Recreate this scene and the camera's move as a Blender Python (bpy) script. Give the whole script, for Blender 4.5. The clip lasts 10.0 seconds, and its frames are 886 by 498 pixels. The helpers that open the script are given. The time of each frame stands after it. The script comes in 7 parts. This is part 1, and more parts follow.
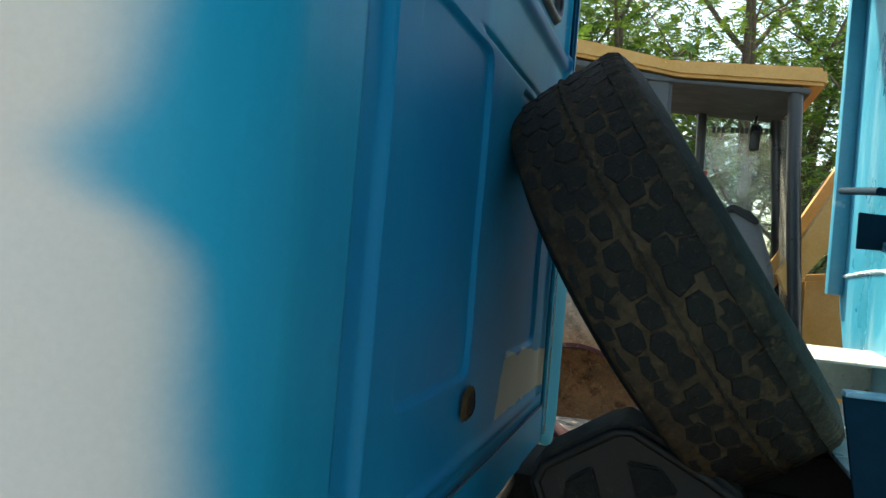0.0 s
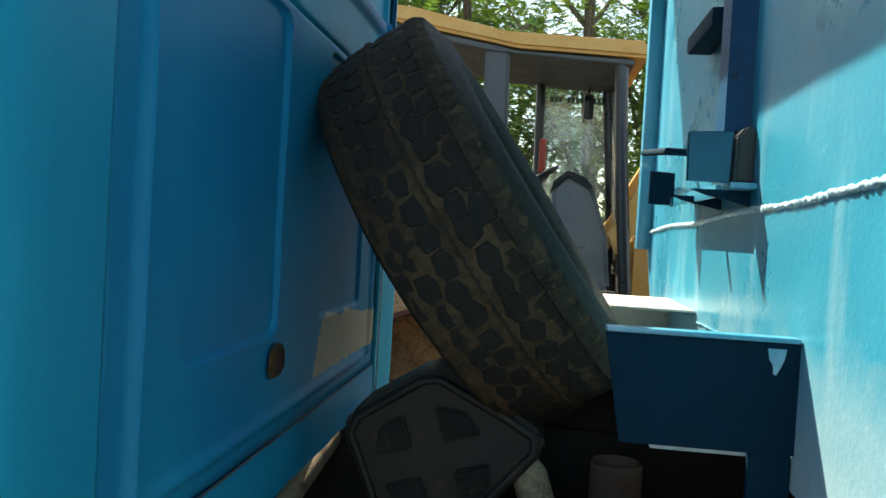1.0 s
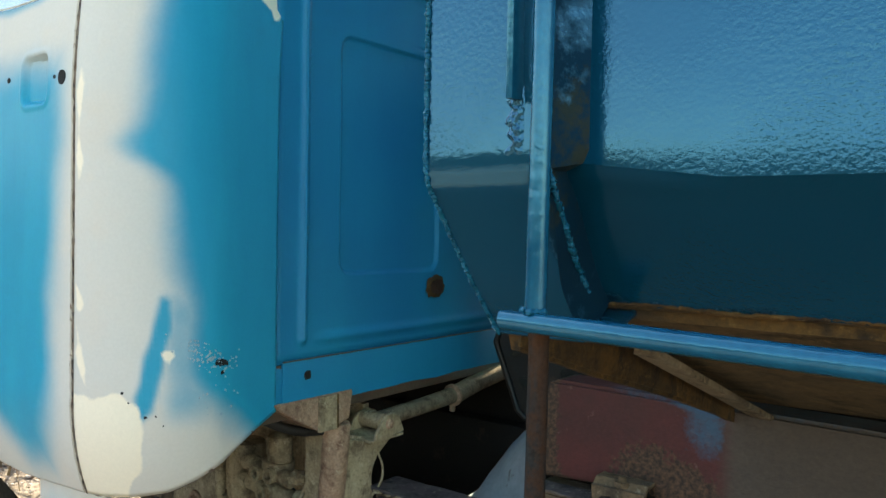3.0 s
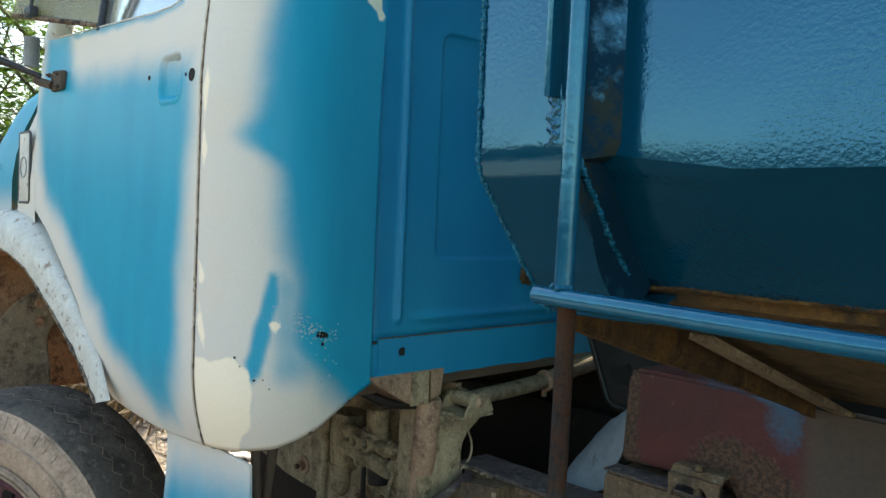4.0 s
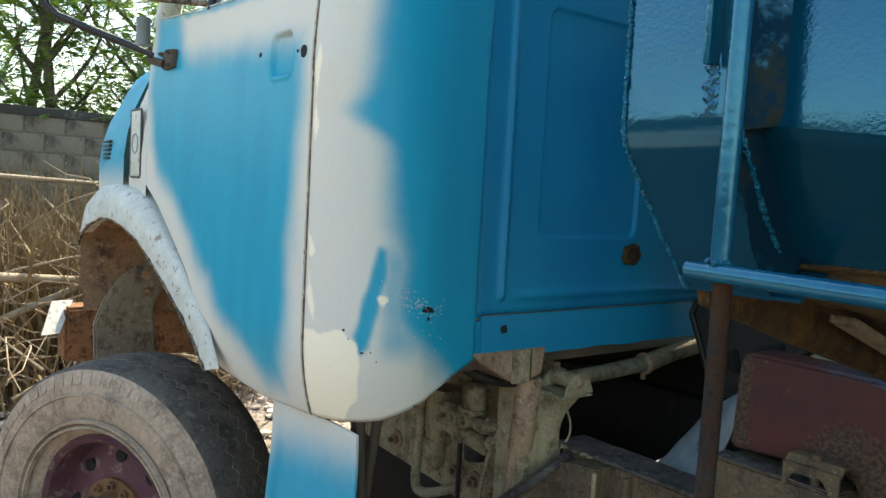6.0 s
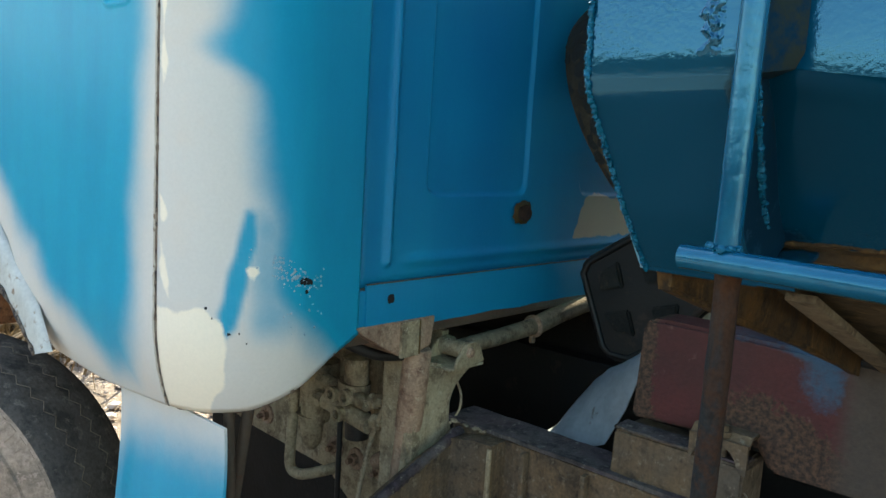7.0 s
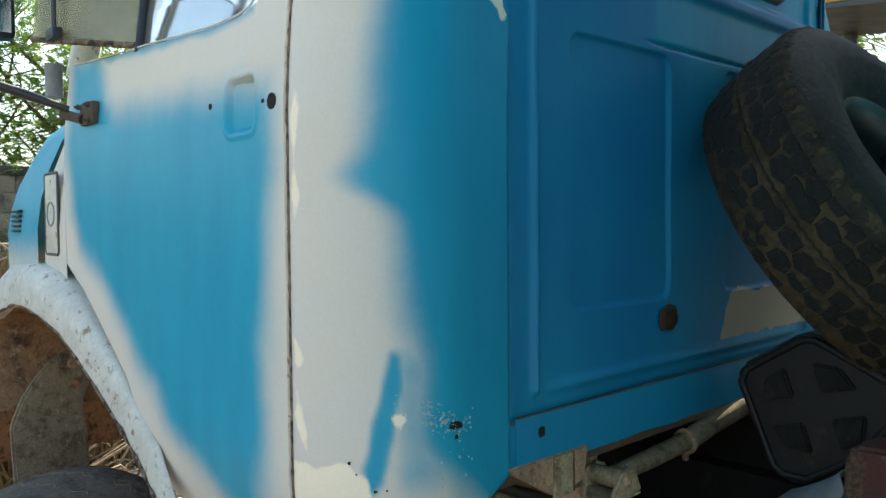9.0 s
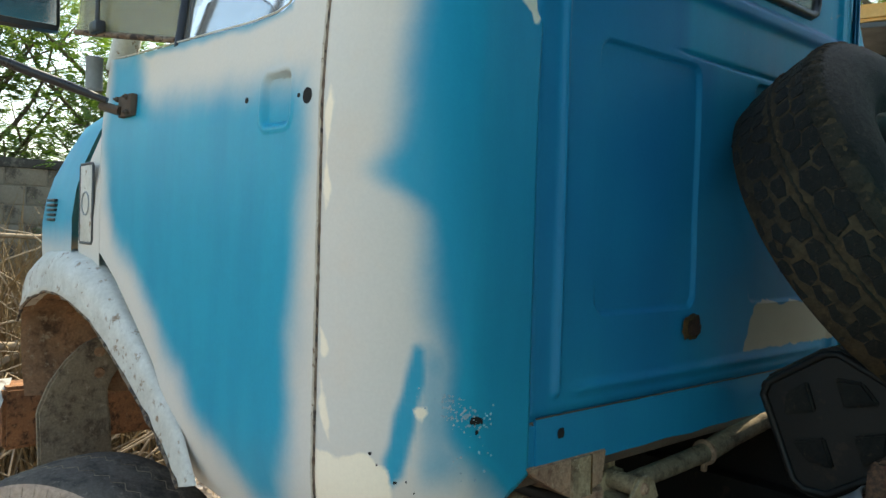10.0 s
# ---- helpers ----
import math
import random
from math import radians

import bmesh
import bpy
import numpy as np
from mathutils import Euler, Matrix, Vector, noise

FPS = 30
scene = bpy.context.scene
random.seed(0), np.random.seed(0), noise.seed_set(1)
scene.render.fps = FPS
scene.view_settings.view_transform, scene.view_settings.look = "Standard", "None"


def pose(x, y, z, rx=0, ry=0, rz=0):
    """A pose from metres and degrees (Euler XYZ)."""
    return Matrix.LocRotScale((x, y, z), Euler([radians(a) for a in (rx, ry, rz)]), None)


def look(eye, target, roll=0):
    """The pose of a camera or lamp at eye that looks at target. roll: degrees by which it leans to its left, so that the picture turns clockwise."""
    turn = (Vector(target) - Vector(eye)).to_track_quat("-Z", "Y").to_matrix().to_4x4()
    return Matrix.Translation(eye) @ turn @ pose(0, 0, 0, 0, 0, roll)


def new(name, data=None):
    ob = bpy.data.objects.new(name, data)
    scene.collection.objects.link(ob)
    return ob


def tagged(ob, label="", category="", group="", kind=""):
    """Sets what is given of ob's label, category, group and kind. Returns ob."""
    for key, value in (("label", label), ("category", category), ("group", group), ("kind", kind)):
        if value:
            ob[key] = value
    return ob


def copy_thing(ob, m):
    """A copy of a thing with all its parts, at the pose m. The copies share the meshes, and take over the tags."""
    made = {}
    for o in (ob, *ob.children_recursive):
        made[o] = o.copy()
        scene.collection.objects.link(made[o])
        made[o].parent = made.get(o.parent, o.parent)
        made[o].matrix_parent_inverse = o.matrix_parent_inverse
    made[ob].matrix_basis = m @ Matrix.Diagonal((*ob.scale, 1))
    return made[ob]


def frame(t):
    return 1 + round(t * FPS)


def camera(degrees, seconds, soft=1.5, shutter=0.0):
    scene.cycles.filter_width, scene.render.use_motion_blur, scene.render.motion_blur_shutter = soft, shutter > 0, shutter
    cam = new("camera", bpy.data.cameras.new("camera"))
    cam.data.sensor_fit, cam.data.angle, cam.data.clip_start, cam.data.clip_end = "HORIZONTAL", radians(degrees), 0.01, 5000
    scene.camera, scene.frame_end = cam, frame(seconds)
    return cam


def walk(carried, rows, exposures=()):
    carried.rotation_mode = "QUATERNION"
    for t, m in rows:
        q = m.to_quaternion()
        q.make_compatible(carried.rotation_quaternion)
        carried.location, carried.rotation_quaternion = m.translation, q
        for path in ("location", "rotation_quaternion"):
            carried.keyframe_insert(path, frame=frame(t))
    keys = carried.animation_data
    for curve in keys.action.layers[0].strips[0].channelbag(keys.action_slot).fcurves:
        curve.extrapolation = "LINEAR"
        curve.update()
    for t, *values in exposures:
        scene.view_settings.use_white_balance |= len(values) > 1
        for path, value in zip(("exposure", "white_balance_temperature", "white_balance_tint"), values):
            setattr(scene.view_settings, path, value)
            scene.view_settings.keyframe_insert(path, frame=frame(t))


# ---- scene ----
cam = camera(60.0, 10.0)
METRES, EYE, TILT, LEAN, TURN = 1.9, 1.6, 0.0, -4.8, 17.0
ROWS = [
    (0.0, 0.0000, 0.0000, 0.0000, -0.00, -0.00, -0.00),
    (0.5, 0.0155, -0.0099, -0.0005, -6.21, -0.03, 1.29),
    (0.8, 0.0307, 0.0019, 0.0032, -9.46, -0.99, 1.05),
    (1.0, 0.0535, -0.0256, -0.0143, -10.08, -2.14, 1.46),
    (1.2, 0.0822, -0.0842, -0.0497, -9.10, -3.72, 1.44),
    (1.5, 0.1307, -0.1750, -0.0912, -4.19, -5.66, 3.75),
    (1.7, 0.1289, -0.2123, -0.1091, -1.44, -7.22, 3.46),
    (2.0, 0.1917, -0.2319, -0.0887, 5.79, -3.45, 5.72),
    (2.2, 0.2441, -0.2371, -0.0851, 6.31, -1.91, 5.55),
    (3.3, 0.4628, -0.3501, -0.0943, 25.78, 0.39, 2.36),
    (3.5, 0.4739, -0.3531, -0.0950, 27.26, 0.22, 1.81),
    (4.0, 0.4757, -0.3551, -0.0999, 29.83, 0.10, 1.75),
    (4.5, 0.4581, -0.3630, -0.0997, 34.22, 0.11, 1.63),
    (5.0, 0.4460, -0.3748, -0.0989, 37.24, 0.13, 1.06),
    (5.2, 0.4451, -0.3743, -0.0963, 37.47, -0.07, 1.04),
    (6.3, 0.4426, -0.3675, -0.1056, 33.59, -2.12, 0.87),
    (6.5, 0.4283, -0.3477, -0.1024, 31.84, -2.95, 0.97),
    (7.0, 0.3647, -0.2942, -0.0935, 25.09, -5.14, 0.98),
    (7.5, 0.3128, -0.2577, -0.0768, 21.96, -5.52, 1.18),
    (8.0, 0.2915, -0.2577, -0.0620, 24.69, -4.28, 2.67),
    (8.5, 0.2854, -0.2514, -0.0577, 26.90, -2.17, 4.25),
    (9.0, 0.2655, -0.2546, -0.0399, 30.45, 0.42, 4.63),
    (9.2, 0.2515, -0.2711, -0.0477, 31.28, 1.60, 4.74),
    (9.5, 0.2527, -0.2711, -0.0458, 33.55, 1.14, 3.35),
    (10.0, 0.2654, -0.2653, -0.0520, 32.04, 1.29, 2.47),
]
walk(cam, [(t, pose(0, 0, EYE, TILT, LEAN, TURN) @ pose(METRES * x, METRES * y, METRES * z, 90 + pitch, roll, yaw)) for t, x, y, z, yaw, pitch, roll in ROWS],
     exposures=[(0.0, 1.75, 7600, 2.0), (0.5, 1.8, 7600, 2.0), (1.0, 1.8, 7600, 2.0), (1.5, 2.2, 8000, 2.0), (2.0, 2.5, 8300, 2.0), (3.5, 2.1, 7800, 2.0), (5.0, 1.95, 7700, 2.0), (6.5, 2.0, 7500, 2.0), (7.5, 2.28, 7200, 2.0), (8.0, 2.25, 7200, 2.0), (8.5, 2.2, 7600, 2.0), (9.0, 1.83, 7700, 2.0), (10.0, 1.74, 7900, 2.0)])

# ---- light: clear day, sun high on the far side of the truck, towards its nose ----
TO_SUN = Vector((-0.56, 0.67, 1.0)).normalized()
world = bpy.data.worlds.new("sky")
scene.world = world
world.use_nodes = True
wn = world.node_tree
sky = wn.nodes.new("ShaderNodeTexSky")
sky.sky_type, sky.sun_disc = "NISHITA", False
sky.sun_elevation = math.asin(TO_SUN.z)
sky.sun_rotation = math.atan2(TO_SUN.x, TO_SUN.y)
sky.air_density, sky.dust_density = 1.0, 0.9
wn.links.new(sky.outputs[0], wn.nodes["Background"].inputs[0])
wn.nodes["Background"].inputs[1].default_value = 0.15
sun_lamp = bpy.data.lights.new("sun", "SUN")
sun_lamp.energy, sun_lamp.angle, sun_lamp.color = 4.0, radians(0.55), (1.0, 0.95, 0.87)
sun = new("sun", sun_lamp)
sun.matrix_world = look(TO_SUN * 30, (0, 0, 0))

GROUND = -0.095


# ---- materials ----
def link(nt, a, b):
    nt.links.new(a, b)


def noise_node(nt, scale, detail=4, rough=0.55, vec=None):
    n = nt.nodes.new("ShaderNodeTexNoise")
    n.inputs["Scale"].default_value, n.inputs["Detail"].default_value, n.inputs["Roughness"].default_value = scale, detail, rough
    if vec is not None:
        link(nt, vec, n.inputs["Vector"])
    return n.outputs["Fac"]


def ramp(nt, fac, stops):
    r = nt.nodes.new("ShaderNodeValToRGB")
    while len(r.color_ramp.elements) < len(stops):
        r.color_ramp.elements.new(0.5)
    for e, (p, c) in zip(r.color_ramp.elements, stops):
        e.position = p
        e.color = (*c, 1) if isinstance(c, tuple) else (c, c, c, 1)
    link(nt, fac, r.inputs[0])
    return r.outputs[0]


def mix(nt, fac, a, b, kind="MIX"):
    m = nt.nodes.new("ShaderNodeMix")
    m.data_type, m.blend_type = "RGBA", kind
    for sock, v in ((m.inputs[0], fac), (m.inputs[6], a), (m.inputs[7], b)):
        if isinstance(v, tuple):
            sock.default_value = (*v, 1)
        elif isinstance(v, (int, float)):
            sock.default_value = v
        else:
            link(nt, v, sock)
    return m.outputs[2]


def calc(nt, op, a, b=0.0, clamp=False):
    m = nt.nodes.new("ShaderNodeMath")
    m.operation, m.use_clamp = op, clamp
    for sock, v in zip(m.inputs, (a, b)):
        if isinstance(v, (int, float)):
            sock.default_value = v
        else:
            link(nt, v, sock)
    return m.outputs[0]


def blank(name):
    m = bpy.data.materials.new(name)
    m.use_nodes = True
    nt = m.node_tree
    b = nt.nodes["Principled BSDF"]
    co = nt.nodes.new("ShaderNodeTexCoord").outputs["Object"]
    return m, nt, b, co


def bump(nt, b, height, strength, dist=0.01, under=None):
    n = nt.nodes.new("ShaderNodeBump")
    n.inputs["Strength"].default_value, n.inputs["Distance"].default_value = strength, dist
    link(nt, height, n.inputs["Height"])
    if under is not None:
        link(nt, under, n.inputs["Normal"])
    link(nt, n.outputs[0], b.inputs["Normal"])
    return n.outputs[0]


def worn(name, c1, c2, c3=None, scale=6.0, fine=60.0, rough=0.6, metal=0.0, relief=0.4, dist=0.004, spot=0.62, spec=0.4, runs=None):
    """A worn surface: two colours mixed at a large scale, a third in ragged spots, fine grain and relief."""
    m, nt, b, co = blank(name)
    big, small = noise_node(nt, scale, 6, 0.62, co), noise_node(nt, fine, 4, 0.6, co)
    col = mix(nt, ramp(nt, big, [(0.35, 0.0), (0.65, 1.0)]), c1, c2)
    if c3:
        f = noise_node(nt, scale * 2.3, 8, 0.7, co)
        col = mix(nt, ramp(nt, f, [(spot, 0.0), (spot + 0.06, 1.0)]), col, c3)
    if runs:
        mp = nt.nodes.new("ShaderNodeMapping")
        mp.inputs["Scale"].default_value = (34.0, 34.0, 4.0)
        link(nt, co, mp.inputs[0])
        col = mix(nt, ramp(nt, noise_node(nt, 1.0, 6, 0.65, mp.outputs[0]), [(0.50, 0.0), (0.62, 0.85)]), col, runs)
    col = mix(nt, 0.35, col, ramp(nt, small, [(0.3, 0.55), (0.7, 1.0)]), "MULTIPLY")
    link(nt, col, b.inputs["Base Color"])
    link(nt, ramp(nt, big, [(0.3, max(0.03, rough - 0.12)), (0.7, min(1.0, rough + 0.1))]), b.inputs["Roughness"])
    b.inputs["Metallic"].default_value = metal
    b.inputs["Specular IOR Level"].default_value = spec
    bump(nt, b, small, relief, dist)
    return m


BLUE, BLUE_LIT = (0.0, 0.280, 0.420), (0.002, 0.335, 0.475)
PRIMER, PUTTY = (0.635, 0.575, 0.50), (0.86, 0.742, 0.575)


def cab_paint():
    """Sprayed blue over grey-white primer, with filler: how much of each is kept on the sheet as coat and filler."""
    m, nt, b, co = blank("sprayed_cab_paint")
    coat = nt.nodes.new("ShaderNodeAttribute")
    coat.attribute_name = "coat"
    fill = nt.nodes.new("ShaderNodeAttribute")
    fill.attribute_name = "filler"
    n1, n2, n3 = noise_node(nt, 3.5, 4, 0.5, co), noise_node(nt, 22.0, 5, 0.6, co), noise_node(nt, 160.0, 3, 0.6, co)
    edge = calc(nt, "ADD", coat.outputs["Fac"], calc(nt, "MULTIPLY", calc(nt, "SUBTRACT", n2, 0.5), 0.16))
    c = nt.nodes.new("ShaderNodeMapRange")
    c.interpolation_type = "SMOOTHSTEP"
    c.inputs[1].default_value, c.inputs[2].default_value = 0.06, 0.94
    link(nt, edge, c.inputs[0])
    blue = mix(nt, n1, BLUE, BLUE_LIT)
    mp = nt.nodes.new("ShaderNodeMapping")
    mp.inputs["Scale"].default_value = (9.0, 9.0, 1.3)
    link(nt, co, mp.inputs[0])
    blue = mix(nt, ramp(nt, noise_node(nt, 1.0, 5, 0.6, mp.outputs[0]), [(0.35, 0.30), (0.65, 0.0)]), blue, (0.0, 0.165, 0.31))
    # Coat below 0 deepens the blue; on the rear wall this includes painted-in shade.
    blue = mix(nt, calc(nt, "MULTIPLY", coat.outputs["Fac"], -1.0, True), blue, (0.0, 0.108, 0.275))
    prim = mix(nt, ramp(nt, n1, [(0.35, 0.0), (0.65, 1.0)]), PRIMER, (0.60, 0.565, 0.505))
    prim = mix(nt, ramp(nt, noise_node(nt, 7.5, 5, 0.6, co), [(0.50, 0.0), (0.72, 0.55)]), prim, (0.64, 0.545, 0.45))
    col = mix(nt, c.outputs[0], blue, prim)
    f2 = calc(nt, "ADD", fill.outputs["Fac"], calc(nt, "MULTIPLY", calc(nt, "SUBTRACT", n2, 0.5), 0.9))
    col = mix(nt, ramp(nt, f2, [(0.40, 0.0), (0.66, 1.0)]), col, PUTTY)
    old = nt.nodes.new("ShaderNodeAttribute")
    old.attribute_name = "beige"
    f3 = calc(nt, "ADD", old.outputs["Fac"], calc(nt, "MULTIPLY", calc(nt, "SUBTRACT", n2, 0.5), 0.9))
    col = mix(nt, ramp(nt, f3, [(0.40, 0.0), (0.56, 1.0)]), col, mix(nt, n1, (0.41, 0.375, 0.29), (0.31, 0.29, 0.23)))
    col = mix(nt, 0.12, col, ramp(nt, n3, [(0.3, 0.6), (0.7, 1.0)]), "MULTIPLY")
    link(nt, col, b.inputs["Base Color"])
    link(nt, mix(nt, c.outputs[0], (0.42, 0.42, 0.42), (0.6, 0.6, 0.6)), b.inputs["Roughness"])
    b.inputs["Specular IOR Level"].default_value = 0.22
    bump(nt, b, mix(nt, 0.5, n3, n2), 0.12, 0.003)
    return m


def body_paint():
    """Thick glossy blue enamel, brushed over old dented plate."""
    m, nt, b, co = blank("glossy_blue_enamel")
    n1, n2 = noise_node(nt, 2.2, 4, 0.5, co), noise_node(nt, 26.0, 3, 0.5, co)
    n3, n4 = noise_node(nt, 230.0, 3, 0.55, co), noise_node(nt, 9.0, 8, 0.7, co)
    n5 = noise_node(nt, 5.0, 3, 0.5, co)
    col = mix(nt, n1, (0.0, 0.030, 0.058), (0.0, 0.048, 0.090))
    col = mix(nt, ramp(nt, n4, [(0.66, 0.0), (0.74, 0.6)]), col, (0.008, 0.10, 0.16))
    chip = noise_node(nt, 24.0, 6, 0.75, co)
    col = mix(nt, ramp(nt, chip, [(0.72, 0.0), (0.75, 1.0)]), col, (0.06, 0.045, 0.03))
    stain = nt.nodes.new("ShaderNodeAttribute")
    stain.attribute_name = "stain"
    grime = calc(nt, "ADD", stain.outputs["Fac"], calc(nt, "MULTIPLY", calc(nt, "SUBTRACT", chip, 0.5), 1.6))
    dirty = ramp(nt, grime, [(0.42, 0.0), (0.74, 0.95)])
    film = ramp(nt, noise_node(nt, 15.0, 8, 0.75, co), [(0.54, 0.0), (0.64, 0.9)])
    # Olive is grime; the navy paints a dark reflection onto the return.
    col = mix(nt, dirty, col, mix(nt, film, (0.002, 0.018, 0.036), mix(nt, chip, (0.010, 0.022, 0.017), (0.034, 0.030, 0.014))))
    link(nt, ramp(nt, dirty, [(0.0, 0.5), (0.9, 0.06)]), b.inputs["Specular IOR Level"])
    link(nt, col, b.inputs["Base Color"])
    link(nt, mix(nt, dirty, ramp(nt, n4, [(0.3, 0.04), (0.75, 0.11)]), (0.6, 0.6, 0.6)), b.inputs["Roughness"])
    b.inputs["IOR"].default_value = 1.85
    b.inputs["Specular Tint"].default_value = (0.26, 0.68, 1.0, 1.0)
    low = nt.nodes.new("ShaderNodeBump")
    low.inputs["Strength"].default_value, low.inputs["Distance"].default_value = 0.10, 0.004
    link(nt, mix(nt, 0.5, n2, n5), low.inputs["Height"])
    speckle = calc(nt, "MULTIPLY", n3, ramp(nt, n5, [(0.40, 0.25), (0.62, 1.0)]))
    bump(nt, b, speckle, 0.26, 0.0022, low.outputs[0])
    return m


def front_paint():
    """Chalky blue plate: faded patches, pale runs down the sheet, scratches."""
    m, nt, b, co = blank("weathered_blue_plate")
    mp = nt.nodes.new("ShaderNodeMapping")
    mp.inputs["Scale"].default_value = (6.0, 6.0, 0.9)
    link(nt, co, mp.inputs[0])
    big, fine, runs, mid = noise_node(nt, 2.4, 6, 0.6, co), noise_node(nt, 90, 4, 0.6, co), noise_node(nt, 1.0, 5, 0.6, mp.outputs[0]), noise_node(nt, 7.0, 8, 0.7, co)
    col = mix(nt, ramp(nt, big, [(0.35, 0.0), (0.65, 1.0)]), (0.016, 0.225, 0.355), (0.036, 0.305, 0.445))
    col = mix(nt, ramp(nt, runs, [(0.54, 0.0), (0.80, 0.65)]), col, (0.40, 0.60, 0.67))
    zz = nt.nodes.new("ShaderNodeSeparateXYZ")
    link(nt, co, zz.inputs[0])
    low = calc(nt, "ADD", calc(nt, "MULTIPLY", calc(nt, "SUBTRACT", 1.47, zz.outputs[2]), 3.2), calc(nt, "SUBTRACT", mid, 0.5))
    col = mix(nt, ramp(nt, low, [(0.0, 0.0), (0.9, 0.85)]), col, (0.52, 0.64, 0.68))
    col = mix(nt, ramp(nt, mid, [(0.64, 0.0), (0.70, 0.7)]), col, (0.40, 0.56, 0.62))
    link(nt, mix(nt, 0.3, col, ramp(nt, fine, [(0.3, 0.6), (0.7, 1.0)]), "MULTIPLY"), b.inputs["Base Color"])
    link(nt, ramp(nt, big, [(0.3, 0.22), (0.7, 0.38)]), b.inputs["Roughness"])
    b.inputs["IOR"].default_value = 1.6
    bump(nt, b, mix(nt, 0.5, fine, mid), 0.3, 0.004)
    return m


def crust(name, tones, scale=14.0, rough=0.88, relief=0.9, spec=0.25, runs=0.0):
    """Layered dirt on old steel: two ground tones, grime in patches, pale or rusty flakes, gritty relief, and streaks down the face."""
    m, nt, b, co = blank(name)
    big, mid, fine = noise_node(nt, scale * 0.4, 5, 0.6, co), noise_node(nt, scale * 1.5, 8, 0.72, co), noise_node(nt, scale * 10, 6, 0.7, co)
    flake = noise_node(nt, scale * 3.3, 9, 0.78, co)
    col = mix(nt, ramp(nt, big, [(0.38, 0.0), (0.62, 1.0)]), tones[0], tones[1])
    col = mix(nt, ramp(nt, mid, [(0.48, 0.0), (0.64, 0.9)]), col, tones[2])
    col = mix(nt, ramp(nt, flake, [(0.56, 0.0), (0.63, 0.9)]), col, tones[3])
    if runs:
        mp = nt.nodes.new("ShaderNodeMapping")
        mp.inputs["Scale"].default_value = (30.0, 30.0, 3.0)
        link(nt, co, mp.inputs[0])
        col = mix(nt, ramp(nt, noise_node(nt, 1.0, 6, 0.65, mp.outputs[0]), [(0.50, 0.0), (0.64, runs)]), col, tones[2])
    col = mix(nt, 0.55, col, ramp(nt, fine, [(0.32, 0.35), (0.62, 1.0)]), "MULTIPLY")
    link(nt, col, b.inputs["Base Color"])
    b.inputs["Roughness"].default_value = rough
    b.inputs["Specular IOR Level"].default_value = spec
    low = nt.nodes.new("ShaderNodeBump")
    low.inputs["Strength"].default_value, low.inputs["Distance"].default_value = relief * 0.7, 0.010
    link(nt, mid, low.inputs["Height"])
    bump(nt, b, mix(nt, 0.5, fine, flake), relief, 0.005, low.outputs[0])
    return m


M_CAB, M_BODY = cab_paint(), body_paint()
M_FRONT = front_paint()
M_PIPE = worn("scuffed_blue_pipe", (0.001, 0.060, 0.118), (0.003, 0.088, 0.158), (0.07, 0.06, 0.05), 26, 120, 0.14, 0.0, 0.25, 0.002, 0.66, 0.9)
M_WELD = worn("painted_weld", (0.001, 0.068, 0.125), (0.004, 0.105, 0.175), (0.020, 0.032, 0.034), 30, 120, 0.24, 0.0, 0.5, 0.003, 0.64, 0.4)
# Two shaded copies of the blue: the dark of shaded faces is painted in.
M_SHADEBLUE = worn("shade_darkened_blue", (0.001, 0.017, 0.034), (0.002, 0.026, 0.050), (0.006, 0.026, 0.04), 4, 60, 0.75, 0, 0.25, 0.004, 0.62, 0.08)
M_HALFSHADEBLUE = worn("shaded_blue_steel", (0.001, 0.045, 0.120), (0.002, 0.066, 0.155), (0.015, 0.03, 0.045), 6, 70, 0.5, 0, 0.3, 0.004, 0.64, 0.12)
M_RUST = crust("orange_rust", ((0.125, 0.064, 0.016), (0.060, 0.035, 0.014), (0.016, 0.012, 0.008), (0.17, 0.095, 0.028)), 17, 0.85, 0.9, 0.3, 0.25)
M_BROWN = worn("brown_dirty_steel", (0.07, 0.05, 0.036), (0.11, 0.075, 0.05), (0.10, 0.045, 0.027), 8, 90, 0.8, 0, 0.6, 0.004, 0.58)
M_TAN = crust("muddy_cream_steel", ((0.45, 0.355, 0.225), (0.32, 0.245, 0.15), (0.13, 0.088, 0.053), (0.52, 0.425, 0.29)), 12, 0.88, 0.7, 0.25, 0.4)
M_OCHRE = crust("ochre_rusted_plate", ((0.185, 0.115, 0.060), (0.115, 0.088, 0.062), (0.048, 0.033, 0.023), (0.24, 0.19, 0.13)), 13, 0.88, 0.9, 0.25, 0.5)
M_PURPLE = crust("purple_grey_grime", ((0.082, 0.056, 0.060), (0.125, 0.105, 0.090), (0.030, 0.024, 0.024), (0.23, 0.20, 0.155)), 16, 0.9, 0.9, 0.2)
M_ROSY = crust("rosy_brown_steel", ((0.43, 0.275, 0.18), (0.32, 0.21, 0.14), (0.14, 0.072, 0.046), (0.50, 0.37, 0.25)), 15, 0.85, 0.6, 0.25, 0.5)
M_ROD = crust("bare_grimy_rod", ((0.040, 0.039, 0.034), (0.026, 0.026, 0.025), (0.070, 0.028, 0.012), (0.018, 0.016, 0.014)), 26, 0.85, 0.6, 0.10, 0.8)
M_FLOOR = crust("brown_scaled_floor", ((0.155, 0.102, 0.048), (0.095, 0.070, 0.040), (0.030, 0.024, 0.016), (0.19, 0.125, 0.055)), 11, 0.9, 0.9, 0.2)
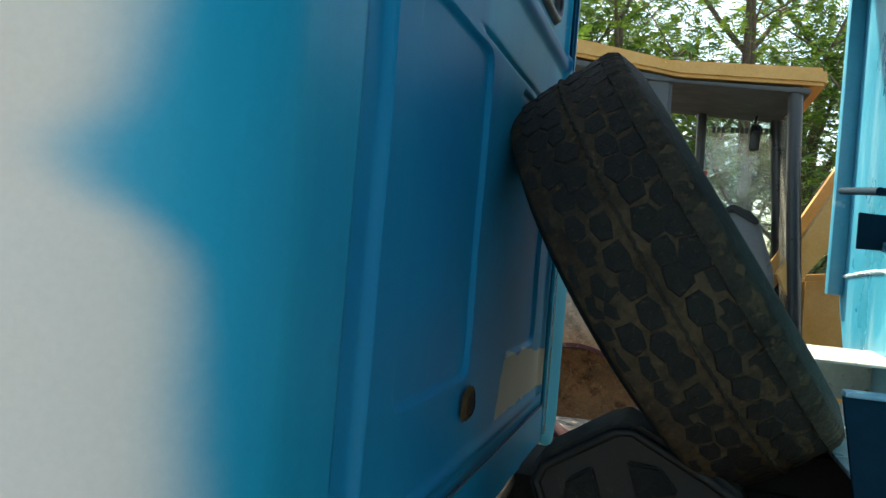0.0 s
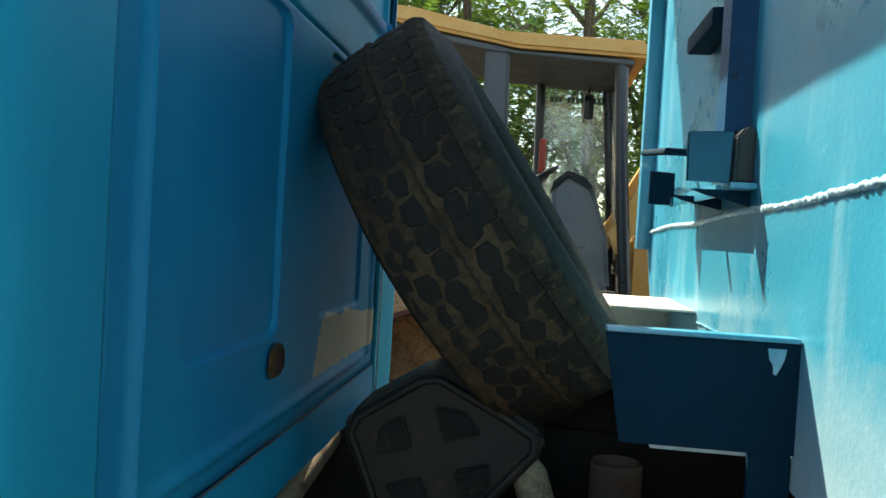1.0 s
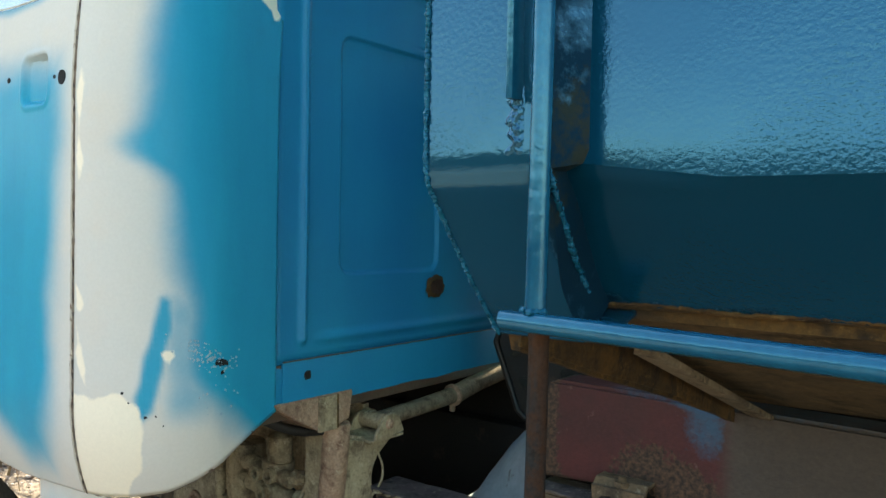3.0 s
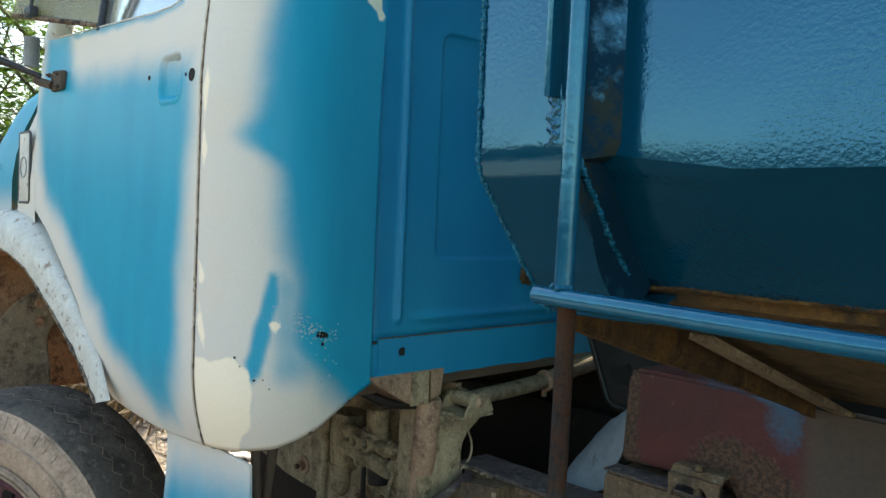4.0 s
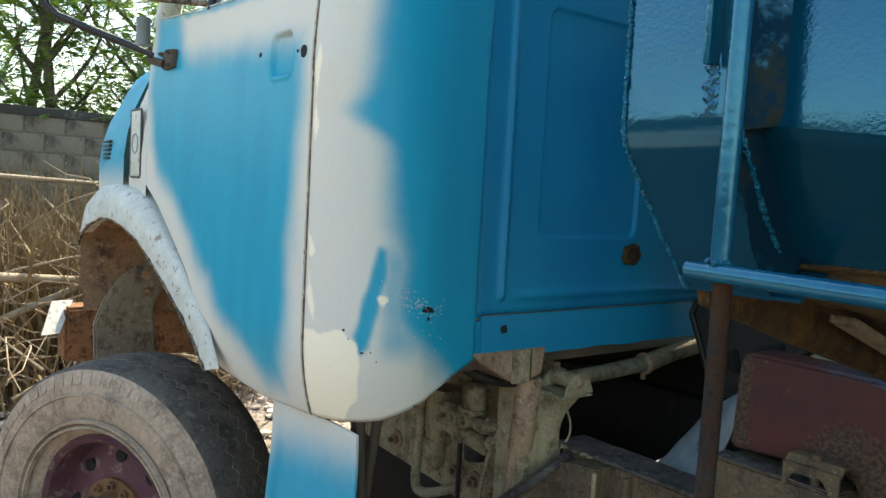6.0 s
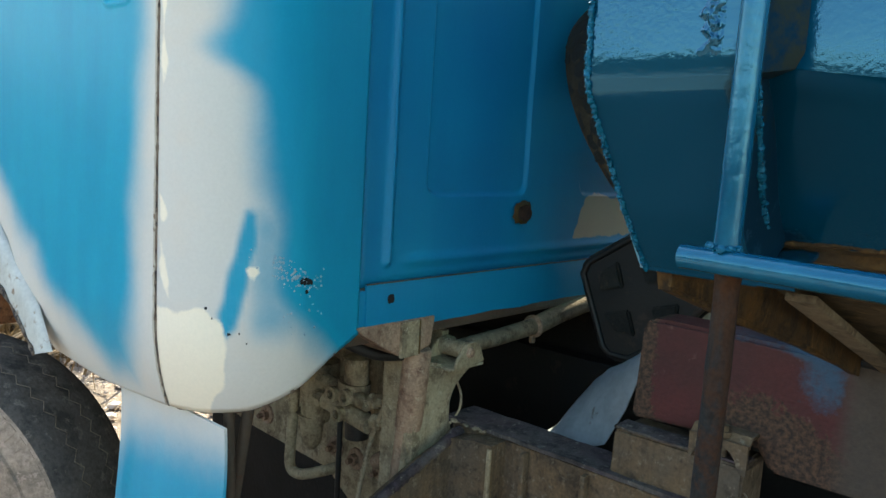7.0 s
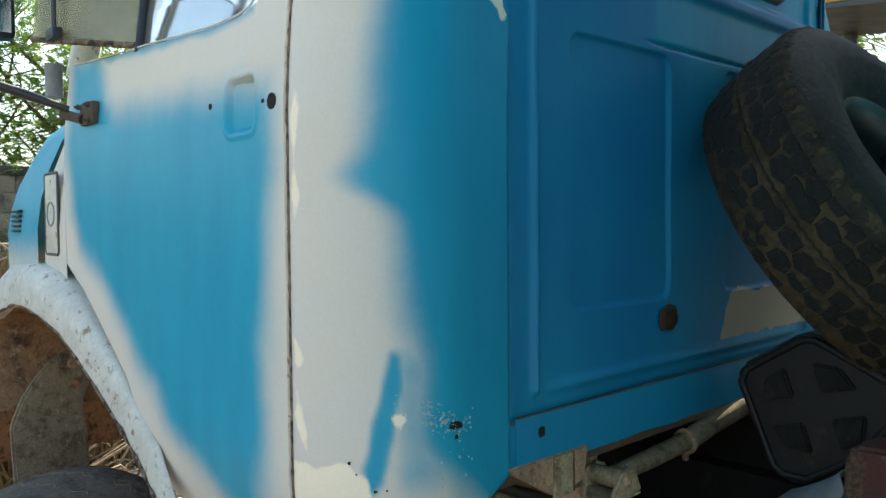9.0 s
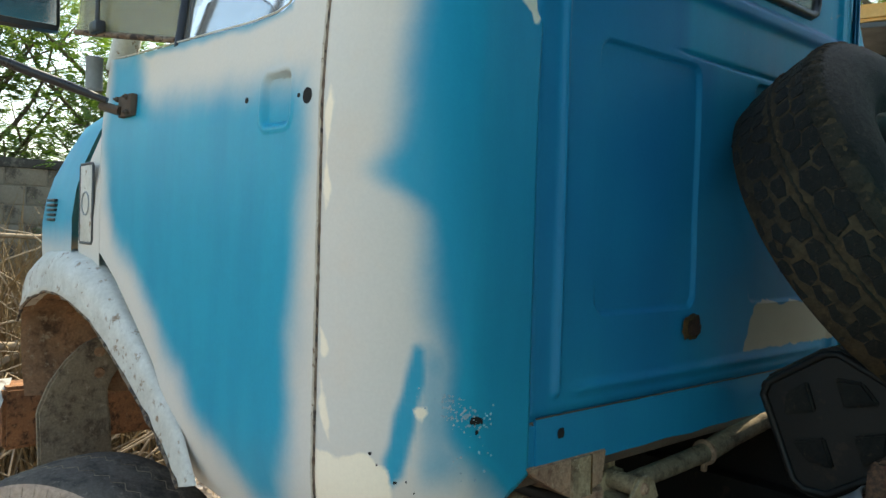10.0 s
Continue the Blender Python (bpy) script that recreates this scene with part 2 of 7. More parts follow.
M_DUSTY = crust("dusty_brown_steel", ((0.23, 0.18, 0.12), (0.165, 0.13, 0.088), (0.07, 0.05, 0.034), (0.30, 0.24, 0.165)), 14, 0.9, 0.7, 0.2)
# Near-black that paints in the deep shade under and behind the truck.
M_DEEP = worn("underbody_shade_black", (0.010, 0.009, 0.008), (0.018, 0.015, 0.012), (0.028, 0.022, 0.016), 7, 80, 0.8, 0, 0.6, 0.004, 0.58, 0.25)


def redox_paint():
    """Red oxide paint, dusty above, broken by crusted rust towards its edges."""
    m, nt, b, co = blank("red_oxide_frame_paint")
    big, mid, fine = noise_node(nt, 7.0, 6, 0.6, co), noise_node(nt, 26.0, 8, 0.7, co), noise_node(nt, 110.0, 4, 0.65, co)
    at = nt.nodes.new("ShaderNodeAttribute")
    at.attribute_name = "stain"
    col = mix(nt, ramp(nt, big, [(0.3, 0.0), (0.7, 1.0)]), (0.090, 0.021, 0.019), (0.055, 0.019, 0.017))
    col = mix(nt, ramp(nt, mid, [(0.62, 0.0), (0.72, 0.8)]), col, (0.15, 0.085, 0.07))
    gritty = noise_node(nt, 75.0, 8, 0.75, co)
    edge = calc(nt, "ADD", at.outputs["Fac"], calc(nt, "MULTIPLY", calc(nt, "SUBTRACT", gritty, 0.5), 1.7))
    rust = mix(nt, ramp(nt, fine, [(0.40, 0.0), (0.60, 1.0)]), (0.030, 0.019, 0.014), (0.092, 0.048, 0.027))
    col = mix(nt, ramp(nt, edge, [(0.42, 0.0), (0.56, 1.0)]), col, rust)
    spray = nt.nodes.new("ShaderNodeAttribute")
    spray.attribute_name = "overspray"
    dull = nt.nodes.new("ShaderNodeAttribute")
    dull.attribute_name = "dull"
    col = mix(nt, dull.outputs["Fac"], col, mix(nt, mid, (0.088, 0.066, 0.050), (0.052, 0.040, 0.032)))
    haze = calc(nt, "ADD", spray.outputs["Fac"], calc(nt, "MULTIPLY", calc(nt, "SUBTRACT", gritty, 0.5), 0.9))
    col = mix(nt, ramp(nt, haze, [(0.45, 0.0), (0.85, 0.9)]), col, (0.035, 0.085, 0.135))
    col = mix(nt, 0.4, col, ramp(nt, fine, [(0.3, 0.5), (0.7, 1.0)]), "MULTIPLY")
    link(nt, col, b.inputs["Base Color"])
    b.inputs["Roughness"].default_value = 0.7
    b.inputs["Specular IOR Level"].default_value = 0.3
    bump(nt, b, mix(nt, 0.5, fine, mid), 0.8, 0.004)
    return m


M_REDOX = redox_paint()
M_MAROON = worn("maroon_wheel_paint", (0.085, 0.026, 0.038), (0.13, 0.052, 0.055), (0.22, 0.15, 0.115), 9, 90, 0.8, 0, 0.4, 0.003, 0.56)
M_PITTED = crust("pitted_orange_rust", ((0.30, 0.140, 0.066), (0.21, 0.100, 0.052), (0.040, 0.022, 0.014), (0.34, 0.20, 0.11)), 20, 0.92, 1.0, 0.15)
M_HUB = worn("rusty_hub", (0.22, 0.10, 0.04), (0.14, 0.07, 0.035), (0.06, 0.035, 0.02), 18, 110, 0.85, 0, 0.6)
M_TYRE = crust("dusty_black_rubber", ((0.014, 0.0135, 0.012), (0.024, 0.022, 0.017), (0.009, 0.0085, 0.008), (0.060, 0.046, 0.030)), 20, 0.72, 0.8, 0.25)
M_TREAD = crust("mud_in_the_tread", ((0.092, 0.066, 0.038), (0.056, 0.045, 0.030), (0.030, 0.025, 0.019), (0.12, 0.080, 0.042)), 7, 0.95, 0.9, 0.15)
M_WALLTYRE = crust("reddish_dusty_sidewall", ((0.39, 0.28, 0.20), (0.50, 0.36, 0.265), (0.20, 0.15, 0.11), (0.55, 0.38, 0.29)), 7, 0.92, 0.5, 0.2)
M_SHOULDER = crust("worn_muddy_shoulder", ((0.048, 0.041, 0.029), (0.030, 0.028, 0.021), (0.018, 0.016, 0.013), (0.105, 0.070, 0.036)), 13, 0.9, 1.0, 0.2)
M_SMOOTHTYRE = crust("bald_grey_rubber", ((0.155, 0.130, 0.106), (0.115, 0.099, 0.085), (0.060, 0.053, 0.047), (0.24, 0.198, 0.155)), 9, 0.95, 0.5, 0.1)
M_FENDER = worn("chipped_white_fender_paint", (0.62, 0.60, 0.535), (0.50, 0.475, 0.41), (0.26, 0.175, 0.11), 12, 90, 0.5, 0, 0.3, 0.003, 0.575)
M_LINER = crust("mud_caked_rusty_liner", ((0.42, 0.225, 0.12), (0.27, 0.165, 0.10), (0.085, 0.050, 0.032), (0.46, 0.34, 0.23)), 9, 0.95, 1.0, 0.15)
M_MUDPLATE = crust("brown_mud_on_plate", ((0.235, 0.175, 0.115), (0.285, 0.225, 0.155), (0.075, 0.052, 0.036), (0.36, 0.29, 0.21)), 10, 0.95, 1.0, 0.15)
M_BLACKPL = worn("dusty_black_plastic", (0.007, 0.0065, 0.006), (0.016, 0.013, 0.010), (0.035, 0.022, 0.015), 6, 80, 0.6, 0, 0.3, 0.003, 0.6)
M_BLACK = worn("black_painted_metal", (0.012, 0.013, 0.016), (0.02, 0.021, 0.024), None, 10, 80, 0.35, 0, 0.2)
M_GREY = worn("pale_grey_sheet", (0.26, 0.285, 0.29), (0.19, 0.21, 0.22), (0.11, 0.10, 0.09), 7, 60, 0.6, 0, 0.4, 0.004, 0.60)
M_YELLOW = worn("faded_machine_yellow", (0.50, 0.25, 0.055), (0.56, 0.31, 0.10), (0.30, 0.17, 0.08), 4, 70, 0.55, 0, 0.2, 0.003, 0.66)
M_FRAME = worn("dark_grey_cab_frame", (0.045, 0.05, 0.055), (0.06, 0.063, 0.066), None, 6, 70, 0.5, 0, 0.2)
M_DASH = worn("grey_plastic_console", (0.13, 0.14, 0.145), (0.17, 0.175, 0.175), (0.09, 0.085, 0.08), 5, 60, 0.65, 0, 0.2)
M_SEAL = worn("rusty_door_gap", (0.10, 0.052, 0.028), (0.24, 0.19, 0.14), (0.025, 0.017, 0.013), 22, 120, 0.85, 0, 0.6, 0.003, 0.50)
M_EDGE = worn("chipped_beige_edge", (0.56, 0.49, 0.39), (0.46, 0.40, 0.31), (0.17, 0.095, 0.055), 17, 120, 0.75, 0, 0.5, 0.003, 0.58)
M_BLISTER = worn("blistered_paint", (0.20, 0.37, 0.46), (0.40, 0.45, 0.46), (0.45, 0.42, 0.38), 60, 300, 0.5, 0, 0.3, 0.002, 0.58)
M_SCUFF = worn("scraped_pale_weld", (0.42, 0.58, 0.66), (0.26, 0.46, 0.56), (0.60, 0.68, 0.70), 20, 120, 0.45, 0, 0.4, 0.003, 0.55)
M_RED = worn("red_plastic", (0.42, 0.05, 0.03), (0.35, 0.05, 0.03), None, 8, 60, 0.5)
M_BLOCK = worn("mossy_concrete_block", (0.23, 0.195, 0.145), (0.165, 0.143, 0.108), (0.075, 0.064, 0.050), 1.1, 30, 0.95, 0, 0.7, 0.01, 0.55)
# Dark tone of the added south wall, picked to dim what the enamel reflects.
M_UNSEENWALL = worn("dark_unseen_wall", (0.040, 0.048, 0.030), (0.065, 0.068, 0.045), (0.03, 0.032, 0.024), 1.2, 20, 0.95, 0, 0.6, 0.02, 0.55, 0.2)
M_COPING = worn("black_stained_coping", (0.04, 0.038, 0.034), (0.065, 0.06, 0.05), (0.12, 0.11, 0.09), 2.0, 30, 0.95, 0, 0.6, 0.01, 0.6)
M_MORTAR = worn("dark_mortar", (0.165, 0.143, 0.11), (0.18, 0.155, 0.12), None, 3, 40, 0.95)
M_BARK = worn("grey_brown_bark", (0.085, 0.065, 0.045), (0.15, 0.12, 0.09), (0.05, 0.04, 0.03), 12, 60, 0.95, 0, 0.9, 0.01)
M_TWIG = worn("bleached_dead_twigs", (0.36, 0.28, 0.19), (0.22, 0.16, 0.10), (0.46, 0.38, 0.28), 4, 50, 0.9, 0, 0.5)
M_HAY = worn("dry_weeds", (0.25, 0.17, 0.08), (0.15, 0.10, 0.05), (0.34, 0.26, 0.14), 3, 40, 0.9, 0, 0.3)
M_STONE = worn("pale_pinkish_stone", (0.62, 0.53, 0.46), (0.50, 0.42, 0.36), (0.34, 0.27, 0.22), 6, 60, 0.9, 0, 0.5)
M_CAVITY = worn("rust_brown_cavity", (0.060, 0.022, 0.012), (0.020, 0.010, 0.008), (0.10, 0.045, 0.020), 30, 120, 0.95, 0, 0.8)
M_HOLE = worn("black_hole_edge", (0.008, 0.007, 0.007), (0.014, 0.012, 0.011), None, 20, 90, 0.95)


for enamel in (M_PIPE, M_WELD):
    enamel.node_tree.nodes["Principled BSDF"].inputs["Specular Tint"].default_value = (0.35, 0.80, 1.0, 1.0)


def soil_material():
    m, nt, b, co = blank("dry_littered_soil")
    a, f, g = noise_node(nt, 0.7, 5, 0.6, co), noise_node(nt, 9, 8, 0.7, co), noise_node(nt, 55, 6, 0.65, co)
    col = mix(nt, ramp(nt, a, [(0.35, 0.0), (0.65, 1.0)]), (0.19, 0.15, 0.11), (0.40, 0.325, 0.27))
    col = mix(nt, ramp(nt, f, [(0.5, 0.0), (0.62, 1.0)]), col, (0.10, 0.07, 0.045))
    col = mix(nt, 0.5, col, ramp(nt, g, [(0.3, 0.5), (0.7, 1.0)]), "MULTIPLY")
    link(nt, col, b.inputs["Base Color"])
    b.inputs["Roughness"].default_value = 0.95
    bump(nt, b, mix(nt, 0.5, f, g), 0.9, 0.03)
    return m


def leaf_material(name, c1, c2, c3):
    m, nt, b, co = blank(name)
    geo = nt.nodes.new("ShaderNodeNewGeometry")
    col = ramp(nt, geo.outputs["Random Per Island"], [(0.0, c1), (0.5, c2), (1.0, c3)])
    link(nt, col, b.inputs["Base Color"])
    b.inputs["Roughness"].default_value = 0.55
    tr = nt.nodes.new("ShaderNodeBsdfTranslucent")
    link(nt, mix(nt, 1.0, col, (0.95, 1.0, 0.45), "MULTIPLY"), tr.inputs[0])
    sh = nt.nodes.new("ShaderNodeMixShader")
    sh.inputs[0].default_value = 0.42
    link(nt, b.outputs[0], sh.inputs[1])
    link(nt, tr.outputs[0], sh.inputs[2])
    link(nt, sh.outputs[0], nt.nodes["Material Output"].inputs[0])
    return m


def glass_material(name, tint, rough=0.05, dirt=0.25):
    m, nt, b, co = blank(name)
    g = nt.nodes.new("ShaderNodeBsdfGlossy")
    g.inputs["Roughness"].default_value = rough
    t = nt.nodes.new("ShaderNodeBsdfTransparent")
    t.inputs[0].default_value = (*tint, 1)
    fr = nt.nodes.new("ShaderNodeFresnel")
    fr.inputs[0].default_value = 1.45
    s1 = nt.nodes.new("ShaderNodeMixShader")
    link(nt, fr.outputs[0], s1.inputs[0])
    link(nt, t.outputs[0], s1.inputs[1])
    link(nt, g.outputs[0], s1.inputs[2])
    b.inputs["Base Color"].default_value = (0.5, 0.48, 0.42, 1)
    b.inputs["Roughness"].default_value = 0.8
    s2 = nt.nodes.new("ShaderNodeMixShader")
    link(nt, ramp(nt, noise_node(nt, 7, 6, 0.7, co), [(0.35, dirt * 0.4), (0.7, dirt)]), s2.inputs[0])
    link(nt, s1.outputs[0], s2.inputs[1])
    link(nt, b.outputs[0], s2.inputs[2])
    link(nt, s2.outputs[0], nt.nodes["Material Output"].inputs[0])
    return m


M_SOIL = soil_material()
M_LEAF = leaf_material("feathery_green_leaves", (0.055, 0.115, 0.028), (0.090, 0.170, 0.042), (0.155, 0.235, 0.065))
M_LEAF_BACK = leaf_material("yellow_green_leaves", (0.070, 0.120, 0.025), (0.115, 0.185, 0.040), (0.20, 0.27, 0.075))
M_GLASS = glass_material("dusty_cab_glass", (0.90, 0.95, 0.92))
M_VENT = glass_material("yellowed_vent_glass", (0.98, 0.93, 0.55), 0.05, 0.24)
M_MIRROR = worn("mirror_silver", (0.75, 0.78, 0.78), (0.7, 0.72, 0.72), None, 5, 40, 0.12, 1.0, 0.05)


# ---- mesh helpers ----
def part(name, bm, material, parent=None, label="", smooth=None):
    """Links a bmesh as one mesh object, under a thing or a part. smooth: degrees below which edges are shaded round."""
    me = bpy.data.meshes.new(name)
    bm.normal_update()
    if smooth is not None:
        for f in bm.faces:
            f.smooth = True
        for e in bm.edges:
            if len(e.link_faces) == 2 and e.calc_face_angle(0) > radians(smooth):
                e.smooth = False
    bm.to_mesh(me)
    bm.free()
    for mm in (material if isinstance(material, (list, tuple)) else [material]):
        me.materials.append(mm)
    ob = new(name, me)
    if parent is not None:
        ob.parent = parent
        ob.matrix_parent_inverse = Matrix.Translation(-parent.location) if parent.type == "EMPTY" else Matrix()
    if label:
        ob["label"] = label
    return ob


def thing(name, at, label, category, group="", kind=""):
    ob = new(name)
    ob.location = at
    ob.empty_display_size = 0.1
    return tagged(ob, label, category, group, kind)


def box(bm, x0, x1, y0, y1, z0, z1, bev=0.0, m=None):
    r = bmesh.ops.create_cube(bm, size=1.0)
    vs = r["verts"]
    for v in vs:
        v.co = Vector((x0 + (v.co.x + 0.5) * (x1 - x0), y0 + (v.co.y + 0.5) * (y1 - y0), z0 + (v.co.z + 0.5) * (z1 - z0)))
    if bev:
        es = list({e for v in vs for e in v.link_edges})
        out = bmesh.ops.bevel(bm, geom=es, offset=bev, segments=2, affect="EDGES", profile=0.6)
        vs = list({v for f in out["faces"] for v in f.verts} | {v for v in vs if v.is_valid})
    if m is not None:
        seen, todo = set(), [v for v in vs if v.is_valid]
        while todo:
            v = todo.pop()
            if v in seen:
                continue
            seen.add(v)
            todo += [e.other_vert(v) for e in v.link_edges]
        for v in seen:
            v.co = m @ v.co
    return bm


def tube(bm, pts, r, n=10, caps=True):
    """A round bar along a line of points; r is one radius or one for each point."""
    pts = [Vector(p) for p in pts]
    rr = r if isinstance(r, (list, tuple)) else [r] * len(pts)
    rings, side = [], None
    for i, p in enumerate(pts):
        d = (pts[min(i + 1, len(pts) - 1)] - pts[max(i - 1, 0)]).normalized()
        if side is None:
            side = d.orthogonal().normalized()
        side = (side - d * side.dot(d)).normalized()
        up = d.cross(side)
        rings.append([bm.verts.new(p + (side * math.cos(a) + up * math.sin(a)) * rr[i]) for a in (2 * math.pi * k / n for k in range(n))])
    for a, b in zip(rings, rings[1:]):
        for k in range(n):
            bm.faces.new((a[k], a[(k + 1) % n], b[(k + 1) % n], b[k]))
    if caps:
        bm.faces.new(rings[0][::-1])
        bm.faces.new(rings[-1])
    return bm


def sheet(bm, grid, thick=0.0, flip=False):
    """A sheet through a grid of points, given a back and edges when thick."""
    vs = [[bm.verts.new(p) for p in row] for row in grid]
    fs = []
    for a, b in zip(vs, vs[1:]):
        for k in range(len(a) - 1):
            q = (a[k], a[k + 1], b[k + 1], b[k])
            fs.append(bm.faces.new(q[::-1] if flip else q))
    if thick:
        bm.normal_update()
        bmesh.ops.solidify(bm, geom=fs, thickness=thick)
    return vs


def prism(bm, outline, axis, a, b):
    """An outline of 2D points drawn out along an axis from a to b."""
    def at(p, v):
        q = list(p)
        q.insert("xyz".index(axis), v)
        return Vector(q)
    lo, hi = [bm.verts.new(at(p, a)) for p in outline], [bm.verts.new(at(p, b)) for p in outline]
    n = len(outline)
    fs = [bm.faces.new((lo[i], lo[(i + 1) % n], hi[(i + 1) % n], hi[i])) for i in range(n)]
    fs += [bm.faces.new(lo[::-1]), bm.faces.new(hi)]
    bmesh.ops.recalc_face_normals(bm, faces=fs)
    return bm


def ring_of(bm, centre, axis, profile, n=64, closed=False):
    """Turns a profile of (along, radius) round an axis."""
    c, a = Vector(centre), Vector(axis).normalized()
    f = a.orthogonal().normalized()
    u = a.cross(f)
    rings = []
    for k in range(n):
        t = 2 * math.pi * k / n
        d = f * math.cos(t) + u * math.sin(t)
        rings.append([bm.verts.new(c + a * w + d * r) for w, r in profile])
    m = len(profile)
    for k in range(n):
        p, q = rings[k], rings[(k + 1) % n]
        for i in range(m if closed else m - 1):
            j = (i + 1) % m
            bm.faces.new((p[i], p[j], q[j], q[i]))
    bmesh.ops.recalc_face_normals(bm, faces=bm.faces[:])
    return bm


def lerp_table(table, x):
    if x <= table[0][0]:
        return table[0][1]
    for (a, p), (b, q) in zip(table, table[1:]):
        if x <= b:
            return p + (q - p) * (x - a) / (b - a)
    return table[-1][1]


def step01(e0, e1, x):
    t = min(1.0, max(0.0, (x - e0) / (e1 - e0)))
    return t * t * (3 - 2 * t)


def bolt(bm, at, axis, r=0.012, h=0.01):
    a = Vector(axis).normalized()
    tube(bm, [Vector(at), Vector(at) + a * h], r, 6)
    tube(bm, [Vector(at) + a * h, Vector(at) + a * (h * 2)], r * 0.5, 6)


# ---- ground and boundary ----
def make_ground():
    bm = bmesh.new()
    steps = [-400, -120, -60, -30, -20, -14] + [-10 + 0.5 * i for i in range(41)] + [14, 20, 30, 60, 120, 400]
    rows = []
    for y in steps:
        rows.append([(x, y, GROUND + 0.05 * (noise.noise((x * 0.35, y * 0.35, 3.0)) - 0.35) + 0.015 * noise.noise((x * 1.7, y * 1.7, 9.0))) for x in steps])
    sheet(bm, rows)
    g = part("ground", bm, M_SOIL, None, smooth=60)
    tagged(g, "dry pale soil littered with straw and twigs", "ground", kind="structure")


make_ground()

# ---- the truck ----
MID = 1.42
truck = thing("truck", (-0.6, MID, GROUND), "old bonneted dump truck with blue paint sprayed over white primer", "truck")

SIDE, RAD, REAR = 0.372, 0.195, -0.305


def tuck(z):
    a, b = max(0.0, 1.15 - z), max(0.0, z - 1.75)
    return 0.055 * (a / 0.22) ** 2 + 0.10 * (b / 0.6) ** 1.5


def cab_at(u, z, out=0.0):
    """The cab's skin: u runs from the rear door seam, forwards below 0, round the corner above."""
    i = tuck(z)
    cx, cy = REAR - 0.6 * i - RAD, SIDE + i + RAD
    if u < 0:
        return Vector((cx + u, SIDE + i - out, z))
    if u < RAD * math.pi / 2:
        t = u / RAD
        return Vector((cx + (RAD + out) * math.sin(t), cy - (RAD + out) * math.cos(t), z))
    y = cy + u - RAD * math.pi / 2
    return Vector((REAR - 0.6 * i - min(0.02, 0.1 * (y - cy)) + out, y, z))


def far(v):
    return Vector((v.x, 2 * MID - v.y, v.z))


def polygon_distance(poly, x, y):
    """Below 0 inside."""
    inside, best = False, 9.0
    for (ax, ay), (bx, by) in zip(poly, poly[1:] + poly[:1]):
        if (ay > y) != (by > y) and x < (bx - ax) * (y - ay) / (by - ay) + ax:
            inside = not inside
        dx, dy = bx - ax, by - ay
        t = min(1.0, max(0.0, ((x - ax) * dx + (y - ay) * dy) / (dx * dx + dy * dy)))
        best = min(best, math.hypot(x - ax - t * dx, y - ay - t * dy))
    return -best if inside else best


SILL_BLUE = [(-0.98, 2.04), (-0.30, 2.00), (-0.13, 1.975), (-0.13, 1.952), (-0.30, 1.944), (-0.60, 1.960), (-0.92, 1.985)]
DOOR_BLUE = [(-1.17, 2.04), (-0.96, 2.04), (-0.90, 1.955), (-0.86, 1.885), (-0.80, 1.862), (-0.50, 1.842), (-0.222, 1.822), (-0.06, 1.822), (-0.042, 1.76), (-0.045, 1.65), (-0.058, 1.53), (-0.066, 1.40), (-0.075, 1.25), (-0.085, 1.1),
             (-0.12, 0.985), (-0.22, 0.985), (-0.33, 1.03), (-0.46, 1.075), (-0.67, 1.23), (-0.90, 1.40), (-1.08, 1.50), (-1.14, 1.60), (-1.165, 1.75)]
WHITE_EDGE = [(0.9, 0.46), (1.03, 0.395), (1.10, 0.33), (1.156, 0.272), (1.185, 0.240), (1.25, 0.236), (1.33, 0.236), (1.40, 0.216), (1.47, 0.204), (1.54, 0.198), (1.585, 0.194), (1.612, 0.145), (1.634, 0.098), (1.658, 0.118),
              (1.69, 0.146), (1.76, 0.162), (1.86, 0.172), (1.95, 0.180), (2.2, 0.19)]
STREAK = [(0.189, 1.358), (0.207, 1.354), (0.205, 1.288), (0.194, 1.225), (0.174, 1.143), (0.156, 1.120), (0.147, 1.165), (0.160, 1.22), (0.177, 1.288)]
FILLER_1 = [(-0.02, 0.93), (-0.02, 1.165), (0.06, 1.16), (0.10, 1.175), (0.15, 1.155), (0.162, 1.09), (0.14, 1.02), (0.11, 0.95)]
FILLER_2 = [(0.010, 1.300), (0.020, 1.290), (0.030, 1.245), (0.048, 1.215), (0.040, 1.185), (0.016, 1.20)]
FILLER_6 = [(0.012, 1.372), (0.022, 1.362), (0.030, 1.335), (0.020, 1.318), (0.012, 1.335)]
FILLER_3 = [(0.012, 1.62), (0.018, 1.56), (0.028, 1.60), (0.020, 1.70), (0.030, 1.76), (0.024, 1.80), (0.014, 1.81)]
FILLER_4 = [(0.393, 2.05), (0.398, 1.965), (0.42, 1.945), (0.432, 1.925), (0.448, 1.93), (0.457, 1.965), (0.468, 2.05)]
FILLER_5 = [(0.19, 1.255), (0.215, 1.25), (0.208, 1.235), (0.208, 1.222), (0.196, 1.24)]


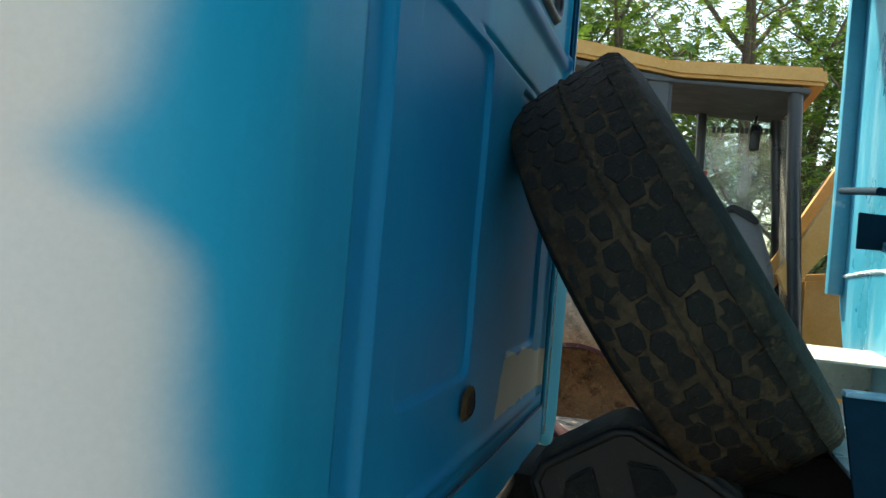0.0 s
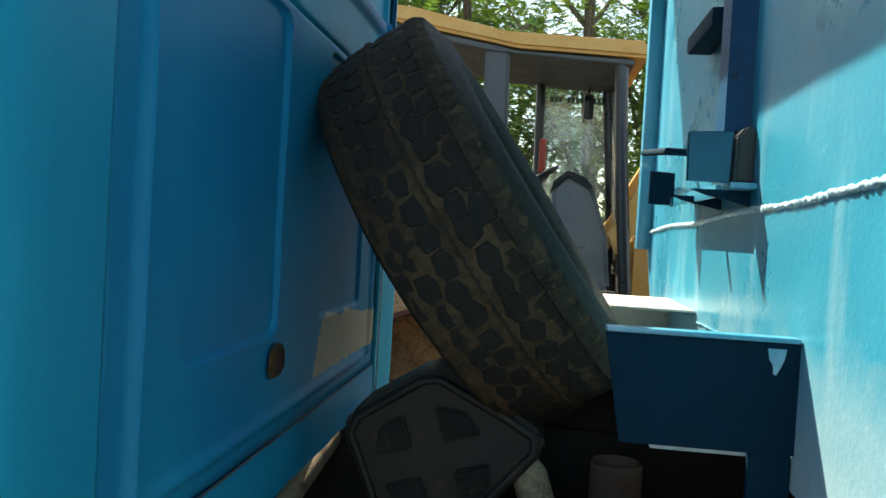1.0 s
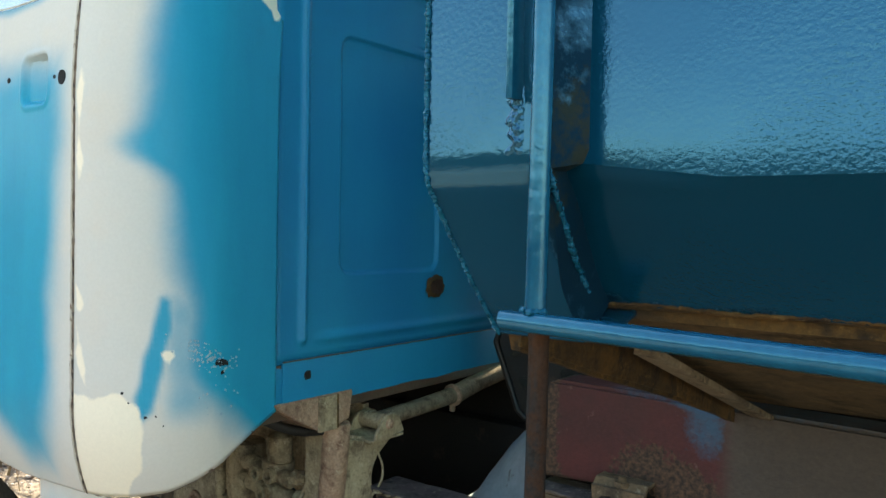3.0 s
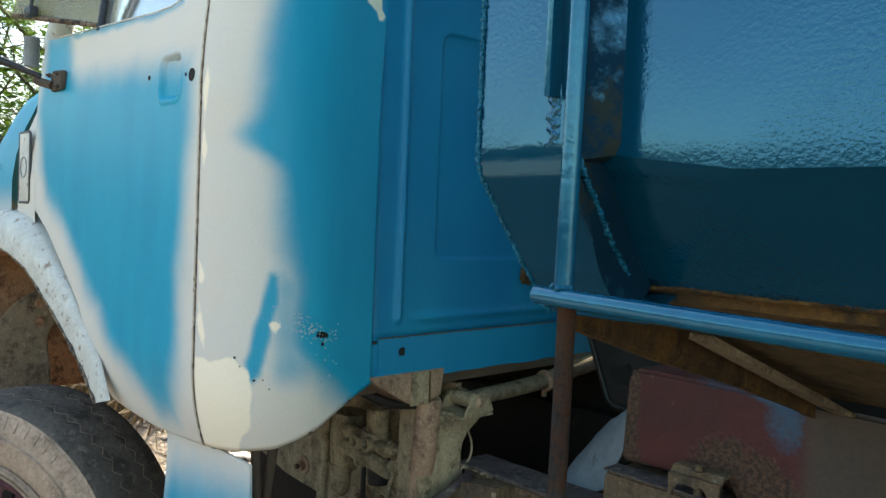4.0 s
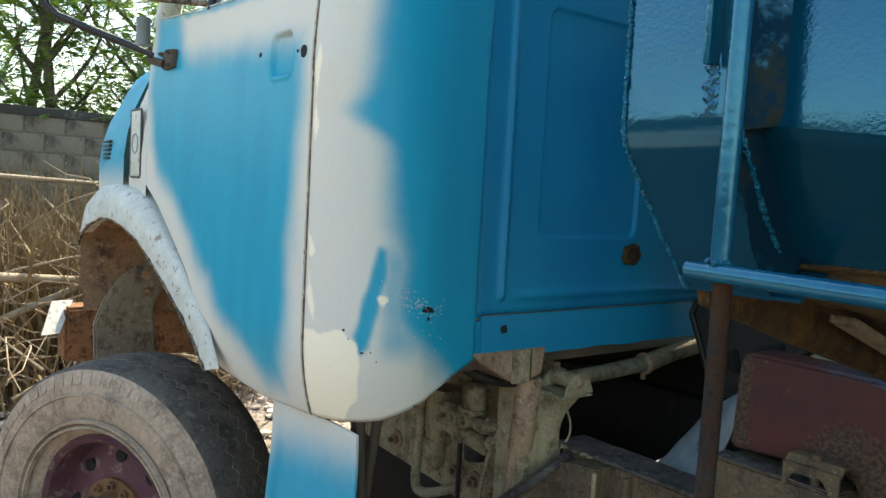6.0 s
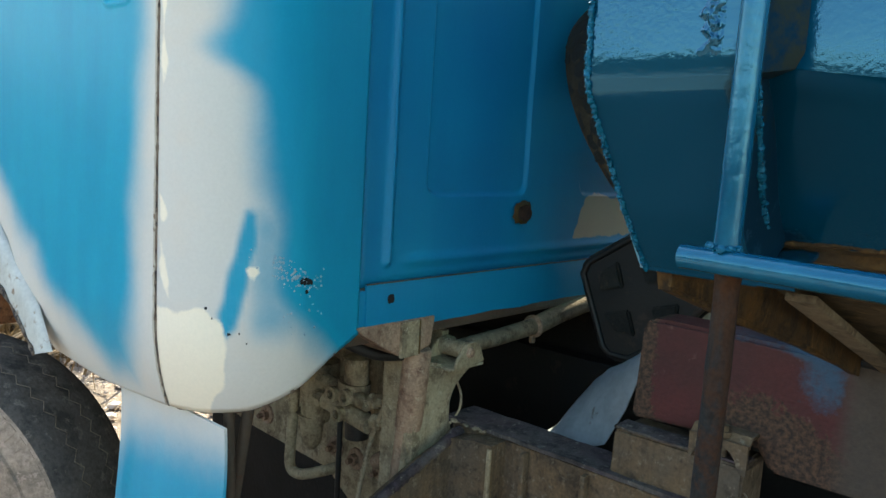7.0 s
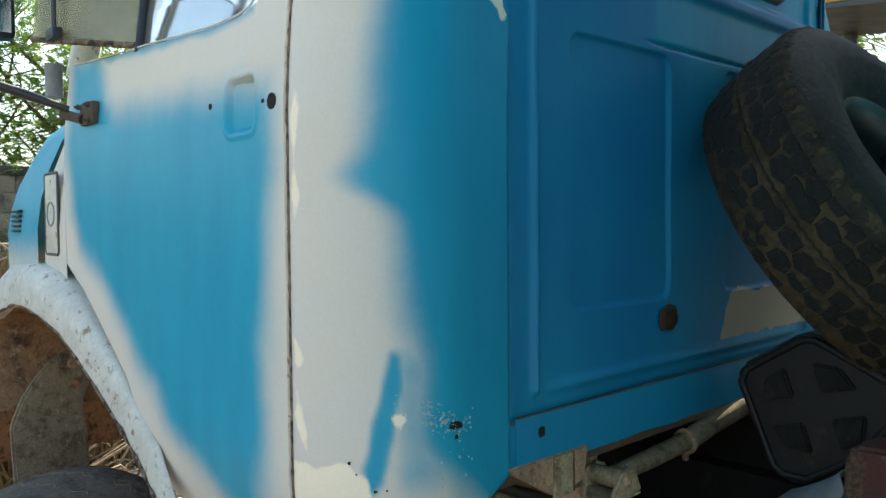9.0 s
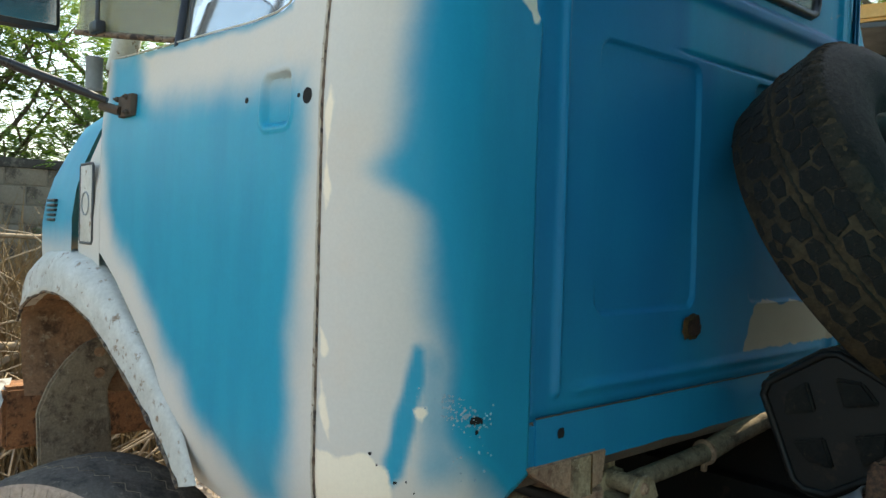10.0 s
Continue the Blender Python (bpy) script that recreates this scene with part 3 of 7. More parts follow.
def coat_at(u, z):
    """0 where the sheet is blue, 1 where the primer is bare."""
    if u < 0:
        d = polygon_distance(DOOR_BLUE, u, z)
        c = step01(-0.105, 0.088, d + 0.022 * noise.noise((u * 7, z * 7, 1.0)))
        c = min(c, 0.35 + 0.65 * step01(-0.012, 0.020, polygon_distance(SILL_BLUE, u, z) + 0.012 * noise.noise((u * 11, z * 5, 8.0))))
        return max(c, 0.05 + 0.05 * noise.noise((u * 3, z * 3, 5.0)))
    e = sum(lerp_table(WHITE_EDGE, z + k) for k in (-0.02, -0.01, 0.0, 0.01, 0.02)) / 5
    soft = 0.068 + 0.045 * step01(1.22, 1.12, z)
    c = 1 - step01(e - soft, e + soft, u + 0.014 * noise.noise((u * 9, z * 7, 2.0)))
    side = step01(0.165, 0.225, u) * step01(1.06, 1.17, z) * step01(1.44, 1.32, z)
    c = min(c, 1 - side * (0.58 + 0.16 * noise.noise((u * 12, z * 12, 4.0))))
    if u > 0.27:
        c -= 0.20 * step01(0.26, 0.42, u) * (1 - step01(0.0, 0.25, c))
    s = polygon_distance(STREAK, u, z)
    return min(c, 0.12 + 0.88 * step01(-0.008, 0.016, s + 0.005 * noise.noise((u * 40, z * 18, 0.0))))


def filler_at(u, z):
    if u < -0.01:
        return 0.0
    d = min(polygon_distance(p, u, z) for p in (FILLER_1, FILLER_2, FILLER_3, FILLER_4, FILLER_5, FILLER_6))
    return 1 - step01(-0.016, 0.016, d + 0.012 * noise.noise((u * 30, z * 22, 9.0)))


def coated(ob, pairs):
    """Stores (coat, filler) for each vertex."""
    for k, name in enumerate(("coat", "filler")):
        a = ob.data.attributes.new(name, "FLOAT", "POINT")
        a.data.foreach_set("value", [p[k] for p in pairs])


def stained(ob, f, name="stain"):
    a = ob.data.attributes.new(name, "FLOAT", "POINT")
    a.data.foreach_set("value", [f(v.co) for v in ob.data.vertices])


def skin(name, us, low, high, parent, label, mirrored=False, thick=0.012, rows=90, plain=False, bulge=None):
    bm = bmesh.new()
    grid, marks = [], []
    for u in us:
        lo, hi = low(u), high(u)
        col = []
        for k in range(rows + 1):
            z = lo + (hi - lo) * k / rows
            p = cab_at(u, z, bulge(u, z) if bulge else 0.0)
            col.append(far(p) if mirrored else p)
            marks.append((0.0, 0.0) if plain else (coat_at(u, z), filler_at(u, z)))
        grid.append(col)
    sheet(bm, grid, 0, flip=not mirrored)
    ob = part(name, bm, M_CAB, parent, label, smooth=40)
    coated(ob, marks)
    s = ob.modifiers.new("thickness", "SOLIDIFY")
    s.thickness, s.offset = thick, -1.0
    return ob


CORNER_LOW = [(0, 0.955), (0.11, 0.962), (0.19, 0.972), (0.245, 0.992), (0.302, 1.017), (0.392, 1.065), (0.47, 1.10)]
DOOR_LOW = [(-1.19, 1.46), (-1.05, 1.393), (-0.88, 1.285), (-0.753, 1.2), (-0.62, 1.05), (-0.565, 0.945), (-0.39, 0.931), (-0.287, 0.927), (0, 0.952)]
SILL = [(-1.2, 2.02), (-1.06, 2.005), (-0.59, 1.975), (-0.285, 1.955), (-0.17, 1.955), (-0.12, 1.97), (-0.095, 2.01), (-0.088, 2.06)]
ROOF = 2.56


def spread(a, b, n):
    return [a + (b - a) * k / n for k in range(n + 1)]


def handle_recess(u, z):
    """A shallow pressed cup for the door handle, and the sill's rounded shoulder."""
    d = math.hypot(max(0.0, abs(u + 0.165) - 0.034), max(0.0, abs(z - 1.785) - 0.030)) - 0.020
    cup = -0.019 * (1 - step01(-0.009, 0.001, d)) * (0.55 + 0.45 * step01(-0.215, -0.13, u))
    return cup + 0.0022 * math.exp(-((d - 0.006) / 0.005) ** 2)


corner = skin("cab_corner", spread(0.004, 0.462, 70), lambda u: lerp_table(CORNER_LOW, u), lambda u: ROOF, truck, "rounded cab corner of bare primer, filler and blue", rows=150)
corner_far = skin("cab_corner", spread(0.004, 0.462, 24), lambda u: lerp_table(CORNER_LOW, u), lambda u: ROOF, truck, "", True, rows=30, plain=True)
door = skin("door", spread(-1.19, -0.24, 95)[:-1] + spread(-0.24, -0.092, 48) + spread(-0.088, -0.006, 16), lambda u: lerp_table(DOOR_LOW, u), lambda u: lerp_table(SILL, u), truck, "driver's door, blue in a border of white primer", rows=240, bulge=handle_recess)
skin("door_pillar", spread(-0.088, -0.006, 8), lambda u: lerp_table(SILL, u) - 0.002, lambda u: ROOF, door, "", rows=120)
door_far = skin("door", spread(-1.19, -0.006, 24), lambda u: lerp_table(DOOR_LOW, u), lambda u: lerp_table(SILL, u), truck, "far door, blue", True, rows=20, plain=True)

bm = bmesh.new()
ZSEAM = spread(0.955, 2.5, 260)
tube(bm, [cab_at(0.0 + 0.0012 * noise.noise((1, 0, z * 22)), z, -0.0030) for z in ZSEAM], [0.0050 + 0.0022 * noise.noise((0, 0, z * 60)) for z in ZSEAM], 8)
part("door_seam", bm, M_SEAL, door, "rusty gap down the rear of the door", smooth=60)
bm = bmesh.new()
tube(bm, [cab_at(-0.0085 + 0.0010 * noise.noise((3, 0, z * 15)), z, -0.0030) for z in ZSEAM], [0.0046 + 0.0012 * noise.noise((5, 0, z * 40)) for z in ZSEAM], 8)
part("door_edge", bm, M_EDGE, door, "rolled beige edge of the door", smooth=60)
for name, u, z, r in (("lock_hole", -0.050, 1.778, 0.0145), ("screw_hole", -0.080, 1.782, 0.004), ("screw_hole", -0.283, 1.795, 0.006)):
    bm = bmesh.new()
    p, q = cab_at(u, z, 0.0015), cab_at(u, z, -0.01)
    tube(bm, [q, p], r, 20)
    part(name, bm, M_HOLE, door, "round black hole where the handle is missing", smooth=40)
# window frame of the door, its glass, the swung-out vent pane
bm = bmesh.new()
tube(bm, [cab_at(u, lerp_table(SILL, u) + 0.003, 0.001) for u in spread(-1.16, -0.10, 24)], 0.0022, 8)
part("window_trim", bm, M_FENDER, door, "", smooth=60)
bm = bmesh.new()
tube(bm, [cab_at(-0.69, z, -0.005) for z in spread(1.975, ROOF, 6)], 0.011, 8)
part("window_divider", bm, M_BLACK, door, "black upright between the panes", smooth=60)
bm = bmesh.new()
sheet(bm, [[cab_at(u, z, -0.012) for z in spread(lerp_table(SILL, u), 2.5, 6)] for u in spread(-0.68, -0.09, 8)])
pane = part("window_pane", bm, M_GLASS, door, "dusty clear pane")
pane.visible_shadow = False
hinge = cab_at(-0.70, 2.0)
tip = hinge.lerp(Vector((-1.72, 0.22, 2.0)), 0.72)
bm = bmesh.new()
sheet(bm, [[hinge.lerp(tip, t) + Vector((0, 0.05 * s, 0.5 * s + 0.06 * t)) for s in spread(0, 1, 4)] for t in spread(0, 1, 6)], 0.004)
vent = part("vent_pane", bm, M_VENT, door, "yellowed vent window standing open")
vent.visible_shadow = False
bm = bmesh.new()
tube(bm, [hinge + Vector((0.0, 0, -0.008)), hinge.lerp(tip, 0.5) + Vector((0, 0, 0.022)), tip + Vector((0, 0, 0.052))], 0.008, 8)
part("vent_rail", bm, M_SEAL, vent, "rusty lower rail", smooth=60)
bm = bmesh.new()
k = hinge.lerp(tip, 0.72)
tube(bm, [k + Vector((0, -0.012, 0.04)), k + Vector((0, -0.012, 0.5))], 0.006, 8)
box(bm, k.x - 0.03, k.x + 0.03, k.y - 0.026, k.y, k.z + 0.035, k.z + 0.065, 0.006)
part("vent_latch", bm, M_BLACK, vent, "", smooth=40)
bm = bmesh.new()
tube(bm, [(-1.762, 0.372, 1.935), (-1.762, 0.372, 2.03)], 0.024, 16)
part("side_lamp", bm, M_GREY, truck, "pale grey cylindrical lamp body", smooth=40)

# mirror: mount on the door, bent tube, rectangular head
mount = cab_at(-0.965, 1.855)
bm = bmesh.new()
box(bm, mount.x - 0.048, mount.x + 0.05, mount.y - 0.018, mount.y + 0.002, mount.z - 0.028, mount.z + 0.030, 0.006)
for dx, dz in ((-0.035, 0.02), (0.035, 0.02), (0.035, -0.02)):
    bolt(bm, (mount.x + dx, mount.y - 0.022, mount.z + dz), (0, -1, 0), 0.008, 0.006)
tube(bm, [(mount.x - 0.02, mount.y - 0.02, mount.z - 0.012), (mount.x - 0.075, mount.y - 0.05, mount.z + 0.004)], 0.013, 8)
mirror_mount = part("mirror_mount", bm, M_BROWN, truck, "rusty bolted mirror bracket", smooth=40)
bm = bmesh.new()
tube(bm, [(mount.x - 0.05, 0.335, 1.87), (-1.57, 0.25, 1.905), (-1.60, 0.15, 1.937), (-1.62, 0.075, 1.962), (-1.63, 0.045, 1.99), (-1.635, 0.033, 2.05), (-1.64, 0.03, 2.5)], [0.009, 0.013, 0.013, 0.013, 0.013, 0.013, 0.013], 10)
arm = part("mirror_arm", bm, M_BLACK, truck, "bent black tube of the wing mirror", smooth=60)
bm = bmesh.new()
box(bm, -1.665, -1.615, 0.045, 0.245, 2.050, 2.40, 0.022)
head = part("mirror_head", bm, M_BLACK, arm, "black mirror housing", smooth=50)
bm = bmesh.new()
box(bm, -1.6145, -1.611, 0.060, 0.230, 2.068, 2.385, 0.0015)
part("mirror_glass", bm, M_MIRROR, arm)

# rust pits, blisters and holes on the corner
rnd = random.Random(4)
for u, z, r in ((0.300, 1.226, 0.0065), (0.312, 1.224, 0.0095), (0.322, 1.221, 0.005), (0.312, 1.203, 0.0045), (0.122, 1.176, 0.0035), (0.134, 1.158, 0.002), (0.165, 1.130, 0.003), (0.183, 1.131, 0.002), (0.196, 1.112, 0.002)):
    bm = bmesh.new()
    c, n = cab_at(u, z), (cab_at(u, z, 0.1) - cab_at(u, z)).normalized()
    f, w = n.orthogonal().normalized(), n.cross(n.orthogonal().normalized())
    rim = []
    for k in range(12):
        t, q = 2 * math.pi * k / 12, r * rnd.uniform(0.6, 1.25)
        rim.append(bm.verts.new(c + n * 0.0018 + (f * math.cos(t) + w * math.sin(t)) * q))
    mid = bm.verts.new(c + n * 0.0010)
    for k in range(12):
        bm.faces.new((rim[k], rim[(k + 1) % 12], mid))
    part("rust_hole", bm, M_HOLE, corner, "small hole rusted through the sheet")
bm = bmesh.new()
for k in range(140):
    u, z = rnd.gauss(0.275, 0.03), 0
    z = 1.262 - 0.35 * (u - 0.22) + rnd.gauss(0, 0.011)
    if k > 110:
        u, z = rnd.uniform(0.26, 0.36), rnd.uniform(1.12, 1.25)
    r = rnd.uniform(0.0009, 0.0027)
    c, n = cab_at(u, z), (cab_at(u, z, 0.1) - cab_at(u, z)).normalized()
    s = bmesh.ops.create_icosphere(bm, subdivisions=1, radius=r)
    for v in s["verts"]:
        v.co = c + v.co
tagged(part("blistering", bm, M_BLISTER, corner, "blistered blue paint", smooth=80), kind="stuff")

bm = bmesh.new()
tube(bm, [cab_at(u, lerp_table(CORNER_LOW, u) + 0.001, -0.006 + 0.003 * noise.noise((u * 60, 0, 3))) for u in spread(0.01, 0.46, 90)], [max(0.0012, 0.004 + 0.005 * noise.noise((u * 45, 2, 0))) for u in spread(0.01, 0.46, 90)], 6)
part("rusty_hem", bm, M_SEAL, corner, "flaking rusty lower hem", smooth=60)

# rear wall of the cab, pressed sheet
WALL = -0.330


def wall_relief(y, z):
    h = 0.0
    for s in (y, 2 * MID - y):
        h += 0.012 * math.exp(-((s - 0.803) / 0.010) ** 2) * step01(1.225, 1.245, z)
        d = max(abs(s - 1.105) - 0.19, abs(z - 1.665) - 0.285)
        q = math.hypot(max(0.0, abs(s - 1.105) - 0.15), max(0.0, abs(z - 1.665) - 0.245)) - 0.04
        h -= 0.010 * (1 - step01(-0.010, 0.0, max(q, d)))
    h += 0.008 * math.exp(-((z - 1.240) / 0.012) ** 2) * step01(0.85, 0.87, y) * (1 - step01(1.97, 1.99, y))
    h -= 0.007 * math.exp(-((z - 1.967) / 0.005) ** 2) * step01(1.20, 1.24, y)
    h += 0.014 * math.exp(-((z - 2.115) / 0.022) ** 4)
    return h + 0.002 * noise.noise((y * 5, z * 5, 2.0))


def dense(a, b, n, marks, gap=0.0035, half=7):
    """Even steps, with more of them about the marks."""
    vals = set(round(v, 4) for v in spread(a, b, n))
    for m in marks:
        vals |= {round(m + gap * k, 4) for k in range(-half, half + 1) if a < m + gap * k < b}
    return sorted(vals)


WALL_FILL = [(1.53, 1.262), (1.55, 1.30), (1.58, 1.375), (1.66, 1.39), (1.72, 1.372), (1.80, 1.385), (1.95, 1.36), (2.10, 1.355), (2.25, 1.36), (2.25, 1.262)]
WINDOW = (0.96, 1.88, 2.175, 2.50)


def rear_wall():
    ys = dense(0.722, 2.118, 56, (0.803, 0.915, 1.295, 1.545, 1.925, 2.037))
    zs = dense(1.192, ROOF, 50, (1.240, 1.38, 1.95, 1.967, 2.09, 2.14))
    bm = bmesh.new()
    grid = [[bm.verts.new((WALL + wall_relief(y, z), y, z)) for z in zs] for y in ys]
    y0, y1, z0, z1 = WINDOW
    marks, aged = [], []
    for i, y in enumerate(ys):
        for j, z in enumerate(zs):
            # Negative coat: fuller blue, plus shade behind the tyre put into the colour.
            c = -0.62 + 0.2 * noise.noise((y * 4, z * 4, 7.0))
            bare = step01(1.955, 1.975, z) * (1 - step01(2.085, 2.10, z)) * step01(1.2, 1.26, y) + step01(2.135, 2.15, z)
            bare = max(bare, 0.75 * step01(1.72, 1.97, z + 0.03 * noise.noise((y * 8, z * 8, 3.0))) * step01(1.31, 1.40, y) * (1 - step01(2.085, 2.10, z)))
            c += bare * 0.70
            fl = 1 - step01(-0.02, 0.02, polygon_distance(WALL_FILL, y, z))
            marks.append((c, 0.0))
            aged.append(max(fl, bare * (0.25 + 0.06 * noise.noise((y * 14, z * 14, 6.0)))))
            if i and j:
                my, mz = (y + ys[i - 1]) / 2, (z + zs[j - 1]) / 2
                if y0 < my < y1 and z0 < mz < z1:
                    continue
                bm.faces.new((grid[i - 1][j - 1], grid[i][j - 1], grid[i][j], grid[i - 1][j]))
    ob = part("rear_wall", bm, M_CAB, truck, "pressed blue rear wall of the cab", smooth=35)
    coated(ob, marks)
    ob.data.attributes.new("beige", "FLOAT", "POINT").data.foreach_set("value", aged)
    s = ob.modifiers.new("thickness", "SOLIDIFY")
    s.thickness, s.offset = 0.008, -1.0
    # lower flange, lapped over the wall
    bm = bmesh.new()
    grid = [[Vector((WALL + 0.010 - 0.002 * (k == 4), y, z)) for k, z in enumerate(spread(1.095 - 0.006 * noise.noise((y * 9, 0, 0)), 1.197, 4))] for y in spread(0.742, 2.10, 60)]
    sheet(bm, grid, 0.006, flip=True)
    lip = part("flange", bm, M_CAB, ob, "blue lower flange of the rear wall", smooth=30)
    # Flange darkened like the wall above, shade included.
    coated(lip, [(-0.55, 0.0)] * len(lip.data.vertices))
    bm = bmesh.new()
    box(bm, WALL - 0.004, WALL + 0.007, 0.700, 0.742, 1.100, 1.186, 0.003)
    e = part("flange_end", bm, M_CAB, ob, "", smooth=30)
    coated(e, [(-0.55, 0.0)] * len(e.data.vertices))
    bm = bmesh.new()
    tube(bm, [(WALL + 0.009, y, 1.199 + 0.001 * noise.noise((y * 30, 1, 0))) for y in spread(0.742, 2.1, 80)], 0.0016, 6)
    part("lap_joint", bm, M_BROWN, ob, "dirty lap joint", smooth=60)
    # holes
    for y, z, r, nm, rim_mat in ((0.811, 1.163, 0.0105, "flange_hole", M_CAB), (1.272, 1.340, 0.0235, "rust_hole", M_RUST)):
        n, ragged = 22, []
        for k in range(n):
            t = 2 * math.pi * k / n
            q = r / max(abs(math.cos(t)), abs(math.sin(t))) ** 0.6 * rnd.uniform(0.86, 1.08)
            wide, high = (1.30, 0.90) if rim_mat is M_RUST else (1.0, 1.0)
            ragged.append((y + q * wide * math.cos(t), z + q * high * math.sin(t)))
        bm = bmesh.new()
        rim = [bm.verts.new((WALL + 0.0125, a, b)) for a, b in ragged]
        mid = bm.verts.new((WALL + (0.0085 if rim_mat is M_RUST else 0.0130), y + 0.3 * r, z - 0.3 * r))
        for k in range(n):
            bm.faces.new((rim[k], rim[(k + 1) % n], mid))
        bmesh.ops.recalc_face_normals(bm, faces=bm.faces[:])
        part(nm, bm, M_CAVITY if rim_mat is M_RUST else M_HOLE, ob, "dark hole eaten through the sheet")
        if rim_mat is M_RUST:
            bm = bmesh.new()
            ins = [bm.verts.new((WALL + 0.0145, y + (a - y) * 0.90, z + (b - z) * 0.90)) for a, b in ragged]
            top = [bm.verts.new((WALL + 0.0140, a, b)) for a, b in ragged]
            out = [bm.verts.new((WALL + 0.008, y + (a - y) * (1.30 + 0.25 * noise.noise((a * 60, b * 60, 0))), z + (b - z) * (1.40 + 0.3 * noise.noise((a * 50, b * 50, 4)))) ) for a, b in ragged]
            for k in range(n):
                m = (k + 1) % n
                bm.faces.new((ins[k], ins[m], top[m], top[k]))
                bm.faces.new((top[k], top[m], out[m], out[k]))
            bmesh.ops.recalc_face_normals(bm, faces=bm.faces[:])
            part("rust_rim", bm, M_RUST, ob, "flaking rusty rim", smooth=60)
    # window rubber and pane
    bm = bmesh.new()
    tube(bm, [(WALL, y1, z1), (WALL, y1, z0 + 0.04), (WALL, y1 - 0.012, z0 + 0.012), (WALL, y1 - 0.04, z0), (WALL, y0 + 0.04, z0), (WALL, y0, z0 + 0.04), (WALL, y0, z1)], 0.014, 8)
    part("window_rubber", bm, M_BLACK, ob, "black rubber round the rear window", smooth=60)
    bm = bmesh.new()
    sheet(bm, [[(WALL - 0.004, y, z) for z in (z0, z1)] for y in (y0, y1)], 0.004)
    p = part("rear_pane", bm, M_GLASS, ob)
    p.visible_shadow = False
    # far edge trim
    for k, y in enumerate((2.145, 2.175)):
        bm = bmesh.new()
        tube(bm, [(WALL + 0.004 - 0.012 * k, y, z) for z in spread(1.11, ROOF, 20)], 0.011, 8)
        part("edge_bead", bm, M_BODY, ob, "", smooth=60)
    return ob


rear = rear_wall()

# roof, floor and the far upper frame of the cab
bm = bmesh.new()
prism(bm, [(-1.85, ROOF - 0.02), (-1.80, ROOF + 0.06), (-1.4, ROOF + 0.13), (-0.8, ROOF + 0.13), (-0.42, ROOF + 0.06), (-0.36, ROOF - 0.02)], "y", 0.50, 2 * MID - 0.50)
part("roof", bm, M_FENDER, truck, "white cab roof", smooth=40)
bm = bmesh.new()
box(bm, -1.70, -0.35, 0.48, 2 * MID - 0.48, 1.06, 1.10, 0.01)
part("floor_pan", bm, M_BROWN, truck, "dirty brown underside of the cab")
for y in (0.55, 2 * MID - 0.55):
    bm = bmesh.new()
    tube(bm, [(-1.78, y - 0.1 * (1 if y < MID else -1), 2.0), (-1.72, y, ROOF)], 0.04, 10)
    part("windscreen_pillar", bm, M_FENDER, truck, "", smooth=60)
bm = bmesh.new()
prism(bm, [(-1.80, 1.45), (-1.78, 2.02), (-1.45, 2.0), (-1.42, 1.85), (-1.60, 1.45)], "y", 0.47, 2 * MID - 0.47)
part("dashboard", bm, M_FRAME, truck, "dark grey dashboard")
bm = bmesh.new()
ring_of(bm, (-1.28, 0.92, 2.0), (-0.7, 0, 0.7), [(0.012 * math.cos(t), 0.21 + 0.012 * math.sin(t)) for t in spread(0, 2 * math.pi, 8)[:-1]], 28, True)
part("steering_wheel", bm, M_BLACK, truck, "", smooth=80)

# scuttle and bonnet, lofted from cross sections
FLANK = [(1.36, 0.004), (1.46, 0.0), (1.56, 0.0), (1.65, 0.012), (1.735, 0.035), (1.83, 0.075), (1.90, 0.115), (1.955, 0.18), (1.99, 0.30), (2.012, 0.50), (2.022, 0.75), (2.025, 1.05)]
NOSE = [(-1.688, 0.372, 0.35, 0.0), (-1.80, 0.372, 0.7, 0.0), (-1.895, 0.373, 0.9, 0.0), (-1.92, 0.370, 1.0, 0.01), (-2.05, 0.366, 1.0, 0.03), (-2.20, 0.370, 1.0, 0.06), (-2.36, 0.392, 1.05, 0.10), (-2.52, 0.44, 1.1, 0.16), (-2.68, 0.52, 1.2, 0.25),
        (-2.82, 0.64, 1.2, 0.37), (-2.92, 0.80, 1.1, 0.50), (-2.96, 0.98, 0.8, 0.60)]


def nose_ring(x, y0, lean, drop, out=0.0):
    """Half a section up the flank, mirrored to the far side; drop lowers the crown towards the grille."""
    half = []
    for z, o in FLANK:
        zz = 1.36 + (z - 1.36) * (1 - drop)
        half.append((min(MID - 0.01, y0 + o * lean) - out, zz + (out if o > 0.2 else 0)))
    return [Vector((x, y, z)) for y, z in half] + [Vector((x, 2 * MID - y, z)) for y, z in half[::-1]]


def loft(name, sections, material, label, out=0.0, end=False):
    bm = bmesh.new()
    vs = sheet(bm, [nose_ring(*s, out) for s in sections])
    if end:
        bm.faces.new(vs[-1])
    bmesh.ops.recalc_face_normals(bm, faces=bm.faces[:])
    ob = part(name, bm, material, truck, label, smooth=50)
    if material is M_CAB:
        coated(ob, [(0.16 + 0.8 * (1 - step01(1.42, 1.50, v.co.z)) if end else 1.0 - 0.7 * step01(1.80, 1.86, v.co.z) * step01(-1.80, -1.74, v.co.x), 0.0) for v in ob.data.vertices])
    return ob


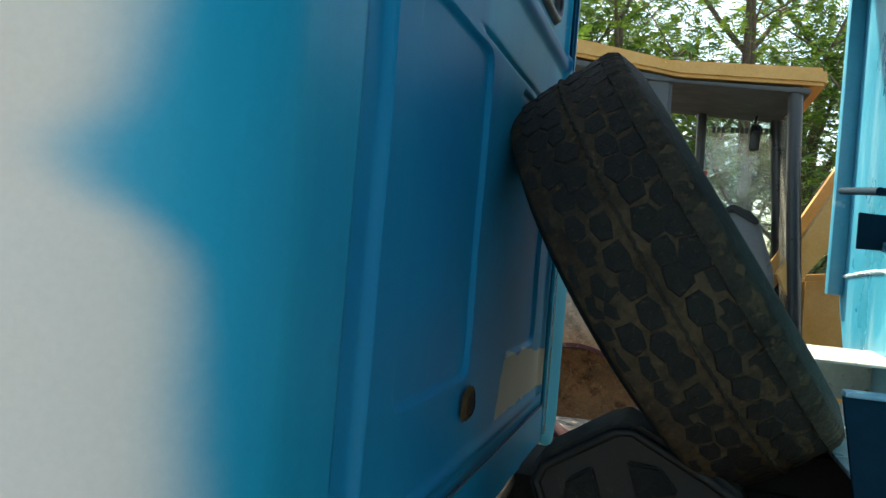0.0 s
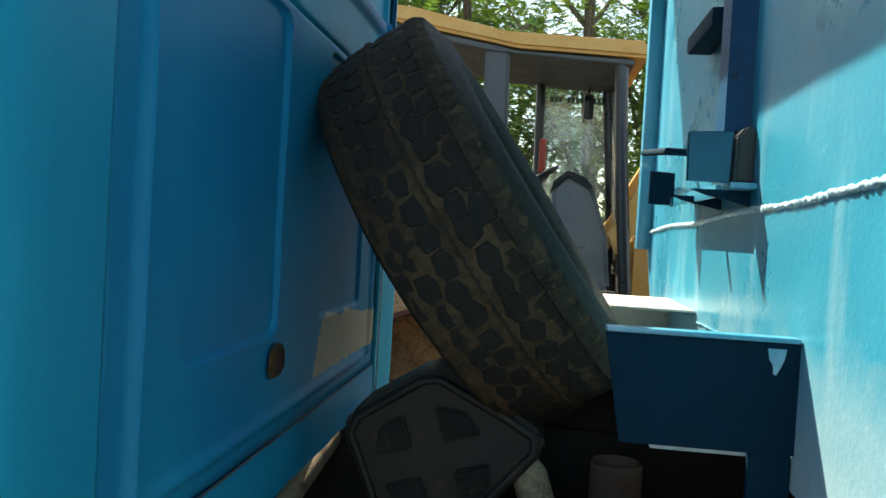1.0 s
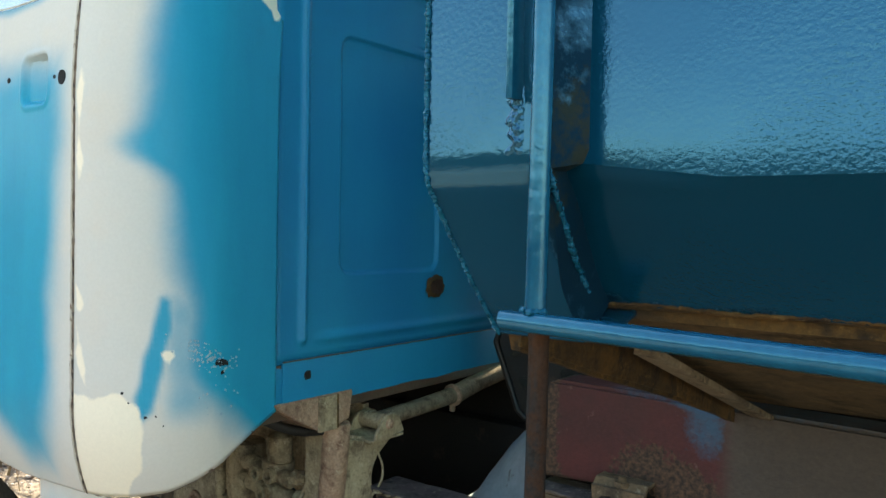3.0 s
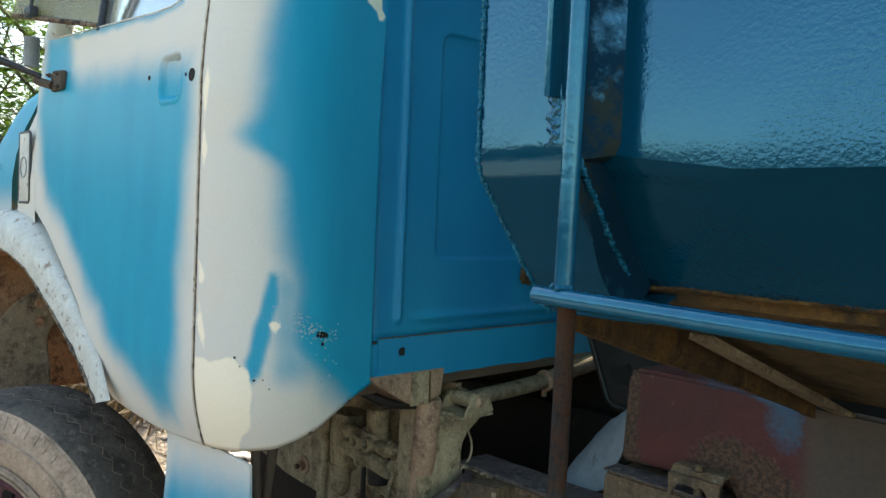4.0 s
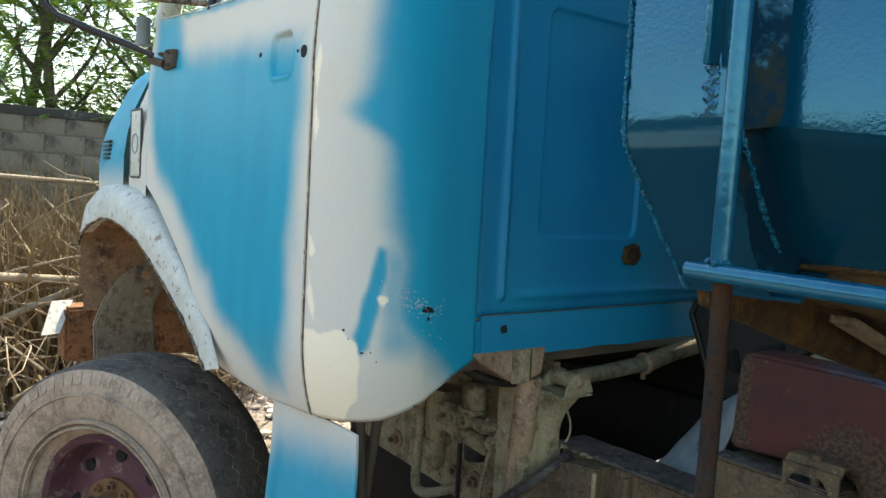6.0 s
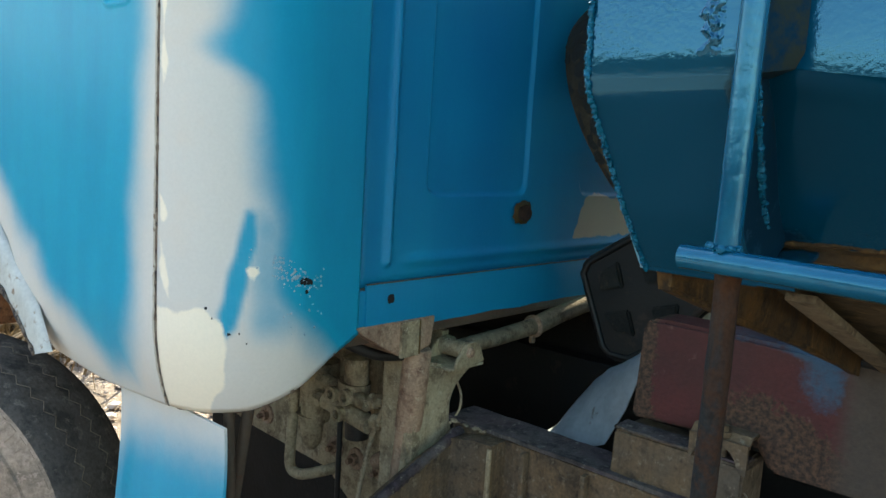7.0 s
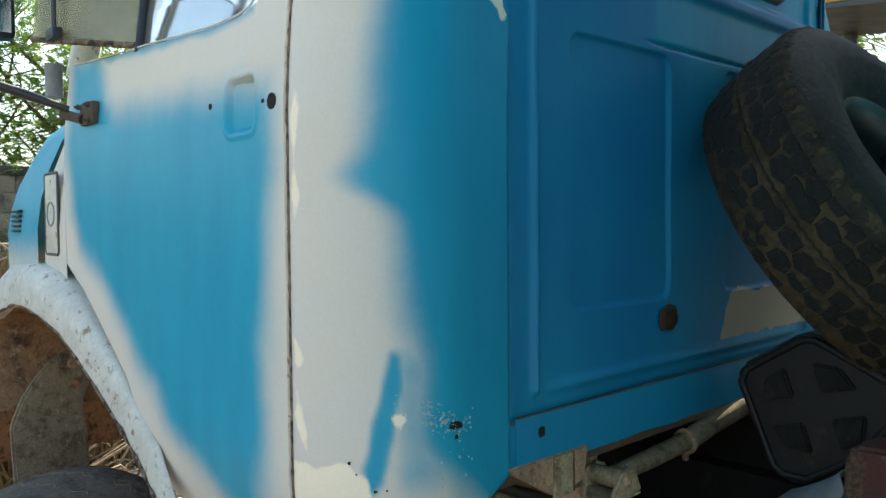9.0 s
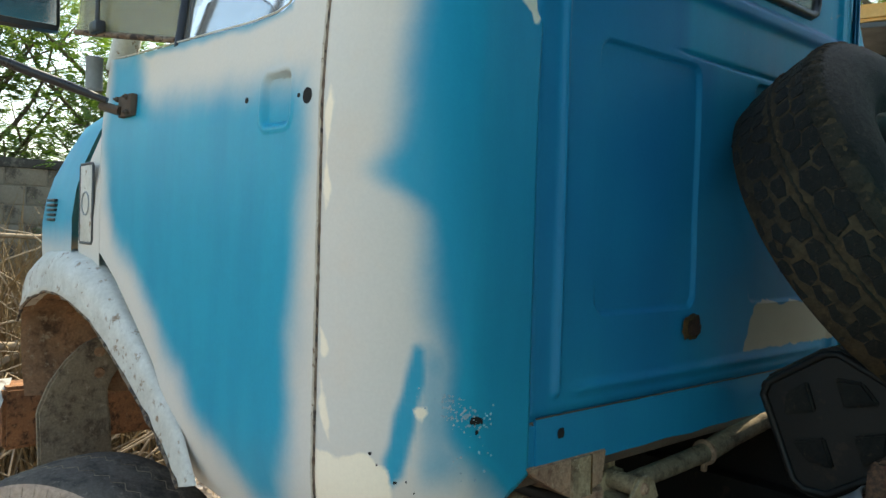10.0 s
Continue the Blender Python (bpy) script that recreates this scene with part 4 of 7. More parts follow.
scuttle = loft("scuttle", NOSE[:3], M_CAB, "white primed scuttle between door and bonnet")
loft("bonnet_gap", [(-1.893, 0.384, 0.9, 0.0), (-1.935, 0.384, 1.0, 0.01)], M_HOLE, "dark gap behind the bonnet")
bonnet = loft("bonnet", NOSE[3:], M_CAB, "rounded blue bonnet", 0.010, True)
bm = bmesh.new()
box(bm, -1.868, -1.755, 0.3685, 0.376, 1.485, 1.715, 0.003)
badge = part("side_badge", bm, M_FENDER, truck, "white oblong vent cover with a round emblem", smooth=40)
bm = bmesh.new()
tube(bm, [(-1.872, 0.371, 1.715), (-1.872, 0.371, 1.49), (-1.862, 0.371, 1.481), (-1.76, 0.371, 1.481), (-1.751, 0.371, 1.49), (-1.751, 0.371, 1.71), (-1.76, 0.371, 1.719), (-1.866, 0.371, 1.719)], 0.0042, 8)
part("cover_gap", bm, M_FRAME, badge, "dark grey rubber round the cover", smooth=60)
bm = bmesh.new()
ring_of(bm, (-1.812, 0.368, 1.60), (0, -1, 0), [(0.003 * math.cos(t), 0.034 + 0.003 * math.sin(t)) for t in spread(0, 2 * math.pi, 6)[:-1]], 24, True)
part("emblem_ring", bm, M_GREY, badge, "round raised emblem", smooth=80)
bm = bmesh.new()
for k in range(5):
    box(bm, -2.185, -2.095, 0.352, 0.364, 1.545 + 0.016 * k, 1.554 + 0.016 * k, 0.002)
part("bonnet_louvre", bm, M_BLACK, bonnet, "small dark louvre", smooth=40)

# front fender and its muddy liner
ARCH = [(-1.050, 0.950, 0.0), (-1.112, 1.000, 0.03), (-1.235, 1.074, 0.08), (-1.37, 1.145, 0.2), (-1.49, 1.207, 0.35), (-1.60, 1.270, 0.6), (-1.73, 1.310, 0.9), (-1.85, 1.327, 1.0), (-1.995, 1.326, 1.0), (-2.19, 1.287, 1.0),
        (-2.30, 1.246, 1.0), (-2.355, 1.195, 1.0)]
INSIDE = ARCH[2:] + [(-2.352, 1.10, 1.0), (-2.33, 1.0, 1.0), (-2.295, 0.92, 1.0)]
CREST = [(-0.992, 0.966), (-1.072, 1.058), (-1.222, 1.158), (-1.332, 1.230), (-1.442, 1.290), (-1.54, 1.352), (-1.63, 1.395), (-1.75, 1.432), (-1.95, 1.455), (-2.15, 1.445), (-2.285, 1.402), (-2.365, 1.25)]


def fender(m):
    """The wing's pressed edge: a turned lip round the arch, a rounded flank and the crown that runs under the bonnet."""
    bm = bmesh.new()
    rows = []
    n = len(ARCH) - 1
    for i in range(n * 4 - 3):
        k, f = min(i // 4, n - 2), i / 4 - min(i // 4, n - 2)
        x, z, w = (a + (b - a) * f for a, b in zip(ARCH[k], ARCH[k + 1]))
        cx, cz = (a + (b - a) * f for a, b in zip(CREST[k], CREST[k + 1]))
        y = 0.360 - 0.050 * w
        d = 0.004 * noise.noise((i * 0.5, 1.0, 0.0))
        prof = [(0.04, 0.04), (0.0, 0.002), (-0.01, -0.006), (0.06, -0.010), (0.18, -0.004), (0.45, -0.002), (0.75, 0.010), (0.95, 0.032), (1.02, 0.05 + 0.015 * w), (1.02, 0.055 + 0.205 * w)]
        rows.append([m(Vector((x + (cx - x) * s, y + t * (0.3 + 0.7 * w) + d * (1 - s), z + (cz - z) * s))) for s, t in prof])
    sheet(bm, rows, 0.0)
    bmesh.ops.recalc_face_normals(bm, faces=bm.faces[:])
    return bm


fend = part("fender", fender(lambda v: v), M_FENDER, truck, "chipped white front fender with a rusty lip", smooth=60)
part("fender", fender(far), M_FENDER, truck, "", smooth=60)
bm = bmesh.new()
edge = []
for i in range((len(ARCH) - 1) * 8 + 1):
    k, f = min(i // 8, len(ARCH) - 2), i / 8 - min(i // 8, len(ARCH) - 2)
    x, z, w = (a + (b - a) * f for a, b in zip(ARCH[k], ARCH[k + 1]))
    edge.append(Vector((x, 0.357 - 0.050 * w, z)))
tube(bm, edge, [max(0.0018, 0.0060 + 0.007 * noise.noise((i * 0.35, 4.0, 0.0))) for i in range(len(edge))], 6)
part("fender_lip", bm, M_SEAL, fend, "chipped rusty lip", smooth=60)
bm = bmesh.new()
rows = []
for i in range(len(INSIDE) * 4 - 3):
    k, f = min(i // 4, len(INSIDE) - 2), i / 4 - min(i // 4, len(INSIDE) - 2)
    x, z, w = (a + (b - a) * f for a, b in zip(INSIDE[k], INSIDE[k + 1]))
    y0 = 0.368 - 0.05 * w
    rows.append([Vector((x - 0.03 * step01(-2.2, -2.35, x) * step01(0.3, 0.5, y), y, z + 0.012 - 0.075 * step01(0.5, 1.0, y))) for y in spread(y0, 1.0, 14)])
rows = [[v + Vector((0.008 * noise.noise(v * 13), 0, 0.014 * noise.noise(v * 11))) for v in r] for r in rows]
sheet(bm, rows)
part("fender_liner", bm, M_LINER, fend, "rusty liner caked with mud", smooth=70)
bm = bmesh.new()
prism(bm, [(0.346, 0.886), (0.382, 0.978), (0.435, 1.055), (0.493, 1.110), (0.557, 1.137), (0.600, 1.085), (0.625, 1.022), (0.588, 0.97), (0.579, 0.93), (0.592, 0.84), (0.601, 0.64), (0.358, 0.62)], "x", -2.27, -2.24)
bmesh.ops.bevel(bm, geom=bm.edges[:], offset=0.008, segments=2, affect="EDGES")
splash = part("splash_plate", bm, M_MUDPLATE, fend, "grey mud-splashed inner wing plate", smooth=40)
for y, z in ((0.548, 1.08), (0.548, 1.005)):
    bm = bmesh.new()
    tube(bm, [(-2.242, y, z), (-2.232, y, z)], [0.020, 0.016], 14)
    part("plate_boss", bm, M_LINER, splash, "", smooth=50)
bm = bmesh.new()
prism(bm, [(-3.20, 0.56), (-3.20, 0.83), (-3.02, 0.83), (-3.02, 0.56)], "y", 0.40, 2 * MID - 0.40)
bmesh.ops.bevel(bm, geom=bm.edges[:], offset=0.015, segments=2, affect="EDGES")
bumper = part("bumper", bm, M_PITTED, truck, "rust-brown pitted steel bumper", smooth=40)
bm = bmesh.new()
sheet(bm, [[(-3.11, 0.355, 0.854), (-2.97, 0.285, 0.712)], [(-3.11, 0.45, 0.856), (-2.97, 0.365, 0.718)]], 0.006)
part("bumper_cap", bm, M_FENDER, bumper, "white painted plate on the end of the bumper")

# step panel below the door
bm = bmesh.new()
rows = [[Vector((x, 0.435 + 0.012 * step01(-0.70, -0.80, x) + 0.01 * math.sin(z * 9), z)) for z in spread(0.35, 0.948 - 0.02 * step01(-0.5, -0.8, x), 24)] for x in spread(-0.80, -0.360, 20)]
sheet(bm, rows, 0.006)
step = part("step_panel", bm, M_CAB, truck, "hanging step panel, blue fading to white primer", smooth=40)
coated(step, [(0.92 * step01(0.70, 0.95, v.co.z - 0.13 * (v.co.x + 0.8)) + 0.25 * step01(-0.74, -0.80, v.co.x), 0.0) for v in step.data.vertices])
bm = bmesh.new()
box(bm, -0.84, -0.36, 0.40, 0.70, 0.33, 0.36, 0.006)
part("step_tread", bm, M_BROWN, step, "dusty steel step")


# ---- wheels and tyres ----
def tyre_parts(owner, centre, axis, R, half, side_mat, tread_mat, dish=None):
    """Carcass, tread and rim round an axis; the axis points out of the outer face."""
    c, a = Vector(centre), Vector(axis).normalized()
    prof = [(-half * 0.75, R * 0.53), (-half * 0.98, R * 0.60), (-half * 1.12, R * 0.72), (-half * 1.10, R * 0.84), (-half * 1.0, R * 0.935), (-half * 0.96, R * 0.955)]
    tp = [(-half * 0.96, R * 0.955), (-half * 0.90, R * 0.974), (-half * 0.5, R * 0.988), (0, R * 0.991), (half * 0.5, R * 0.988), (half * 0.90, R * 0.972), (half * 0.96, R * 0.955)]
    out = []
    for sgn in (1, -1):
        bm = bmesh.new()
        ring_of(bm, c, a, [(w * sgn, r) for w, r in prof], 96)
        o = part("sidewall", bm, side_mat, owner, "", smooth=50)
        out.append(o)
    bm = bmesh.new()
    ring_of(bm, c, a, tp, 120)
    out.append(part("tread", bm, tread_mat, owner, "", smooth=60))
    bm = bmesh.new()
    inner = [(-half * 0.75, R * 0.53), (-half * 0.70, R * 0.50), (-half * 0.2, R * 0.485), (half * 0.2, R * 0.485), (half * 0.70, R * 0.50), (half * 0.75, R * 0.53)]
    ring_of(bm, c, a, inner, 64)
    out.append(part("rim", bm, M_MAROON if dish else M_BLACK, owner, "", smooth=60))
    return out


def tread_blocks(owner, centre, axis, R, half):
    """Worn, uneven tread blocks in staggered rows, a thin ridge round the middle and a smooth worn shoulder."""
    c, a = Vector(centre), Vector(axis).normalized()
    f = Vector((0, -1, 0)) - a * a.dot(Vector((0, -1, 0)))
    f.normalize()
    u = a.cross(f)
    rn = random.Random(8)
    n = 54
    pitch = 2 * math.pi / n
    shapes = []
    for _ in range(16):
        bm = bmesh.new()
        hexa = [(-0.48, -0.36), (-0.48, 0.36), (0.0, 0.60), (0.48, 0.36), (0.48, -0.36), (0.0, -0.60)]
        hexa = [(p * rn.uniform(0.84, 1.10) + rn.uniform(-0.09, 0.09), q * rn.uniform(0.74, 1.16) + rn.uniform(-0.06, 0.06)) for p, q in hexa]
        L, Wd = pitch * R, 0.30 * half
        rings = []
        for grow, h in ((1.08, -0.010), (1.02, -0.0030), (0.91, 0.0)):
            rings.append([bm.verts.new((p * L * grow, q * Wd * grow * 1.04, h + (rn.uniform(-0.001, 0.001) if grow < 1 else 0))) for p, q in hexa])
        for lo, hi in zip(rings, rings[1:]):
            for i in range(6):
                bm.faces.new((lo[i], lo[(i + 1) % 6], hi[(i + 1) % 6], hi[i]))
        top = bm.verts.new((rn.uniform(-0.1, 0.1) * L, 0, 0.0004))
        for i in range(6):
            bm.faces.new((rings[-1][i], rings[-1][(i + 1) % 6], top))
        bmesh.ops.recalc_face_normals(bm, faces=bm.faces[:])
        me = bpy.data.meshes.new("tread_block")
        bm.to_mesh(me)
        bm.free()
        me.materials.append(M_TYRE)
        shapes.append(me)
    for j, w0 in enumerate((-0.85, -0.57, -0.27, 0.27, 0.57)):
        crown = R * (1 - 0.03 * abs(w0) ** 2.6)
        for k in range(n):
            t = (k + 0.5 * (j % 2)) * pitch + rn.uniform(-0.012, 0.012)
            d = f * math.cos(t) + u * math.sin(t)
            e = a.cross(d)
            o = new("tread_block", shapes[rn.randrange(16)])
            m = Matrix((e, a, d)).transposed().to_4x4()
            tip = Matrix.Rotation(-0.10 * w0 * abs(w0), 4, "X") @ Matrix.Rotation(rn.uniform(-0.12, 0.12) + math.pi * rn.randrange(2), 4, "Z")
            if w0 < -0.7:
                tip = tip @ Matrix.Diagonal((0.92, 0.56, 1, 1))
            m = Matrix.Translation(c + a * ((w0 + rn.uniform(-0.015, 0.015)) * half) + d * (crown - 0.001 - rn.uniform(0, 0.0030))) @ m @ tip
            o.parent = owner
            o.matrix_parent_inverse = Matrix.Translation(-owner.location)
            o.matrix_basis = m

    def put(t, w, r):
        return bm.verts.new(c + a * w + (f * math.cos(t) + u * math.sin(t)) * r)
    bm = bmesh.new()
    m = 240
    ring = []
    for k in range(m):
        t = 2 * math.pi * k / m
        w = 0.014 * half * (1 if k % 2 else -1) * rn.uniform(0.3, 1.3)
        h = R * (1.002 + rn.uniform(-0.004, 0.003))
        ring.append([put(t, w - 0.03 * half, R * 0.983), put(t, w - 0.016 * half, h), put(t, w + 0.016 * half, h), put(t, w + 0.03 * half, R * 0.983)])
    for k in range(m):
        p, q = ring[k], ring[(k + 1) % m]
        for i in range(3):
            bm.faces.new((p[i], p[i + 1], q[i + 1], q[i]))
    part("middle_ridge", bm, M_SHOULDER, owner, "thin ragged ridge round the tread", smooth=60)
    bm = bmesh.new()
    ring = []
    m = 300
    for k in range(m):
        t = 2 * math.pi * k / m
        dip = 0.006 * (1 if k % 6 == 0 else 0) + rn.uniform(-0.0022, 0.0022)
        ring.append([put(t, (0.68 + 0.03 * math.sin(k * 0.7)) * half, R * 0.978), put(t, 0.71 * half, R * 0.992 - dip * 0.4), put(t, 0.86 * half, R * 0.985 - dip), put(t, 0.99 * half, R * 0.962 - dip), put(t, 1.03 * half, R * 0.93)])
    for k in range(m):
        p, q = ring[k], ring[(k + 1) % m]
        for i in range(4):
            bm.faces.new((p[i], p[i + 1], q[i + 1], q[i]))
    bmesh.ops.recalc_face_normals(bm, faces=bm.faces[:])
    part("worn_shoulder", bm, M_SHOULDER, owner, "smooth mud-stained shoulder of the tread", smooth=50)


def front_wheel(centre, normal, name="wheel"):
    n = Vector(normal).normalized()
    w = new(name)
    w.parent = truck
    w.matrix_parent_inverse = Matrix.Translation(-truck.location)
    tyre_parts(w, centre, n, 0.50, 0.150, M_WALLTYRE, M_SMOOTHTYRE, dish=True)
    c = Vector(centre)
    bm = bmesh.new()
    ring_of(bm, c, n, [(0.118, 0.268), (0.132, 0.254), (0.120, 0.240), (0.065, 0.232), (0.035, 0.222), (0.040, 0.195), (0.070, 0.12), (0.070, 0.0)], 64)
    disc = part("wheel_disc", bm, M_MAROON, w, "dull maroon dusty wheel disc", smooth=40)
    up = Vector((0, 0, 1)) - n * n.z
    side = n.cross(up)
    for k in range(8):
        bm = bmesh.new()
        t = 2 * math.pi * k / 8
        d = up * math.cos(t) + side * math.sin(t)
        tube(bm, [c + n * 0.03 + d * 0.180, c + n * 0.055 + d * 0.180], 0.021, 14)
        part("disc_hole", bm, M_HOLE, w, "", smooth=40)
    bm = bmesh.new()
    tube(bm, [c + n * 0.060, c + n * 0.084], 0.115, 28)
    tube(bm, [c + n * 0.084, c + n * 0.140, c + n * 0.146], [0.072, 0.064, 0.05], 24)
    for k in range(10):
        t = 2 * math.pi * k / 10
        bolt(bm, c + n * 0.084 + (up * math.cos(t) + side * math.sin(t)) * 0.092, n, 0.014, 0.014)
    part("hub", bm, M_HUB, w, "rusty hub with wheel nuts", smooth=35)
    # raised rings round the sidewall
    for r, off in ((0.300, 0.166), (0.318, 0.170), (0.405, 0.171)):
        bm = bmesh.new()
        ring_of(bm, c, n, [(off - 0.010, r - 0.008), (off + 0.0015, r - 0.004), (off + 0.0015, r + 0.003), (off - 0.010, r + 0.008)], 96)
        part("sidewall_ring", bm, M_WALLTYRE, w, "", smooth=40)
    # shallow zigzag grooves, silted up
    for off in (0.050, -0.050):
        bm = bmesh.new()
        pts = []
        for k in range(121):
            t = 2 * math.pi * k / 120
            pts.append(c + n * (off + (0.012 if k % 2 else -0.012)) + (up * math.cos(t) + side * math.sin(t)) * 0.4945)
        tube(bm, pts, 0.0016, 5)
        part("tread_groove", bm, M_MUDPLATE, w, "silted zigzag groove")
    # lateral nicks on the shoulder
    bm = bmesh.new()
    for k in range(72):
        t = 2 * math.pi * k / 72
        d = up * math.cos(t) + side * math.sin(t)
        e = n.cross(d)
        q = [c + n * 0.146 + d * 0.470, c + n * 0.160 + d * 0.435]
        v = [bm.verts.new(q[0] + e * 0.013 + n * 0.004), bm.verts.new(q[0] - e * 0.013 + n * 0.004), bm.verts.new(q[1] - e * 0.014 + n * 0.004), bm.verts.new(q[1] + e * 0.014 + n * 0.004)]
        b = [bm.verts.new(x.co - n * 0.012) for x in v]
        bm.faces.new(v)
        for i in range(4):
            bm.faces.new((v[i], v[(i + 1) % 4], b[(i + 1) % 4], b[i]))
    bmesh.ops.recalc_face_normals(bm, faces=bm.faces[:])
    tagged(part("shoulder_tread", bm, M_WALLTYRE, w, "worn nicked shoulder", smooth=30), kind="stuff")
    return w


front_wheel((-1.54, 0.310, 0.398), (0.514, -0.857, 0.0))
front_wheel((-1.54, 2 * MID - 0.35, 0.398), (0.514, -0.857, 0.0))

# ---- chassis, under the cab ----
bm = bmesh.new()
prism(bm, [(-0.31, 0.55), (-0.315, 0.838), (0.385, 0.838), (0.39, 0.76), (3.4, 0.76), (3.4, 0.55)], "y", 1.040, 1.135)
rail_near = part("chassis_rail", bm, M_OCHRE, truck, "ochre rusted chassis rail", smooth=40)
bm = bmesh.new()
rows = [[Vector((x, y, 0.8425 + 0.0025 * noise.noise((x * 25, y * 25, 0)))) for y in spread(1.034, 1.142, 6)] for x in spread(-0.335, 0.385, 60)]
sheet(bm, rows, 0.009)
part("rail_flange", bm, M_PURPLE, rail_near, "purple-grey grimy upper flange", smooth=50)
for x in (-0.225, -0.10, 0.055):
    bm = bmesh.new()
    box(bm, x, x + 0.012, 1.018, 1.040, 0.56, 0.832, 0.003)
    part("stiffener", bm, M_OCHRE, rail_near, "", smooth=30)
bm = bmesh.new()
rn = random.Random(41)
for k in range(60):
    x, y = rn.uniform(-0.335, -0.21), rn.choice((1.03, 1.045, 1.13)) + rn.gauss(0, 0.006)
    s = bmesh.ops.create_icosphere(bm, subdivisions=1, radius=rn.uniform(0.003, 0.009))
    for v in s["verts"]:
        v.co = Vector((x, y, 0.846)) + Vector((v.co.x, v.co.y, v.co.z * 0.5))
tagged(part("caked_dirt", bm, M_TAN, rail_near, "lumps of caked dirt", smooth=60), kind="stuff")
# Far rail in the near-black, its shade put into the colour.
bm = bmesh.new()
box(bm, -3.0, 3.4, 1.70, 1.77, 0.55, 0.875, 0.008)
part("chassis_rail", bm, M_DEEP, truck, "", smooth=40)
bm = bmesh.new()
prism(bm, [(-1.40, 0.60), (-1.25, 0.80), (-0.55, 1.04), (-0.40, 1.04), (-0.40, 0.42), (-0.62, 0.42), (-0.82, 0.545), (-1.23, 0.565)], "y", 1.078, 1.10)
tan = part("side_plate", bm, M_TAN, truck, "cream-brown muddy engine side plate", smooth=30)
for p in ((-1.118, 0.625), (-0.78, 0.622), (-0.693, 0.613), (-0.591, 0.61), (-0.52, 0.70), (-0.47, 0.78)):
    bm = bmesh.new()
    ring_of(bm, (p[0], 1.078, p[1]), (0, -1, 0), [(0.0, 0.032), (0.006, 0.030), (0.006, 0.0)], 16)
    bolt(bm, (p[0], 1.072, p[1]), (0, -1, 0), 0.017, 0.016)
    part("bolt", bm, M_ROSY, tan, "", smooth=30)
# mount between cab floor and frame
bm = bmesh.new()
prism(bm, [(0.715, 1.110), (0.735, 1.092), (0.845, 1.030), (0.902, 1.030), (0.945, 1.043), (0.955, 1.110)], "x", -0.44, -0.316)
bmesh.ops.bevel(bm, geom=bm.edges[:], offset=0.003, segments=2, affect="EDGES")
mount = part("cab_mount", bm, M_ROSY, truck, "rust-streaked folded cab mount", smooth=30)
bm = bmesh.new()
prism(bm, [(0.842, 1.108), (0.842, 1.028), (0.898, 1.028), (0.898, 1.108)], "x", -0.316, -0.309)
part("mount_strap", bm, M_TAN, mount, "greenish grey strap", smooth=30)
bm = bmesh.new()
tube(bm, [(-0.312, 0.898, 1.108), (-0.311, 0.899, 1.030)], 0.004, 8)
part("strap_weld", bm, M_RUST, mount, "", smooth=50)
bm = bmesh.new()
tube(bm, [(-0.398, 0.925, 0.42), (-0.374, 0.925, 0.68), (-0.357, 0.925, 0.845)], 0.0285, 18)
shock = part("shock_absorber", bm, M_ROSY, truck, "dusty upright shock absorber", smooth=40)
bm = bmesh.new()
tube(bm, [(-0.3555, 0.925, 0.838), (-0.355, 0.925, 0.842), (-0.338, 0.925, 1.026), (-0.337, 0.925, 1.034)], [0.030, 0.0325, 0.0325, 0.028], 22)
part("shock_sleeve", bm, M_ROSY, shock, "wider upper sleeve", smooth=40)
bm = bmesh.new()
prism(bm, [(0.90, 0.42), (0.90, 1.01), (1.0, 0.985), (1.04, 0.970), (1.106, 0.974), (1.114, 0.957), (1.085, 0.938), (1.055, 0.915), (1.043, 0.885), (1.043, 0.850), (1.052, 0.82), (1.06, 0.42)], "x", -0.43, -0.325)
bmesh.ops.bevel(bm, geom=bm.edges[:], offset=0.010, segments=3, affect="EDGES")
part("bracket_casting", bm, M_TAN, truck, "cream muddy casting with a hooked edge", smooth=50)
# U-shaped clevis: base, near and far cheek
bm = bmesh.new()
prism(bm, [(-0.306, 0.966), (-0.306, 0.974), (-0.392, 0.987), (-0.392, 0.979)], "y", 1.005, 1.132)
prism(bm, [(1.022, 0.968), (1.132, 0.978), (1.112, 1.020), (1.090, 1.032), (1.062, 1.028), (1.030, 0.992)], "x", -0.314, -0.304)
prism(bm, [(1.005, 0.982), (1.132, 0.984), (1.112, 1.022), (1.080, 1.034), (1.040, 1.024)], "x", -0.392, -0.384)
bmesh.ops.bevel(bm, geom=bm.edges[:], offset=0.002, segments=1, affect="EDGES")
clevis = part("clevis", bm, M_TAN, truck, "U-shaped steel clevis", smooth=40)
bm = bmesh.new()
tube(bm, [(-0.386, 1.066, 1.010), (-0.313, 1.066, 1.010)], 0.021, 18)
part("bushing", bm, M_TAN, clevis, "", smooth=40)
bm = bmesh.new()
tube(bm, [(-0.305, 1.074, 1.006), (-0.297, 1.074, 1.006)], [0.015, 0.010], 16)
tube(bm, [(-0.297, 1.074, 1.006), (-0.294, 1.074, 1.006)], 0.006, 10)
part("clevis_pin", bm, M_ROSY, clevis, "", smooth=40)
bm = bmesh.new()
tube(bm, [(-0.345, 1.068, 1.010), (-0.345, 1.12, 1.010), (-0.350, 1.25, 1.012), (-0.353, 1.39, 1.018), (-0.352, 1.42, 1.020), (-0.350, 1.52, 1.040), (-0.35, 1.80, 1.07)], [0.019, 0.021, 0.022, 0.023, 0.026, 0.027, 0.027], 18)
